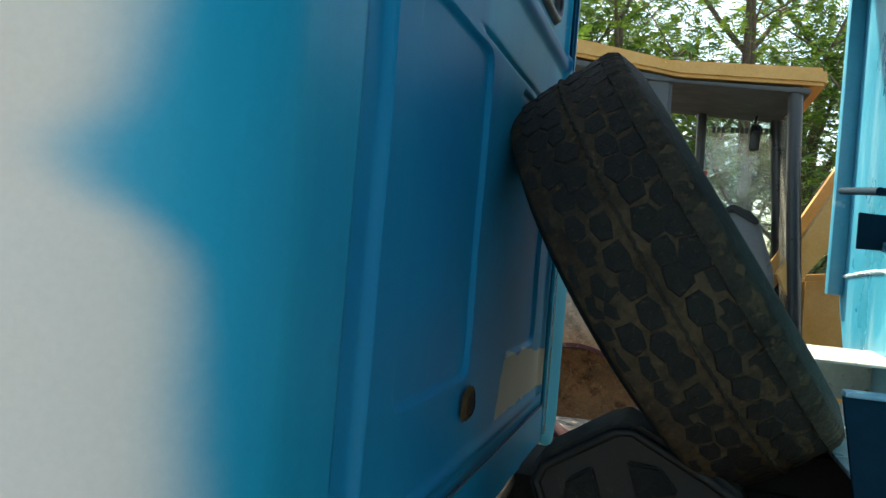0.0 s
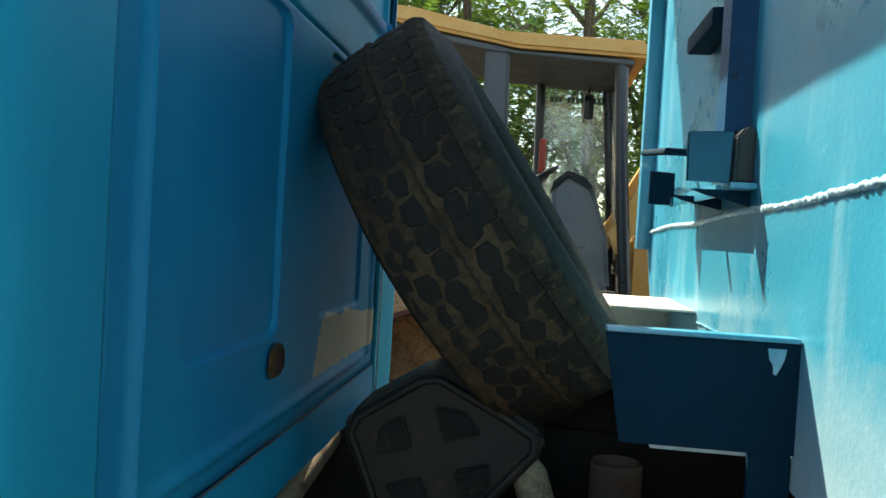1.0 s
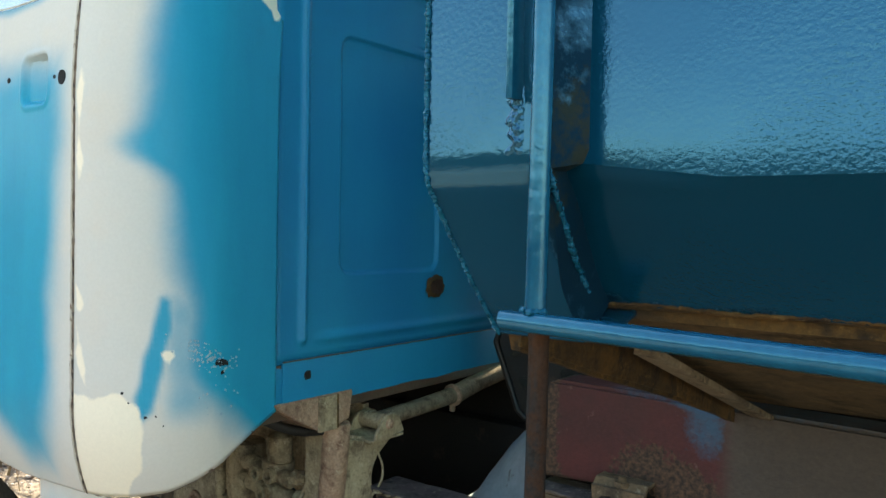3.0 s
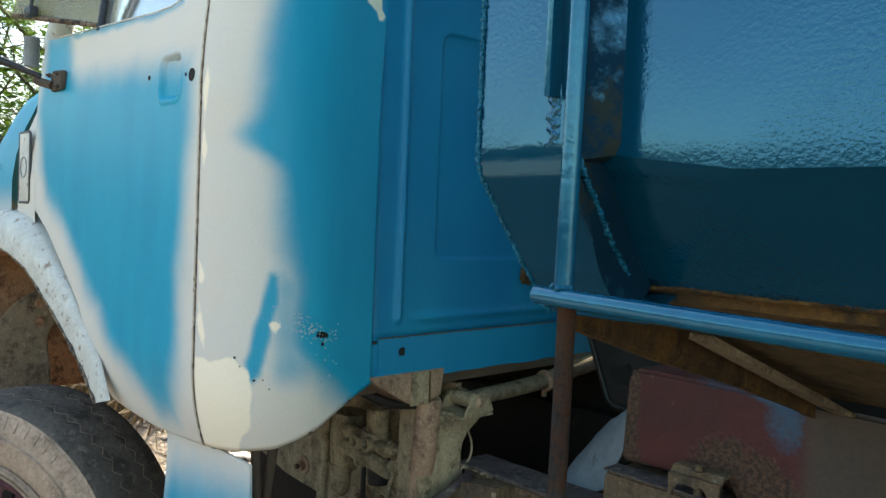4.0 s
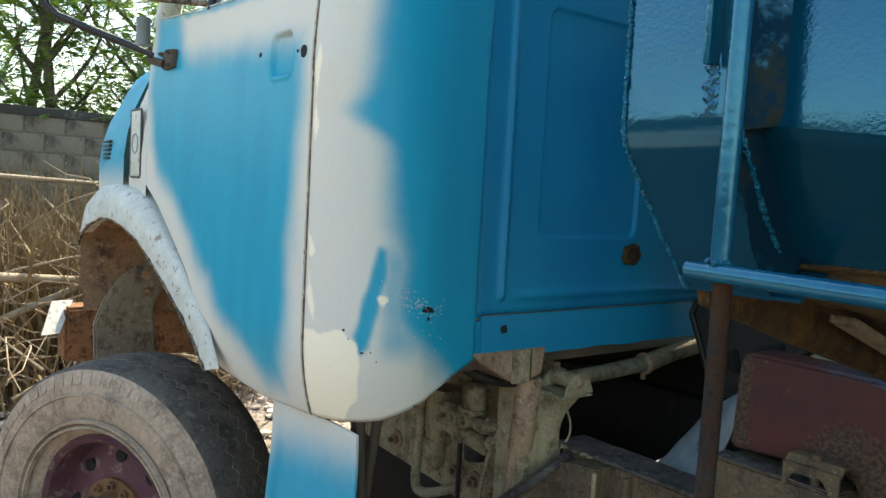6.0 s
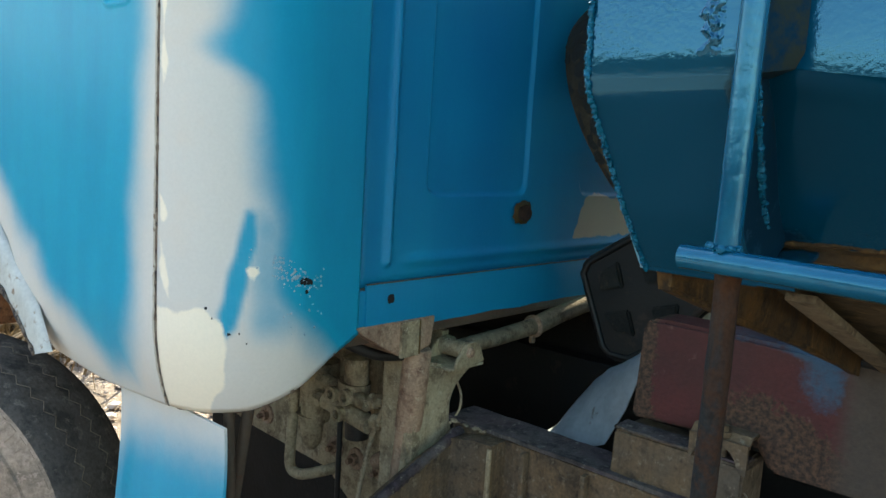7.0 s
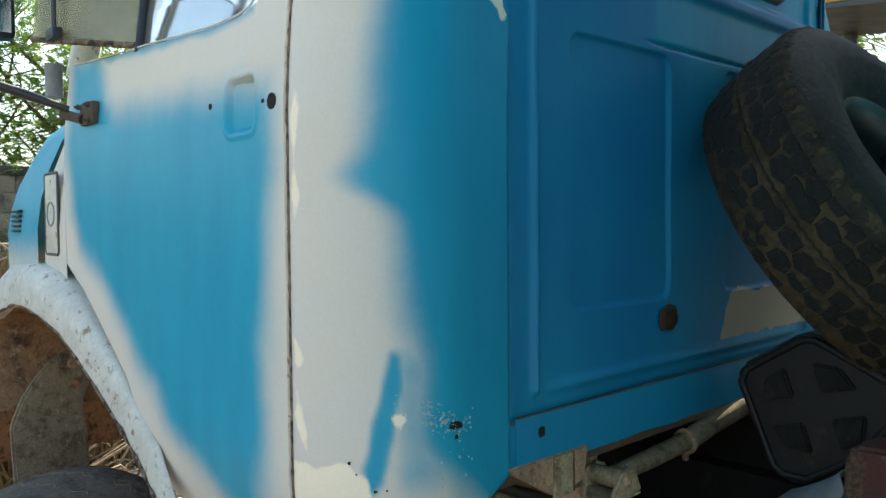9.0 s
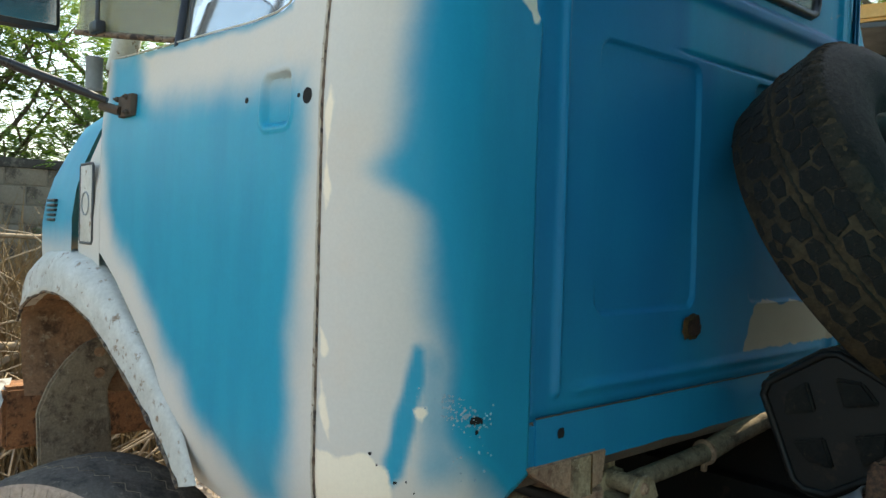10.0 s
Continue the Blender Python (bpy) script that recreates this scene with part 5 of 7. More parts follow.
rod = part("linkage_rod", bm, M_DUSTY, truck, "muddy steel linkage rod", smooth=40)
bm = bmesh.new()
ring_of(bm, (-0.352, 1.40, 1.019), (0, 1, 0.06), [(-0.009, 0.024), (-0.004, 0.032), (0.004, 0.032), (0.009, 0.024)], 18)
box(bm, -0.358, -0.346, 1.393, 1.407, 0.972, 0.995, 0.002)
part("rod_clamp", bm, M_ROSY, rod, "", smooth=50)
bm = bmesh.new()
prism(bm, [(0.72, 0.712), (0.809, 0.748), (0.90, 0.782), (0.99, 0.806), (1.022, 0.824), (1.045, 0.826), (1.045, 0.50), (0.72, 0.42)], "x", -0.31, -0.272)
gusset = part("outrigger", bm, M_OCHRE, rail_near, "rusty outrigger plate welded to the rail", smooth=30)
bm = bmesh.new()
tube(bm, [(-0.283 + 0.002 * noise.noise((t * 30, 5, 0)), 0.72 + 0.31 * t, 0.714 + 0.116 * t + 0.003 * noise.noise((t * 26, 0, 0))) for t in spread(0, 1, 50)], [0.013 + 0.003 * noise.noise((t * 24, 3, 0)) for t in spread(0, 1, 50)], 8)
part("outrigger_edge", bm, M_PURPLE, gusset, "pale grimy edge", smooth=60)
bm = bmesh.new()
prism(bm, [(-0.275, 0.50), (-0.275, 0.822), (-0.205, 0.836), (-0.155, 0.838), (-0.155, 0.50)], "y", 0.985, 1.040)
part("web_plate", bm, M_OCHRE, rail_near, "", smooth=30)
bm = bmesh.new()
tube(bm, [(-0.158, 0.984, z) for z in spread(0.52, 0.83, 20)], [0.006 + 0.002 * noise.noise((z * 60, 0, 0)) for z in spread(0.52, 0.83, 20)], 8)
part("weld_bead", bm, M_TAN, rail_near, "", smooth=60)
# brake valve with its pipes
bm = bmesh.new()
tube(bm, [(-0.605, 0.985, 0.90), (-0.605, 0.985, 0.965), (-0.605, 0.985, 0.975)], [0.032, 0.032, 0.018], 14)
tube(bm, [(-0.615, 0.985, 0.86), (-0.61, 0.985, 0.905)], 0.042, 14)
tube(bm, [(-0.70, 0.97, 0.885), (-0.54, 0.97, 0.865)], 0.020, 12)
tube(bm, [(-0.70, 0.97, 0.835), (-0.53, 0.97, 0.815)], 0.024, 12)
for dx, dz in ((-0.03, 0.0), (0.022, 0.005), (-0.005, -0.045)):
    ring_of(bm, (-0.61 + dx, 0.945, 0.872 + dz), (0, -1, 0), [(0.0, 0.020), (0.016, 0.020), (0.016, 0.012), (0.0, 0.012)], 14)
for x in (-0.71, -0.70, -0.53, -0.52):
    bolt(bm, (x, 0.97, 0.83 + (0.05 if x in (-0.70, -0.53) else 0)), (-1 if x < -0.6 else 1, 0, 0), 0.02, 0.02)
bmesh.ops.translate(bm, verts=bm.verts[:], vec=(0.047, -0.045, -0.008))
valve = part("brake_valve", bm, M_TAN, truck, "dusty cast brake valve with ports", smooth=40)
bm = bmesh.new()
tube(bm, [(-0.553, 0.945, 0.815), (-0.553, 0.945, 0.75)], [0.034, 0.030], 14)
part("valve_boot", bm, M_BLACKPL, valve, "black rubber boot", smooth=40)
bm = bmesh.new()
tube(bm, [(-0.755, 0.99, 0.90), (-0.76, 0.99, 0.82), (-0.775, 0.99, 0.73)], [0.050, 0.055, 0.040], 16)
tube(bm, [(-0.782, 0.985, 0.745), (-0.783, 0.985, 0.735), (-0.783, 0.985, 0.66), (-0.783, 0.985, 0.64)], [0.048, 0.036, 0.028, 0.014], 14)
part("filter_bowl", bm, M_TAN, truck, "mud-coated filter bowl", smooth=50)
pipes = (("brake_pipe", M_TAN, 0.015, [(-0.815, 0.96, 0.95), (-0.82, 0.95, 0.80), (-0.828, 0.95, 0.66), (-0.834, 0.95, 0.59), (-0.815, 0.95, 0.568), (-0.77, 0.95, 0.575), (-0.70, 0.96, 0.607), (-0.67, 1.0, 0.62)]),
         ("rubber_hose", M_BLACKPL, 0.007, [(-0.60, 0.93, 0.86), (-0.602, 0.93, 0.7), (-0.60, 0.93, 0.45)]),
         ("grey_cable", M_TAN, 0.006, [(-0.385, 0.95, 0.925), (-0.409, 0.92, 0.902), (-0.454, 0.92, 0.833), (-0.481, 0.92, 0.754), (-0.513, 0.92, 0.612), (-0.53, 0.92, 0.45)]),
         ("rubber_hose", M_BLACKPL, 0.012, [(-0.44, 0.70, 1.10), (-0.40, 0.76, 1.055), (-0.37, 0.83, 1.02), (-0.36, 0.90, 1.015)]),
         ("steel_wire", M_TAN, 0.003, [(-0.325, 1.055, 0.935), (-0.312, 1.062, 0.90), (-0.312, 1.058, 0.865), (-0.318, 1.045, 0.845), (-0.318, 1.03, 0.835)]),
         ("engine_hose", M_ROSY, 0.022, [(-0.56, 1.03, 0.66), (-0.52, 1.02, 0.69), (-0.47, 1.02, 0.66), (-0.45, 1.02, 0.5)]),
         ("step_stay", M_BROWN, 0.012, [(-0.40, 0.52, 0.99), (-0.52, 0.55, 0.60)]),
         ("step_stay", M_BROWN, 0.011, [(-0.43, 0.49, 0.96), (-0.44, 0.52, 0.5)]))
for name, mat, r, pts in pipes:
    bm = bmesh.new()
    fine = []
    for p, q in zip(pts, pts[1:]):
        fine += [Vector(p).lerp(Vector(q), t) for t in (0.0, 0.33, 0.67)]
    fine.append(Vector(pts[-1]))
    for _ in range(2):
        fine = [fine[0]] + [(fine[i - 1] + fine[i] * 2 + fine[i + 1]) / 4 for i in range(1, len(fine) - 1)] + [fine[-1]]
    tube(bm, fine, r, 10)
    part(name, bm, mat, truck, "", smooth=60)

# subframe of the dump body: red oxide beam on the chassis
bm = bmesh.new()
prism(bm, [(0.125, 1.155), (0.14, 1.172), (0.17, 1.174), (3.4, 1.135), (3.4, 0.930), (0.40, 0.930), (0.37, 0.975), (0.115, 0.960)], "y", 1.10, 1.20)
bmesh.ops.bevel(bm, geom=bm.edges[:], offset=0.008, segments=2, affect="EDGES")
bmesh.ops.triangulate(bm, faces=bm.faces[:])
for _ in range(7):
    bmesh.ops.subdivide_edges(bm, edges=[e for e in bm.edges if e.calc_length() > 0.035 and min(v.co.x for v in e.verts) < 0.9], cuts=1)
    bmesh.ops.triangulate(bm, faces=[f for f in bm.faces if len(f.verts) > 3])
sub = part("subframe_beam", bm, M_REDOX, truck, "red oxide painted beam, rusting at the end", smooth=40)
stained(sub, lambda p: 0.88 * step01(0.185, 0.135, p.x) + 0.72 * step01(0.17, 0.04, math.hypot(p.x - 0.37, (p.z - 1.0) * 1.3)) + 0.62 * step01(0.985, 0.955, p.z) + 0.5 * step01(0.38, 0.44, p.x) * step01(1.06, 0.98, p.z) * step01(0.58, 0.50, p.x))
stained(sub, lambda p: step01(0.495, 0.53, p.x), "dull")
stained(sub, lambda p: 0.85 * step01(0.385, 0.475, p.x) * step01(0.525, 0.50, p.x) * step01(1.00, 1.12, p.z) + 0.62 * step01(1.146, 1.170, p.z) * step01(0.18, 0.32, p.x), "overspray")
bm = bmesh.new()
rows = [[Vector((x, y, 0.946 + 0.003 * noise.noise((x * 30, y * 30, 0)))) for y in spread(1.048, 1.104, 4)] for x in spread(0.108, 0.372, 30)]
sheet(bm, rows, 0.004)
part("ledge_grime", bm, M_PURPLE, sub, "grey grime on the ledge below the red paint", smooth=50)
# Far beam: near-black in place of red oxide, for the shade there.
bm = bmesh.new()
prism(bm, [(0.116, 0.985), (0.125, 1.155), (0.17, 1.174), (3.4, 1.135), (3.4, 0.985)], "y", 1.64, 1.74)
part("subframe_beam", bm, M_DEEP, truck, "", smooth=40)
bm = bmesh.new()
prism(bm, [(0.104, 0.842), (0.108, 0.938), (0.116, 0.944), (0.365, 0.944), (0.372, 0.936), (0.372, 0.842)], "y", 1.050, 1.16)
bmesh.ops.bevel(bm, geom=bm.edges[:], offset=0.004, segments=2, affect="EDGES")
part("lower_beam", bm, M_OCHRE, sub, "brown rusty lower beam", smooth=40)
bm = bmesh.new()
# an angle hooked on the beam's foot, eaten along its lower edge, with a bolt through it
top = [[Vector((x, y, 0.992 - 0.012 * (y < 1.06) + 0.003 * noise.noise((x * 40, y * 40, 2)))) for y in spread(1.044, 1.102, 5)] for x in spread(0.268, 0.378, 12)]
sheet(bm, top, 0.007)
lip = [[Vector((x, 1.044 + 0.002 * noise.noise((x * 50, k, 1)), 0.984 - k / 4 * (0.016 + 0.040 * step01(0.345, 0.372, x) + 0.030 * step01(0.29, 0.270, x) + 0.006 * noise.noise((x * 90, 0, 0))))) for k in range(5)] for x in spread(0.268, 0.378, 24)]
sheet(bm, lip, 0.006)
tube(bm, [(0.326, 1.060, z) for z in spread(0.80, 1.008, 8)], [0.010, 0.011, 0.010, 0.0095, 0.011, 0.010, 0.009, 0.009, 0.008], 10)
bolt(bm, (0.326, 1.060, 0.990), (0, 0, 1), 0.016, 0.010)
part("shear_bracket", bm, M_OCHRE, sub, "rust-eaten bolted bracket", smooth=30)
bm = bmesh.new()
tube(bm, [(0.372 + 0.022 * math.sin(t), 1.046, 0.868 + 0.034 * math.cos(t)) for t in spread(0.3, 5.2, 20)], 0.0018, 6)
part("wire_loop", bm, M_DUSTY, sub, "thin loop of wire", smooth=60)

# ---- dump body ----
FX = 0.498
TOP = 2.66
bm = bmesh.new()
half_outline = [(0.212, TOP), (0.212, 1.545), (0.284, 1.447), (0.336, 1.384), (0.539, 1.345), (0.772, 1.285), (1.05, 1.235)]
outline = half_outline + [(2 * MID + 0.06 - y, z) for y, z in half_outline[::-1]]
prism(bm, outline, "x", FX, FX + 0.012)
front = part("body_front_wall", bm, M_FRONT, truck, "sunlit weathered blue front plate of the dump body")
front_far = 2 * MID + 0.06 - 0.212


def bead(owner, pts, r, n=160, seed=0, mat=None, label="lumpy weld bead"):
    """A lumpy weld along a line."""
    rn = random.Random(seed)
    bm = bmesh.new()
    pts = [Vector(p) for p in pts]
    line = []
    for p, q in zip(pts, pts[1:]):
        k = max(4, int(n * (q - p).length / sum((b - a).length for a, b in zip(pts, pts[1:]))))
        line += [p.lerp(q, i / k) for i in range(k)]
    line = [p + Vector((rn.uniform(-1, 1), rn.uniform(-1, 1), rn.uniform(-1, 1))) * r * 0.25 for p in line]
    tube(bm, line, [r * (0.70 + 0.45 * rn.random()) for i in range(len(line))], 7)
    for v in bm.verts:
        v.co += Vector((rn.uniform(-1, 1), rn.uniform(-1, 1), rn.uniform(-1, 1))) * r * 0.28
    return part("weld_bead", bm, mat or M_WELD, owner, label, smooth=70)


bead(front, [(FX - 0.001, y, 1.622 + 0.0235 * (2.66 - y) + 0.003 * math.sin(y * 9)) for y in spread(0.45, 2.66, 24)], 0.0055, 520, 1, M_SCUFF)
bead(front, [(FX - 0.001, y, 1.405) for y in spread(1.17, 2.5, 10)], 0.003, 120, 2, M_FRONT)
bm = bmesh.new()
box(bm, FX - 0.045, FX + 0.0, front_far - 0.05, front_far, 1.56, TOP, 0.004)
part("edge_flange", bm, M_FRONT, front, "sunlit edge flange", smooth=30)
# upright channel, welded box sockets and their ledge on the front wall
# Upright in the half-dark blue, the guard's shade put into its colour.
bm = bmesh.new()
prism(bm, [(FX, 1.47), (FX - 0.045, 1.485), (FX - 0.045, 1.555), (FX, 1.57)], "z", 1.80, TOP)
part("upright_channel", bm, M_HALFSHADEBLUE, front, "pressed blue upright darkened for shade", smooth=30)
bm = bmesh.new()
box(bm, 0.450, FX - 0.001, 1.40, 1.955, 1.688, 1.699, 0.003)
box(bm, 0.440, 0.450, 1.468, 1.955, 1.675, 1.699, 0.003)
bracket = part("bracket_ledge", bm, M_FRONT, front, "welded angle ledge", smooth=30)
# Far plate takes the shade-darkened blue, the near one the enamel.
for y, pts, mat in ((1.455, [(0.385, 1.702), (0.463, 1.700), (0.466, 1.797), (0.383, 1.794)], M_BODY), (1.956, [(0.388, 1.680), (0.449, 1.679), (0.449, 1.760), (0.388, 1.764)], M_SHADEBLUE)):
    bm = bmesh.new()
    prism(bm, pts, "y", y, y + 0.011)
    bmesh.ops.bevel(bm, geom=bm.edges[:], offset=0.002, segments=1, affect="EDGES")
    part("socket_plate", bm, mat, bracket, "flame-cut blue socket plate", smooth=30)
bm = bmesh.new()
prism(bm, [(0.464, 1.700), (FX - 0.001, 1.700), (FX - 0.001, 1.803), (0.480, 1.803), (0.466, 1.785)], "y", 1.430, 1.62)
bmesh.ops.bevel(bm, geom=bm.edges[:], offset=0.004, segments=2, affect="EDGES")
part("socket_block", bm, M_BLACK, bracket, "black rubber block in the socket", smooth=30)
for y in (1.44, 1.66):
    bm = bmesh.new()
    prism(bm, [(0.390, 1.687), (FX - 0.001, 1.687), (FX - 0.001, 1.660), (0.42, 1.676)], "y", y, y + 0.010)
    part("gusset_fin", bm, M_SHADEBLUE, bracket, "thin pointed gusset")
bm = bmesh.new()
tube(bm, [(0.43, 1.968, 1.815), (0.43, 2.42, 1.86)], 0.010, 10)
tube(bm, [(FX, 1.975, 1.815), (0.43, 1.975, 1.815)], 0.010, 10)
part("locating_rod", bm, M_SHADEBLUE, bracket, "short blue rod", smooth=50)
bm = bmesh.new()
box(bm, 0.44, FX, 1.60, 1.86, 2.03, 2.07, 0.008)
part("hook_bar", bm, M_SHADEBLUE, front, "dark bent bar", smooth=40)
# cradle for the spare tyre
# Plate darkened for the shade it faces; the edge above keeps the paler paint.
bm = bmesh.new()
prism(bm, [(0.224, 1.449), (FX, 1.449), (FX, 1.288), (0.252, 1.288)], "y", 1.13, 1.142)
cradle = part("tyre_cradle", bm, M_SHADEBLUE, front, "blue cradle plate darkened for shade, with a bright upper edge")
# Sunlight along the edge is put into a paler strip of paint.
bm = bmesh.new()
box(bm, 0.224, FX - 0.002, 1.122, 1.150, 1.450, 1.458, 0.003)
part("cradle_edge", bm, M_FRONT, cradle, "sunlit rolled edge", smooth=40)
# White paint on far plate and shelf also carries their sunlit brightness.
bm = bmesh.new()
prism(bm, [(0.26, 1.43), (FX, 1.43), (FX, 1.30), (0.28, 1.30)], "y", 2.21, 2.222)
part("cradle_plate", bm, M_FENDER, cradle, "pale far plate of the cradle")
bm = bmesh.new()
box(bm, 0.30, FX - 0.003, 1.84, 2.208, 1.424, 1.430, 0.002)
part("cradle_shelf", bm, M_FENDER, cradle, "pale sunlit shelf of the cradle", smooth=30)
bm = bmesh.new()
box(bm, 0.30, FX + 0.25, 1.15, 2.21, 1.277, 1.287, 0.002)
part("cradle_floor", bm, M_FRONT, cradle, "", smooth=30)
# Added near-black box: backs the shaded gap so no daylight shows through.
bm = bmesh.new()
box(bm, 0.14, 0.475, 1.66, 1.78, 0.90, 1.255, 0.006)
part("dark_backing", bm, M_DEEP, cradle, "near-black backing for the dark gap below the cradle", smooth=30)
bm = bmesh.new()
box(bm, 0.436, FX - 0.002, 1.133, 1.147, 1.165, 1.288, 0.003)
part("cradle_leg", bm, M_SHADEBLUE, cradle, "blue leg below the cradle, darkened for shade", smooth=30)
bm = bmesh.new()
prism(bm, [(0.452, 1.441), (0.478, 1.441), (0.476, 1.428), (0.471, 1.414), (0.465, 1.403), (0.461, 1.405), (0.460, 1.418), (0.455, 1.424)], "y", 1.126, 1.131)
part("paint_scar", bm, M_FRONT, cradle, "scraped white paint scar")
# cab guard above, whose shade falls on the front wall
bm = bmesh.new()
box(bm, FX - 0.47, FX + 0.01, 0.205, front_far, TOP, TOP + 0.02, 0.004)
part("cab_guard", bm, M_BODY, truck, "blue steel hood over the cab")

# side of the body: corner post, chamfered foot, angled return, main panel
bm = bmesh.new()
CHAMFER = [(0.203, 1.546), (0.207, 1.535), (0.279, 1.442), (0.333, 1.383)]
PX = FX + 0.009


def chamfer(t):
    """A point down the foot of the body side, 0 at the fold and 1 at the lower edge."""
    k = min(2, int(t * 3))
    f = t * 3 - k
    (a, b), (c, d) = CHAMFER[k], CHAMFER[k + 1]
    return a + (c - a) * f, b + (d - b) * f


ZS = (TOP, 2.3, 2.0, 1.8, 1.7, 1.65, 1.62, 1.60, 1.58, 1.565)
FOOT = spread(0, 1, 22)


def post_edge(z):
    """Where the post's plate ends under the weld."""
    return 0.634 - 0.026 * step01(1.54, 1.42, z)


rows = []
for s in spread(0, 1, 22):
    row = [Vector((PX + (0.634 - PX) * s, 0.203 + 0.0004 * noise.noise((s * 2, z * 7, 0)), z)) for z in ZS]
    for t in FOOT:
        y, z = chamfer(t)
        row.append(Vector((PX + (post_edge(z) - PX) * s, y, z)))
    rows.append(row)
sheet(bm, rows, 0.008)
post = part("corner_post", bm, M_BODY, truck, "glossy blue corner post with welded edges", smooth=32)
stained(post, lambda p: 0.55 * step01(0.600, 0.628, p.x) * step01(1.60, 1.55, p.z) + 0.30 * step01(0.608, 0.63, p.x))
bead(post, [(PX - 0.001, 0.203, TOP), (PX - 0.001, 0.202, 1.548)] + [(PX - 0.001, *chamfer(t)) for t in (0.33, 0.66, 1.0)], 0.0026, 1500, 3)
bm = bmesh.new()
rows = []
for a in spread(0, 1, 22):
    row = []
    for b in spread(0, 1, 60):
        x, z = 0.6145 - (0.020 + 0.009 * noise.noise((b * 7, 0, 0))) * (1 - a), 1.556 + 0.066 * b
        rim = min(1.0, 2.4 * min(a, 1 - a), 4 * min(b, 1 - b))
        row.append(Vector((x, 0.2036 - rim * (0.0022 + 0.0034 * abs(noise.noise((x * 190, z * 150, 3.0))) + 0.0016 * noise.noise((x * 420, z * 380, 8.0))), z)))
    rows.append(row)
sheet(bm, rows)
part("weld_lump", bm, M_BODY, post, "lumpy weld run", smooth=70)
bm = bmesh.new()
box(bm, 0.604, 0.611, 0.186, 0.205, 1.605, TOP, 0.002)
part("edge_bar", bm, M_PIPE, post, "thin blue flat bar", smooth=30)
bm = bmesh.new()
tube(bm, [(0.6345 + 0.012 * (z - 1.43), 0.192, z) for z in spread(1.424, TOP, 14)], 0.0092, 24)
pole = part("upright_rod", bm, M_PIPE, truck, "scuffed blue upright rod", smooth=60)
bm = bmesh.new()
tube(bm, [(0.636 - 0.004 * step01(1.41, 1.0, z), 0.196, z) for z in spread(0.90, 1.411, 30)], [0.0088 + 0.0007 * noise.noise((0, 0, z * 40)) for z in spread(0.90, 1.411, 30)], 18)
part("lower_rod", bm, M_ROD, pole, "bare rusty lower end", smooth=60)
bead(pole, [(0.622, 0.190, 1.4275), (0.634, 0.1805, 1.427), (0.646, 0.190, 1.4275)], 0.0026, 60, 6)
bm = bmesh.new()
tube(bm, [(0.604, 0.190, 1.418), (0.80, 0.170, 1.416), (1.2, 0.129, 1.413), (2.0, 0.044, 1.40)], 0.0088, 24)
rail = part("side_rail", bm, M_PIPE, truck, "blue tubular side rail, cut off at the end", smooth=60)
bm = bmesh.new()
tube(bm, [(0.6032, 0.190, 1.418), (0.6036, 0.190, 1.418)], 0.0066, 14)
part("rail_bore", bm, M_RUST, rail, "rusty bore of the cut rail", smooth=40)
PANEL = [(0.240, z) for z in ZS] + [(0.2405 + 0.0025 * min(1, 6 * t) + 0.129 * t, 1.553 - 0.133 * t) for t in FOOT]


def panel_edge(z):
    return 0.656 - 0.026 * step01(1.556, 1.546, z) - 0.014 * step01(1.546, 1.43, z)


bm = bmesh.new()
rows = []
for s in spread(0, 1, 8):
    row = []
    for k, (y, z) in enumerate(PANEL):
        p = Vector((0.634, 0.203, z)) if k < len(ZS) else Vector((post_edge(chamfer(FOOT[k - len(ZS)])[1]), *chamfer(FOOT[k - len(ZS)])))
        row.append(p.lerp(Vector((panel_edge(z), y, z)), s))
    rows.append(row)
sheet(bm, rows, 0.006)
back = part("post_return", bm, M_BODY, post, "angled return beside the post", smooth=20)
# Grime by the weld and fold; the even 0.66 paints out bright reflections.
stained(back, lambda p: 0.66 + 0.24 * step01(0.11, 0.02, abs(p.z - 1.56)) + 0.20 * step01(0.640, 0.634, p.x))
line = [(0.6345, 0.2025, 1.9), (0.6345, 0.2025, 1.7), (0.634, 0.203, 1.60), (0.634, 0.204, 1.552), (0.636, 0.215, 1.530), (0.627, 0.250, 1.503), (0.623, 0.272, 1.481), (0.618, 0.292, 1.466), (0.614, 0.312, 1.450), (0.611, 0.334, 1.433)]
bead(back, line[:3], 0.0026, 160, 7)
bead(back, line[2:5], 0.0034, 80, 17)
bead(back, line[4:7], 0.0030, 60, 18, M_WELD, "dirty crusted weld")
bead(back, line[6:], 0.0032, 70, 19)
bm = bmesh.new()
rows = []
for i in range(61):
    row = []
    for y, z in PANEL:
        x0 = panel_edge(z)
        x = x0 + (3.6 - x0) * (i / 60) ** 1.6
        sag = 0.12 * min(0.12, x - x0)
        row.append(Vector((x, y + 0.0025 * noise.noise((x * 3, z * 3, 0)) * min(1.0, i / 6), z - 0.004 * (x - 0.65) - sag * min(1.0, max(0.0, (z - 1.42) / 0.133)) * min(1.0, max(0.0, (2.3 - z) / 0.6)))))
    rows.append(row)
sheet(bm, rows, 0.008)
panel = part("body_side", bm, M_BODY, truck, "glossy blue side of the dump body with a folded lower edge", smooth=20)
stained(panel, lambda p: 0.45 * step01(1.44, 1.424, p.z) + 0.25 * step01(0.65, 0.62, p.x) * step01(1.556, 1.54, p.z))
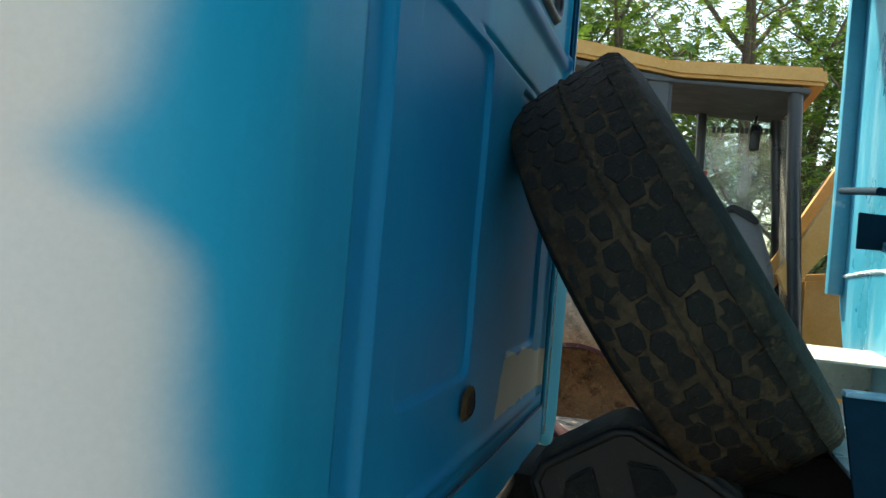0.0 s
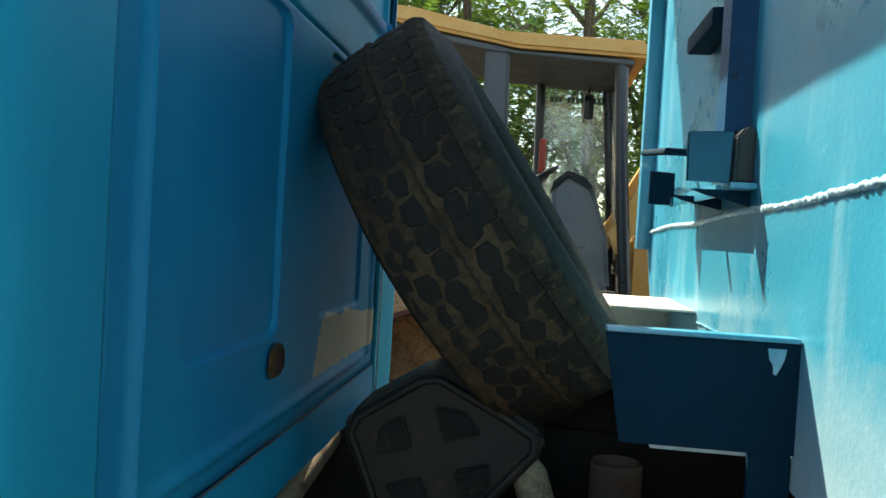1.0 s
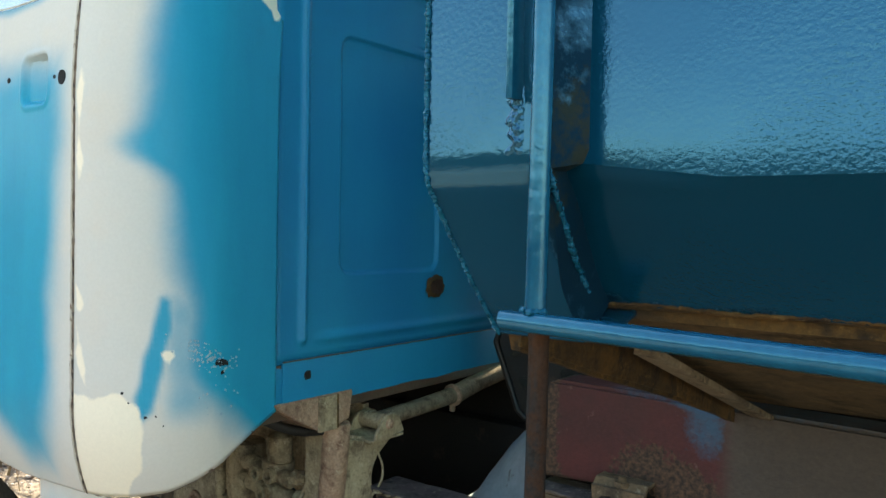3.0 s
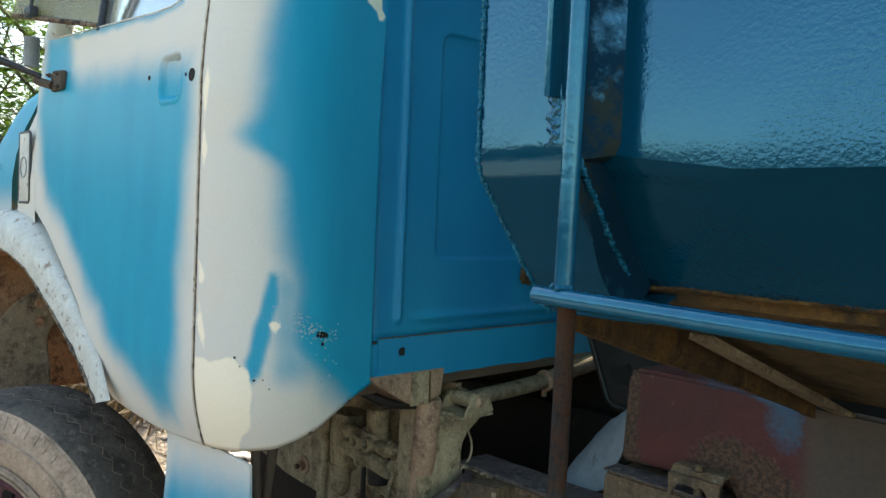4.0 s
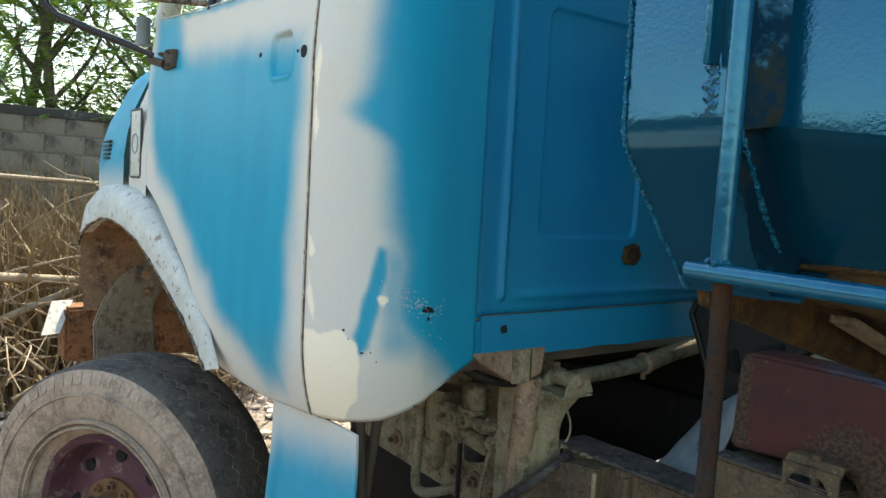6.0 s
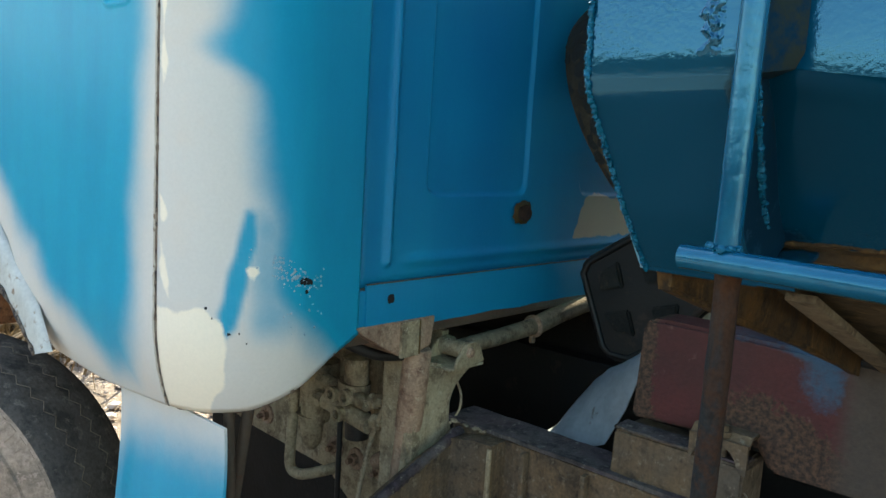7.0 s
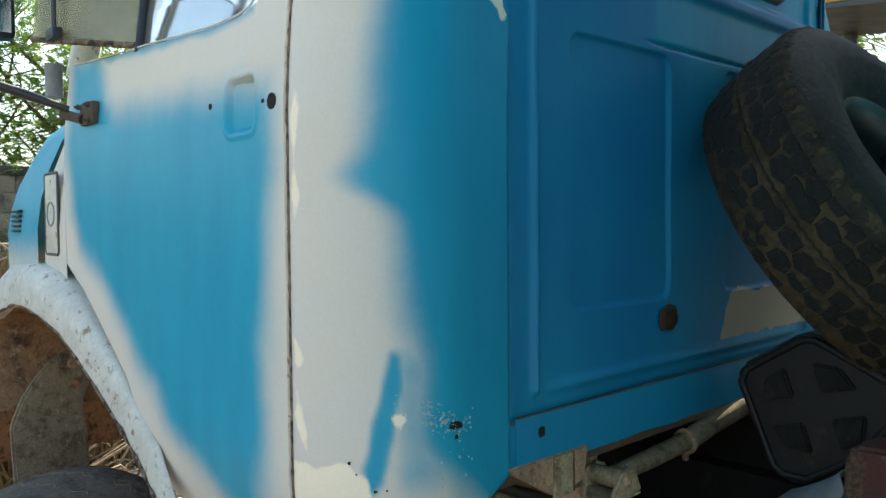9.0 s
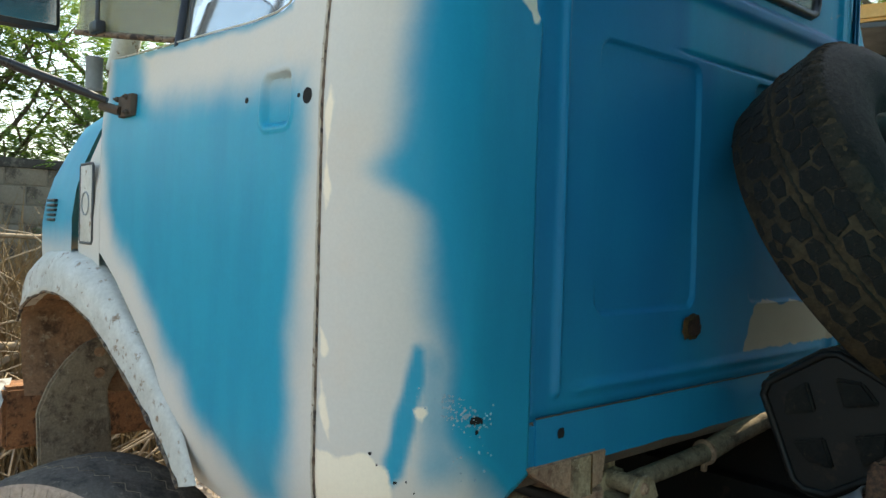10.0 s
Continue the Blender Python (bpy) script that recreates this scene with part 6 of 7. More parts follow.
bead(panel, [(x, 0.371, 1.421 + 0.002 * math.sin(x * 40)) for x in spread(0.615, 2.2, 34)], 0.0028, 420, 9, M_RUST, "orange rusty seam")
bead(panel, [(x, 0.3665, 1.4295 + 0.0015 * math.sin(x * 33)) for x in spread(0.64, 2.2, 34)], 0.0015, 420, 29, M_FRONT, "pale scraped seam")
bm = bmesh.new()
prism(bm, [(0.342, 1.388), (0.539, 1.350), (0.772, 1.290), (1.05, 1.240), (1.18, 1.19), (1.18, 1.118), (1.043, 1.166), (0.772, 1.246), (0.539, 1.308), (0.350, 1.364)], "x", FX + 0.013, FX + 0.026)
part("foot_angle", bm, M_RUST, front, "orange rusted strip along the foot of the plate", smooth=30)
bm = bmesh.new()
prism(bm, [(0.345, 1.398), (0.362, 1.424), (0.60, 1.352), (1.10, 1.198), (1.10, 1.145), (0.772, 1.252), (0.539, 1.314), (0.341, 1.370)], "x", FX + 0.0270, FX + 0.0300)
part("foot_lining", bm, M_RUST, front, "rusted inner strip", smooth=30)
bm = bmesh.new()
sheet(bm, [[(x, 0.331, 1.3845), (x, 0.36, 1.402), (x, 0.40, 1.4145)] for x in (PX + 0.002, 0.56, 0.640)], 0.004)
part("foot_fold", bm, M_BODY, post, "blue fold under the foot of the post", smooth=40)
bm = bmesh.new()
rows = [[Vector((x, y, 1.4195 - 0.31 * (y - 0.371) + 0.003 * noise.noise((x * 6, y * 6, 0)))) for y in spread(0.373, 1.14, 20)] for x in spread(FX + 0.031, 3.4, 60)]
sheet(bm, rows, 0.005)
part("sloping_floor", bm, M_FLOOR, truck, "rust-brown sloping underside of the dump body", smooth=40)
bm = bmesh.new()
box(bm, FX + 0.014, 3.4, 0.385, 2 * MID - 0.3, 1.405, 1.418)
part("body_floor", bm, M_RUST, truck, "rusty underside of the dump body")
bm = bmesh.new()
flat = Matrix.Translation((0.578, 0.56, 1.345)) @ Matrix.Rotation(-0.324, 4, "X")
box(bm, -0.017, 0.017, 0.0, 0.66, -0.005, 0.005, 0.002, flat)
part("floor_strut", bm, M_DUSTY, truck, "slanting dusty flat bar under the body", smooth=20)
bm = bmesh.new()
box(bm, 0.65, 3.5, front_far - 0.03, front_far, 1.45, TOP)
part("body_side", bm, M_BODY, truck, "")
bm = bmesh.new()
box(bm, 3.4, 3.45, 0.26, front_far, 1.3, TOP)
part("tailgate", bm, M_BODY, truck, "")
for s in (0.75, 2.09):
    w = new("rear_wheel")
    w.parent = truck
    w.matrix_parent_inverse = Matrix.Translation(-truck.location)
    tyre_parts(w, (2.4, s, 0.385), (0, -1, 0), 0.455, 0.125, M_WALLTYRE, M_SMOOTHTYRE)

# ---- loose things between cab and body ----
spare = thing("spare_tyre", (0.25, 1.70, 1.27), "muddy worn truck tyre leaning against the cab wall", "tyre")
SPARE_C, SPARE_A = (-0.010, 1.683, 1.606), (0.8315, -0.073, 0.5507)
tyre_parts(spare, SPARE_C, SPARE_A, 0.452, 0.130, M_TYRE, M_TREAD)
tread_blocks(spare, SPARE_C, SPARE_A, 0.452, 0.126)

bm = bmesh.new()
quad = [(-0.235, 1.190), (-0.222, 1.225), (-0.085, 1.314), (-0.05, 1.318), (0.10, 1.245), (0.15, 1.215), (0.155, 1.18), (0.035, 1.04), (-0.065, 0.972), (-0.125, 0.970), (-0.152, 0.99)]
prism(bm, quad, "y", 1.42, 1.60)
bmesh.ops.bevel(bm, geom=bm.edges[:], offset=0.012, segments=2, affect="EDGES")
tank = part("black_casing", bm, M_BLACKPL, None, smooth=40)
tagged(tank, "dusty black moulded casing with four pressed wedges", "casing")
cx, cz = -0.055, 1.15
bm = bmesh.new()
inner = [(cx + (x - cx) * 0.9, cz + (z - cz) * 0.9) for x, z in quad]
tube(bm, [(x, 1.418, z) for x, z in inner + inner[:2]], 0.009, 8)
part("casing_rim", bm, M_BLACKPL, tank, "raised rim", smooth=60)
for ang in (20, 110, 200, 290):
    bm = bmesh.new()
    a0 = radians(ang)
    pts = [(cx + 0.045 * math.cos(a0 + 0.75), cz + 0.04 * math.sin(a0 + 0.75)), (cx + 0.11 * math.cos(a0 + 0.25), cz + 0.10 * math.sin(a0 + 0.25)), (cx + 0.12 * math.cos(a0 + 0.75), cz + 0.11 * math.sin(a0 + 0.75)),
           (cx + 0.11 * math.cos(a0 + 1.25), cz + 0.10 * math.sin(a0 + 1.25))]
    prism(bm, pts, "y", 1.408, 1.425)
    bmesh.ops.bevel(bm, geom=bm.edges[:], offset=0.005, segments=2, affect="EDGES")
    part("pressed_wedge", bm, M_TYRE, tank, "", smooth=40)

bm = bmesh.new()
rows = []
HEM = [(-0.175, 1.205, 0.803), (-0.10, 1.205, 0.808), (-0.035, 1.205, 0.815), (0.005, 1.205, 0.840), (0.050, 1.205, 0.93), (0.085, 1.215, 1.05)]
FOLD = [(-0.180, 1.27, 0.803), (-0.14, 1.27, 0.842), (-0.10, 1.27, 0.878), (-0.05, 1.27, 0.945), (0.0, 1.27, 1.005), (0.06, 1.27, 1.070)]
HEAD = [(-0.20, 1.34, 0.79), (-0.17, 1.36, 0.86), (-0.13, 1.38, 0.925), (-0.09, 1.40, 0.965), (-0.02, 1.40, 0.995), (0.04, 1.40, 1.03)]


def along(line, t):
    k = min(len(line) - 2, int(t * (len(line) - 1)))
    return Vector(line[k]).lerp(Vector(line[k + 1]), t * (len(line) - 1) - k)


for t in spread(0, 1, 30):
    a, b, c = along(HEM, t), along(FOLD, t), along(HEAD, t)
    rows.append([(a * (1 - v) ** 2 + (b * 2 - (a + c) / 2) * 2 * v * (1 - v) + c * v ** 2) + Vector((0, 0.004 * noise.noise((t * 5, v * 5, 0)), 0.006 * noise.noise((t * 4, v * 4, 9)))) for v in spread(0, 1, 18)])
sheet(bm, rows, 0.003)
guard = part("loose_sheet", bm, M_GREY, None, smooth=60)
tagged(guard, "pale grey curved sheet lying on the chassis", "metal sheet")
bm = bmesh.new()
tube(bm, [(0.295, 1.5, 0.86), (0.295, 1.5, 1.15)], 0.050, 24, False)
ring_of(bm, (0.295, 1.5, 1.15), (0, 0, 1), [(0, 0.050), (0.004, 0.047), (0, 0.043), (-0.10, 0.043)], 24)
cup = part("filler_neck", bm, M_BROWN, truck, "open rusty filler neck", smooth=50)
bm = bmesh.new()
tube(bm, [(0.17, 1.40, 0.90), (0.165, 1.42, 1.02), (0.13, 1.46, 1.12), (0.07, 1.52, 1.17)], 0.035, 14)
part("breather_pipe", bm, M_TAN, truck, "cream bent pipe", smooth=60)
# Added dark boxes that hide sunlit ground and stand in for underbody shade.
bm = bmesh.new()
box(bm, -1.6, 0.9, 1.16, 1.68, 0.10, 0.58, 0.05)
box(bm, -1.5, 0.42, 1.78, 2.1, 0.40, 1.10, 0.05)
part("underbody_fill", bm, M_DEEP, truck, "dark boxes added to fill the shade under the truck", smooth=40)

# ---- backhoe loader parked beyond ----
BY = 4.8
hoe = thing("backhoe_loader", (0.0, BY + 0.6, GROUND), "faded yellow backhoe loader with a grey framed cab", "backhoe")


def slab(name, outline, axis, a, b, mat, owner, label="", bev=0.01, smooth=40):
    bm = bmesh.new()
    prism(bm, outline, axis, a, b)
    if bev:
        bmesh.ops.bevel(bm, geom=bm.edges[:], offset=bev, segments=2, affect="EDGES")
    return part(name, bm, mat, owner, label, smooth=smooth)


roof = slab("cab_roof", [(-1.7, 3.02), (-1.6, 3.06), (-0.75, 2.985), (-0.20, 2.86), (-0.16, 2.845), (0.72, 2.805), (0.735, 2.70), (0.66, 2.705), (-0.08, 2.745), (-0.22, 2.775), (-0.9, 2.90), (-1.7, 2.95)], "y", BY - 0.05, BY + 0.992, M_YELLOW, hoe, "faded yellow cab roof", 0.02)
slab("roof_lining", [(-1.6, 2.955), (-0.9, 2.885), (-0.22, 2.76), (-0.08, 2.73), (0.65, 2.69), (0.65, 2.66), (-0.22, 2.725), (-0.9, 2.85), (-1.6, 2.92)], "y", BY - 0.02, BY + 0.973, M_FRAME, roof, "dark roof lining", 0.005)
for name, pts, r in (("front_post", [(0.575, BY + 0.03, 2.70), (0.60, BY + 0.03, 2.2), (0.64, BY + 0.03, 1.7), (0.685, BY + 0.03, 1.2)], 0.042),
                     ("front_post", [(0.575, BY + 0.896, 2.70), (0.64, BY + 0.896, 1.9), (0.685, BY + 0.896, 1.2)], 0.045),
                     ("door_post", [(0.085, BY + 0.896, 2.72), (0.10, BY + 0.896, 2.0), (0.12, BY + 0.896, 1.3)], 0.035),
                     ("rear_post", [(-1.5, BY + 0.05, 2.9), (-1.55, BY + 0.05, 1.2)], 0.05),
                     ("rear_post", [(-1.5, BY + 0.896, 2.9), (-1.55, BY + 0.896, 1.2)], 0.05)):
    bm = bmesh.new()
    tube(bm, pts, r, 10)
    part(name, bm, M_BLACK if name != "rear_post" else M_FRAME, hoe, "dark cab post", smooth=50)
slab("centre_post", [(-0.27, 2.78), (-0.115, 2.75), (-0.09, 1.2), (-0.25, 1.2)], "y", BY + 0.0, BY + 0.10, M_FRAME, hoe, "broad grey cab pillar", 0.02)
bm = bmesh.new()
sheet(bm, [[(0.60, BY + 0.08, 2.68), (0.675, BY + 0.08, 1.35)], [(0.60, BY + 0.883, 2.68), (0.675, BY + 0.883, 1.35)]], 0.006)
p = part("windscreen", bm, M_GLASS, hoe, "dusty windscreen with lettering along the top")
p.visible_shadow = False
bm = bmesh.new()
sheet(bm, [[(0.12, BY + 0.902, 2.68), (0.14, BY + 0.902, 1.35)], [(0.58, BY + 0.902, 2.66), (0.64, BY + 0.902, 1.35)]], 0.006)
p = part("side_pane", bm, M_GLASS, hoe, "dusty far pane")
p.visible_shadow = False
for k in range(13):
    if k in (3, 9):
        continue
    x = 0.16 + 0.031 * k
    bm = bmesh.new()
    box(bm, x, x + 0.021, BY + 0.892, BY + 0.895, 2.575, 2.615)
    part("letter_bar", bm, M_FRAME, p)
bm = bmesh.new()
box(bm, 0.40, 0.47, BY + 0.768, BY + 0.794, 2.44, 2.62, 0.02)
tube(bm, [(0.43, BY + 0.781, 2.62), (0.44, BY + 0.781, 2.70)], 0.01, 8)
part("inside_mirror", bm, M_BLACK, hoe, "black inside mirror", smooth=50)
slab("console", [(0.30, 1.25), (0.22, 1.62), (0.20, 1.92), (0.30, 2.02), (0.46, 1.96), (0.58, 1.62), (0.62, 1.25)], "y", BY + 0.35, BY + 0.819, M_DASH, hoe, "grey plastic dashboard console", 0.03)
slab("console_top", [(0.20, 1.95), (0.30, 2.035), (0.42, 1.99), (0.47, 1.93), (0.45, 1.91), (0.30, 1.99), (0.21, 1.92)], "y", BY + 0.32, BY + 0.842, M_BLACKPL, hoe, "black binnacle rim", 0.008)
bm = bmesh.new()
ring_of(bm, (0.08, BY + 0.7, 1.98), (-0.55, 0, 0.83), [(0.013 * math.cos(t), 0.19 + 0.013 * math.sin(t)) for t in spread(0, 2 * math.pi, 8)[:-1]], 32, True)
for t in (0.4, 2.5, 4.6):
    d = Vector((0.83 * math.cos(t), math.sin(t), 0.55 * math.cos(t)))
    tube(bm, [(0.08, BY + 0.7, 1.98), Vector((0.08, BY + 0.7, 1.98)) + d * 0.19], 0.009, 6)
tube(bm, [(0.08, BY + 0.7, 1.98), (0.30, BY + 0.7, 1.62)], 0.03, 10)
part("steering_wheel", bm, M_BLACK, hoe, "black steering wheel", smooth=60)
slab("seat", [(-0.75, 1.35), (-0.75, 2.15), (-0.62, 2.18), (-0.55, 1.62), (-0.15, 1.58), (-0.12, 1.40)], "y", BY + 0.45, BY + 0.95, M_BLACKPL, hoe, "black operator's seat", 0.04)
slab("lever_box", [(-0.02, 1.25), (-0.02, 1.68), (0.16, 1.72), (0.18, 1.25)], "y", BY + 0.15, BY + 0.30, M_DASH, hoe, "pale lever console", 0.02)
for k in range(3):
    bm = bmesh.new()
    tube(bm, [(0.02 + 0.05 * k, BY + 0.22, 1.7), (0.0 + 0.06 * k, BY + 0.22, 1.93 - 0.03 * k)], 0.008, 6)
    bmesh.ops.create_icosphere(bm, subdivisions=2, radius=0.022, matrix=Matrix.Translation((0.0 + 0.06 * k, BY + 0.22, 1.94 - 0.03 * k)))
    part("control_lever", bm, M_BLACK, hoe, "", smooth=60)
bm = bmesh.new()
box(bm, 0.10, 0.15, BY + 0.832, BY + 0.870, 2.05, 2.30, 0.01)
part("extinguisher", bm, M_RED, hoe, "small red extinguisher", smooth=40)
slab("cab_floor", [(-1.6, 1.05), (-1.6, 1.22), (0.72, 1.22), (0.72, 1.05)], "y", BY, BY + 0.928, M_FRAME, hoe, "", 0.01)
slab("side_step", [(-0.95, 1.12), (-0.95, 1.20), (-0.20, 1.20), (-0.20, 1.12)], "y", BY - 0.1, BY + 0.1, M_YELLOW, hoe, "yellow step plate", 0.01)
slab("engine_hood", [(0.72, 0.75), (0.72, 1.62), (1.0, 1.66), (2.1, 1.50), (2.2, 0.75)], "y", BY + 0.35, BY + 0.858, M_YELLOW, hoe, "yellow engine hood", 0.04)
for y in (BY + 0.02, BY + 0.819):
    bm = bmesh.new()
    prism(bm, [(0.62, 1.50), (0.56, 1.62), (1.10, 2.62), (1.30, 2.70), (2.6, 1.9), (2.55, 1.75), (1.3, 2.45)], "y", y, y + 0.14)
    part("loader_arm", bm, M_YELLOW, hoe, "yellow lifting arm", smooth=30)
for x, y, R in ((-0.55, BY + 0.05, 0.78), (-0.55, BY + 0.896, 0.78), (1.9, BY + 0.15, 0.48), (1.9, BY + 0.800, 0.48)):
    w = new("wheel")
    w.parent = hoe
    w.matrix_parent_inverse = Matrix.Translation(-hoe.location)
    tyre_parts(w, (x, y, GROUND + R), (0, -1, 0), R, 0.20 if R > 0.6 else 0.14, M_WALLTYRE, M_TREAD, dish=True)
slab("rear_frame", [(-1.9, 0.5), (-1.9, 1.15), (0.7, 1.15), (0.7, 0.6)], "y", BY + 0.35, BY + 0.858, M_LINER, hoe, "dirty machine frame", 0.02)

# ---- block wall in front of the truck's nose ----
wall = thing("wall_west", (-8.2, 4.0, GROUND), "weathered concrete block wall stained dark along the top", "wall", kind="structure")
WALL_X, WALL_TOP = -8.2, 2.18
bm = bmesh.new()
box(bm, WALL_X - 0.07, WALL_X + 0.06, -9.0, 18.0, GROUND - 0.05, WALL_TOP - 0.10)
part("mortar", bm, M_MORTAR, wall)
bm = bmesh.new()
box(bm, WALL_X - 0.09, WALL_X + 0.09, -9.0, 18.0, WALL_TOP - 0.10, WALL_TOP, 0.02)
part("coping", bm, M_COPING, wall, "dark stained coping", smooth=40)
bm = bmesh.new()
box(bm, WALL_X - 0.075, WALL_X + 0.072, -0.193, 0.193, -0.093, 0.093, 0.008)
for v in bm.verts:
    v.co.x -= WALL_X
first = part("block", bm, M_BLOCK, wall, smooth=30)
made = 0
for row in range(11):
    for k in range(24):
        y = -1.6 + 0.4 * k + 0.2 * (row % 2)
        z = GROUND + 0.095 + 0.2 * row
        ob = first if made == 0 else first.copy()
        if made:
            scene.collection.objects.link(ob)
        ob.location = (WALL_X + rnd.uniform(-0.004, 0.004), y, z)
        made += 1
bm = bmesh.new()
for row in range(11):
    for k in list(range(-18, 0)) + list(range(24, 48)):
        y, z = -1.6 + 0.4 * k + 0.2 * (row % 2), GROUND + 0.095 + 0.2 * row
        if -8.7 < y < 17.7:
            box(bm, WALL_X - 0.075, WALL_X + 0.072, y - 0.193, y + 0.193, z - 0.093, z + 0.093)
tagged(part("blockwork", bm, M_BLOCK, wall), kind="stuff")

# far low building roof seen over the wall, and a far boundary behind the machine
bm = bmesh.new()
prism(bm, [(-20.0, GROUND), (-20.0, 2.5), (-23.0, 3.1), (-26.0, 2.5), (-26.0, GROUND)], "y", -2.0, 10.0)
shed = part("far_shed", bm, M_FENDER, None)
tagged(shed, "low pale shed with a tin roof beyond the wall", "shed")
bm = bmesh.new()
box(bm, -9.0, 14.0, 17.0, 17.2, GROUND, 2.1)
tagged(part("wall_north", bm, M_BLOCK, None), "weathered concrete wall behind the machine", "wall", kind="structure")


# ---- trees with feathery leaves ----
def limb(bm, a, b, r0, r1, bend, rn, n=5):
    pts, off = [], Vector((rn.uniform(-1, 1), rn.uniform(-1, 1), 0)) * bend
    for i in range(n + 1):
        t = i / n
        pts.append(Vector(a).lerp(Vector(b), t) + off * math.sin(math.pi * t))
    tube(bm, pts, [r0 + (r1 - r0) * i / n for i in range(n + 1)], 7)
    return pts


def fronds(bm, at, rn, count, size):
    """Drooping compound leaves: a stalk of small leaflets in pairs."""
    for _ in range(count):
        d = Vector((rn.gauss(0, 1), rn.gauss(0, 1), rn.gauss(0.1, 0.6))).normalized()
        side = d.cross(Vector((0, 0, 1)))
        side = side.normalized() if side.length > 0.1 else Vector((1, 0, 0))
        base, length = Vector(at) + Vector((rn.gauss(0, 0.28), rn.gauss(0, 0.28), rn.gauss(0, 0.22))), size * rn.uniform(0.7, 1.3)
        n = 6
        for i in range(1, n + 1):
            t = i / n
            p = base + d * length * t + Vector((0, 0, -0.35 * length * t * t))
            for s in (-1, 1):
                w = length * 0.30 * (1 - 0.55 * t)
                e = side * s * w + Vector((0, 0, -0.25 * w)) + d * w * 0.35
                k = d * length * 0.055
                q = [p - k, p + k, p + e + k * 0.4, p + e - k * 0.4]
                bm.faces.new([bm.verts.new(v) for v in q])


def tree(name, height, seed, leaf, spread_r, count, label):
    rn = random.Random(seed)
    t = thing(name, (0, 0, 0), label, "tree", "trees beyond the yard")
    bm = bmesh.new()
    tips = []
    top = (rn.uniform(-0.5, 0.5), rn.uniform(-0.5, 0.5), height * 0.75)
    trunk = limb(bm, (0, 0, 0), top, 0.10, 0.045, 0.25, rn, 8)
    for k in range(11):
        a = trunk[min(8, 2 + (k * 6) // 10)]
        ang = k * 2.4 + rn.uniform(-0.4, 0.4)
        b = a + Vector((math.cos(ang) * spread_r * rn.uniform(0.5, 1.0), math.sin(ang) * spread_r * rn.uniform(0.5, 1.0), height * rn.uniform(0.12, 0.32)))
        br = limb(bm, a, b, 0.035, 0.012, 0.15, rn, 4)
        for p in br[2:]:
            tips.append(p)
        for j in range(3):
            c = br[2 + j // 2] + Vector((rn.gauss(0, 0.5), rn.gauss(0, 0.5), rn.uniform(0.0, 0.7)))
            limb(bm, br[2 + j // 2], c, 0.012, 0.005, 0.05, rn, 2)
            tips.append(c)
    part("trunk", bm, M_BARK, t, "", smooth=60)
    bm = bmesh.new()
    for p in tips:
        fronds(bm, p, rn, count, 0.21)
    part("crown", bm, leaf, t, "airy crown of small feathery leaves")
    return t


kinds = [tree("tree", 5.2, 11, M_LEAF, 1.5, 26, "slender tree with airy feathery green leaves"), tree("tree", 6.4, 23, M_LEAF_BACK, 1.7, 26, "sunlit slender tree with yellow-green leaves"),
         tree("tree", 4.4, 37, M_LEAF, 1.4, 26, "slender tree with airy feathery green leaves")]
places = [(-9.4, 3.0, 2), (-9.2, 0.0, 1), (-9.3, 1.4, 0), (-10.8, 3.6, 2), (-9.8, 5.2, 0), (-11.5, 1.6, 1), (-12.2, 4.6, 0), (-10.6, 7.4, 1), (-13.0, -1.0, 2), (-12.6, 6.4, 1), (-9.8, -1.2, 0),
          (-3.2, 13.5, 0), (-1.4, 12.4, 1), (0.4, 14.0, 2), (1.8, 12.8, 0), (3.4, 13.6, 1), (5.4, 13.0, 0), (-5.2, 12.8, 1), (2.6, 16.0, 1), (-0.4, 16.2, 0), (-7.2, 13.5, 0), (-2.4, 11.2, 2), (-0.9, 10.2, 0), (1.2, 10.6, 1), (3.0, 11.0, 2), (-3.6, 10.4, 1), (-1.8, 14.2, 1), (1.0, 15.2, 2)]
low = [(-10.2, 0.6, 2), (-10.6, 2.2, 0), (-11.4, 3.4, 2), (-11.0, 4.4, 1), (-12.4, 2.6, 2), (-13.6, 3.8, 0), (-14.0, 1.2, 2), (-13.2, 5.6, 2), (-12.8, 0.0, 0)]
for i, (x, y, k) in enumerate(places + low):
    size = (0.95, 0.95, 0.58, 1) if i >= len(places) else (1.15, 1.15, 1.25, 1) if y > 9 else (1, 1, 1, 1)
    m = pose(x, y, GROUND, 0, 0, 70 * i) @ Matrix.Diagonal(size)
    if i < 3:
        kinds[k].matrix_basis = m
    else:
        copy_thing(kinds[k], m)


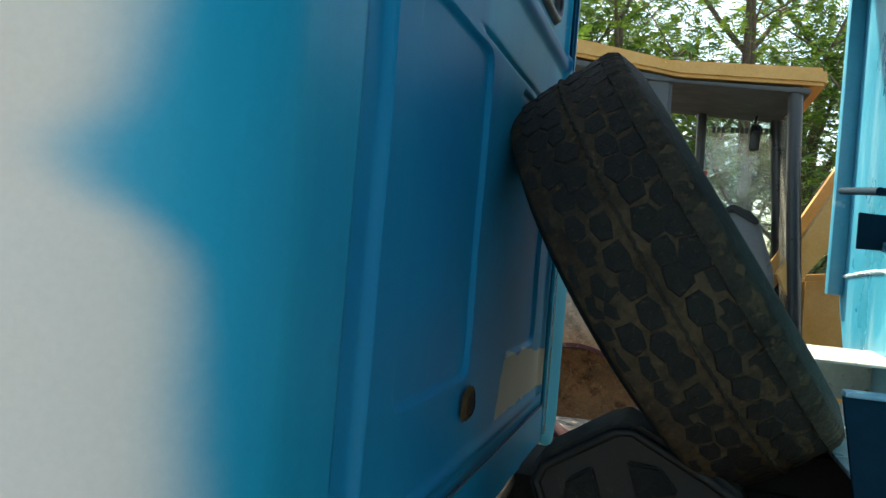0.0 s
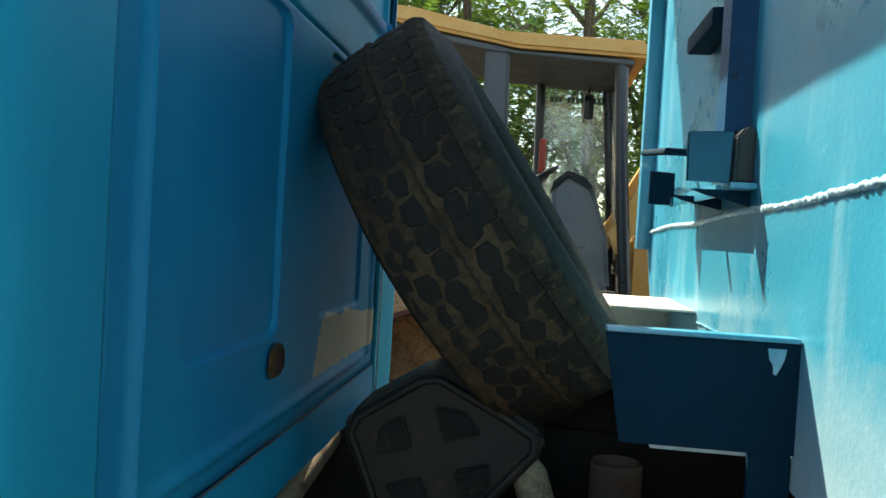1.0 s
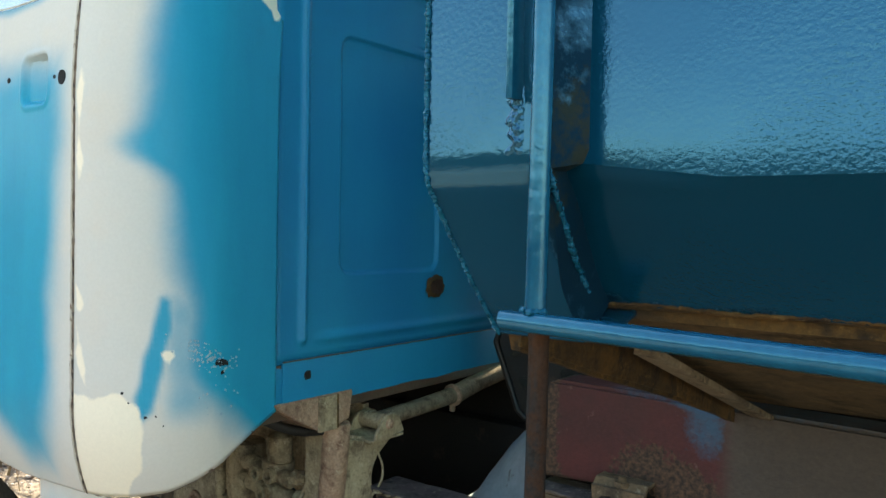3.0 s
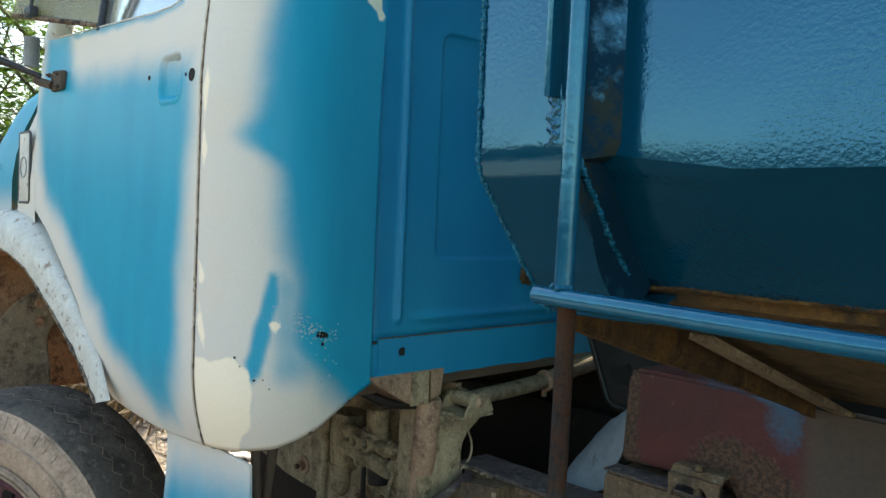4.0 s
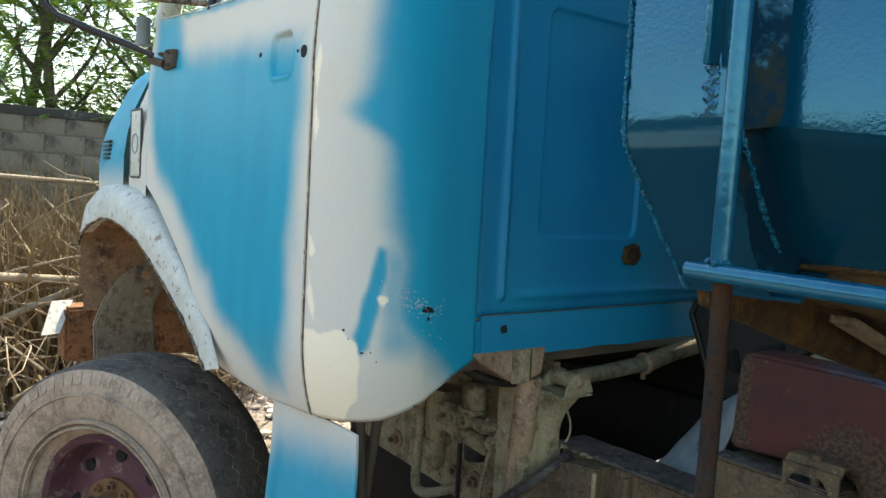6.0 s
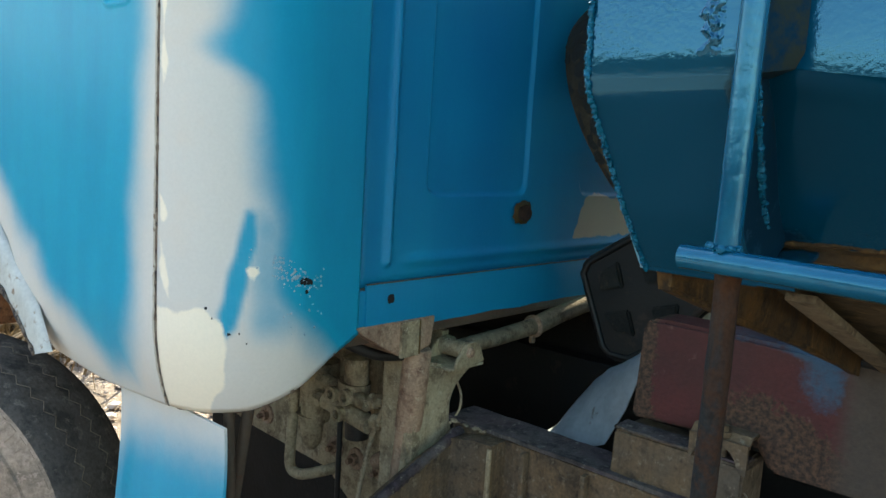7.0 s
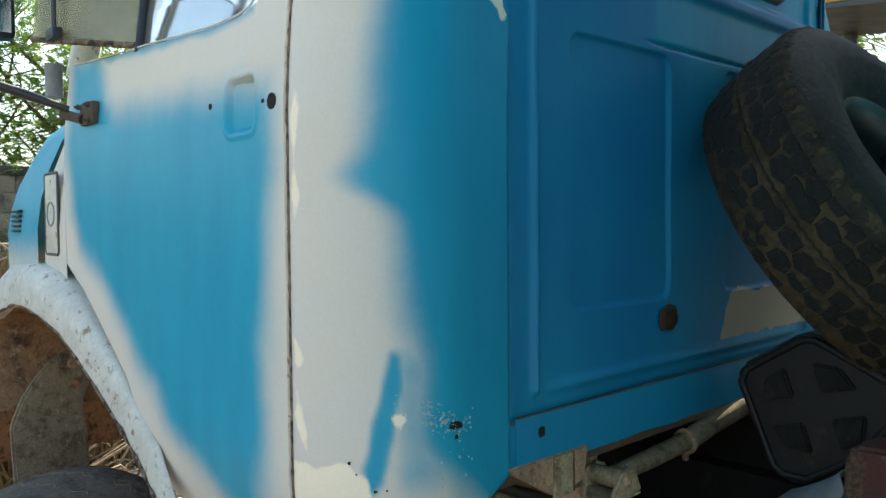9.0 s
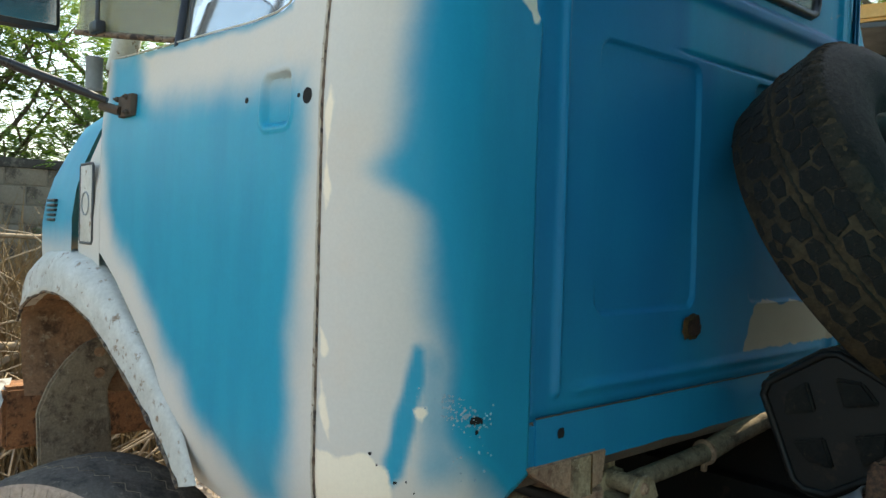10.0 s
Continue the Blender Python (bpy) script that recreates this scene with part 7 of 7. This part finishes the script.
# ---- dry brush by the nose of the truck ----
def brush():
    rn = random.Random(5)
    bm = bmesh.new()
    for k in range(700):
        x, y = rn.uniform(-7.8, -3.9), rn.uniform(-1.8, 3.2)
        a = Vector((x, y, GROUND + rn.uniform(0.0, 1.1) * (0.4 if x > -4.6 else 1.0)))
        d = Vector((rn.gauss(0, 0.8), rn.gauss(0, 1), rn.uniform(-0.1, 0.9))).normalized() * rn.uniform(0.4, 1.3)
        b = Vector((rn.gauss(0, 0.12), rn.gauss(0, 0.16), rn.gauss(0.05, 0.10)))
        r = rn.uniform(0.003, 0.011)
        pts = [a + d * t + b * math.sin(math.pi * t) + Vector((0, 0, -0.25 * t * t * rn.random())) for t in spread(0, 1, 5)]
        tube(bm, pts, [r * (1 - 0.7 * t) for t in spread(0, 1, 5)], 5)
    ob = part("dead_branches", bm, M_TWIG, None, smooth=60)
    tagged(ob, "heap of bleached dead twigs and branches on dry ground", "brushwood", kind="stuff")
    bm = bmesh.new()
    for k in range(15000):
        x, y = -4.75 - 3.15 * rn.random() ** 1.2 + 0.35 * rn.gauss(0, 1), rn.uniform(-2.6, 3.6)
        h = rn.uniform(0.25, 1.0) ** 1.4 * (0.25 + 1.75 * step01(-3.6, -5.4, x)) * (1.0 + 0.35 * noise.noise((x * 1.3, y * 1.3, 0)))
        a = Vector((x, y, GROUND - 0.03))
        lean = Vector((rn.gauss(0, 0.3), rn.gauss(0, 0.3), 1)).normalized() * h
        s = Vector((rn.gauss(0, 1), rn.gauss(0, 1), 0)).normalized() * rn.uniform(0.004, 0.011)
        droop = Vector((rn.gauss(0, 0.16), rn.gauss(0, 0.16), rn.uniform(-0.25, 0.02)))
        v = [bm.verts.new(p) for p in (a - s, a + s, a + lean * 0.7 + s * 0.8, a + lean * 0.7 - s * 0.8, a + lean + droop)]
        bm.faces.new((v[0], v[1], v[2], v[3]))
        bm.faces.new((v[3], v[2], v[4]))
    ob = part("dry_weeds", bm, M_HAY, None)
    tagged(ob, "tall dead straw-coloured weeds", "weeds", kind="stuff")


brush()
for pts, r in (([(-4.3, -0.5, 0.75), (-4.6, 0.3, 0.80), (-4.9, 1.0, 0.72), (-5.2, 1.8, 0.85)], 0.035), ([(-4.1, -0.6, 0.42), (-4.5, 0.2, 0.48), (-4.9, 0.9, 0.7), (-5.2, 1.4, 1.0)], 0.03), ([(-5.4, -0.6, 1.25), (-5.6, 0.3, 1.45), (-5.9, 1.2, 1.42), (-6.2, 2.0, 1.6)], 0.022)):
    bm = bmesh.new()
    tube(bm, pts, [r, r * 0.9, r * 0.8, r * 0.5], 8)
    tagged(part("fallen_branch", bm, M_TWIG, None, smooth=60), "thick bleached fallen branch on the brush heap", "branch", "fallen branches")


# pale rubble on the ground beside the front wheel
def rubble():
    rn = random.Random(12)
    bm = bmesh.new()
    for k in range(1700):
        x, y = rn.uniform(-5.6, -2.2), rn.uniform(-1.4, 2.9)
        r = 0.008 + 0.05 * rn.random() ** 3
        q = bmesh.ops.create_icosphere(bm, subdivisions=1, radius=r)
        o = Vector((x, y, GROUND + r * 0.15))
        f = Vector((rn.uniform(0.7, 1.4), rn.uniform(0.7, 1.4), rn.uniform(0.35, 0.75)))
        for v in q["verts"]:
            v.co = o + Vector((v.co.x * f.x, v.co.y * f.y, v.co.z * f.z)) * rn.uniform(0.8, 1.15)
    ob = part("rubble", bm, M_STONE, None)
    tagged(ob, "pale broken stones and rubble on dry soil", "rubble", kind="stuff")


rubble()

# Unseen wall added to block the bright low horizon from the body's reflections.
bm = bmesh.new()
box(bm, -16.0, 16.0, -9.3, -9.0, GROUND - 0.2, 2.2)
tagged(part("unseen_wall_south", bm, M_UNSEENWALL, None), kind="structure")
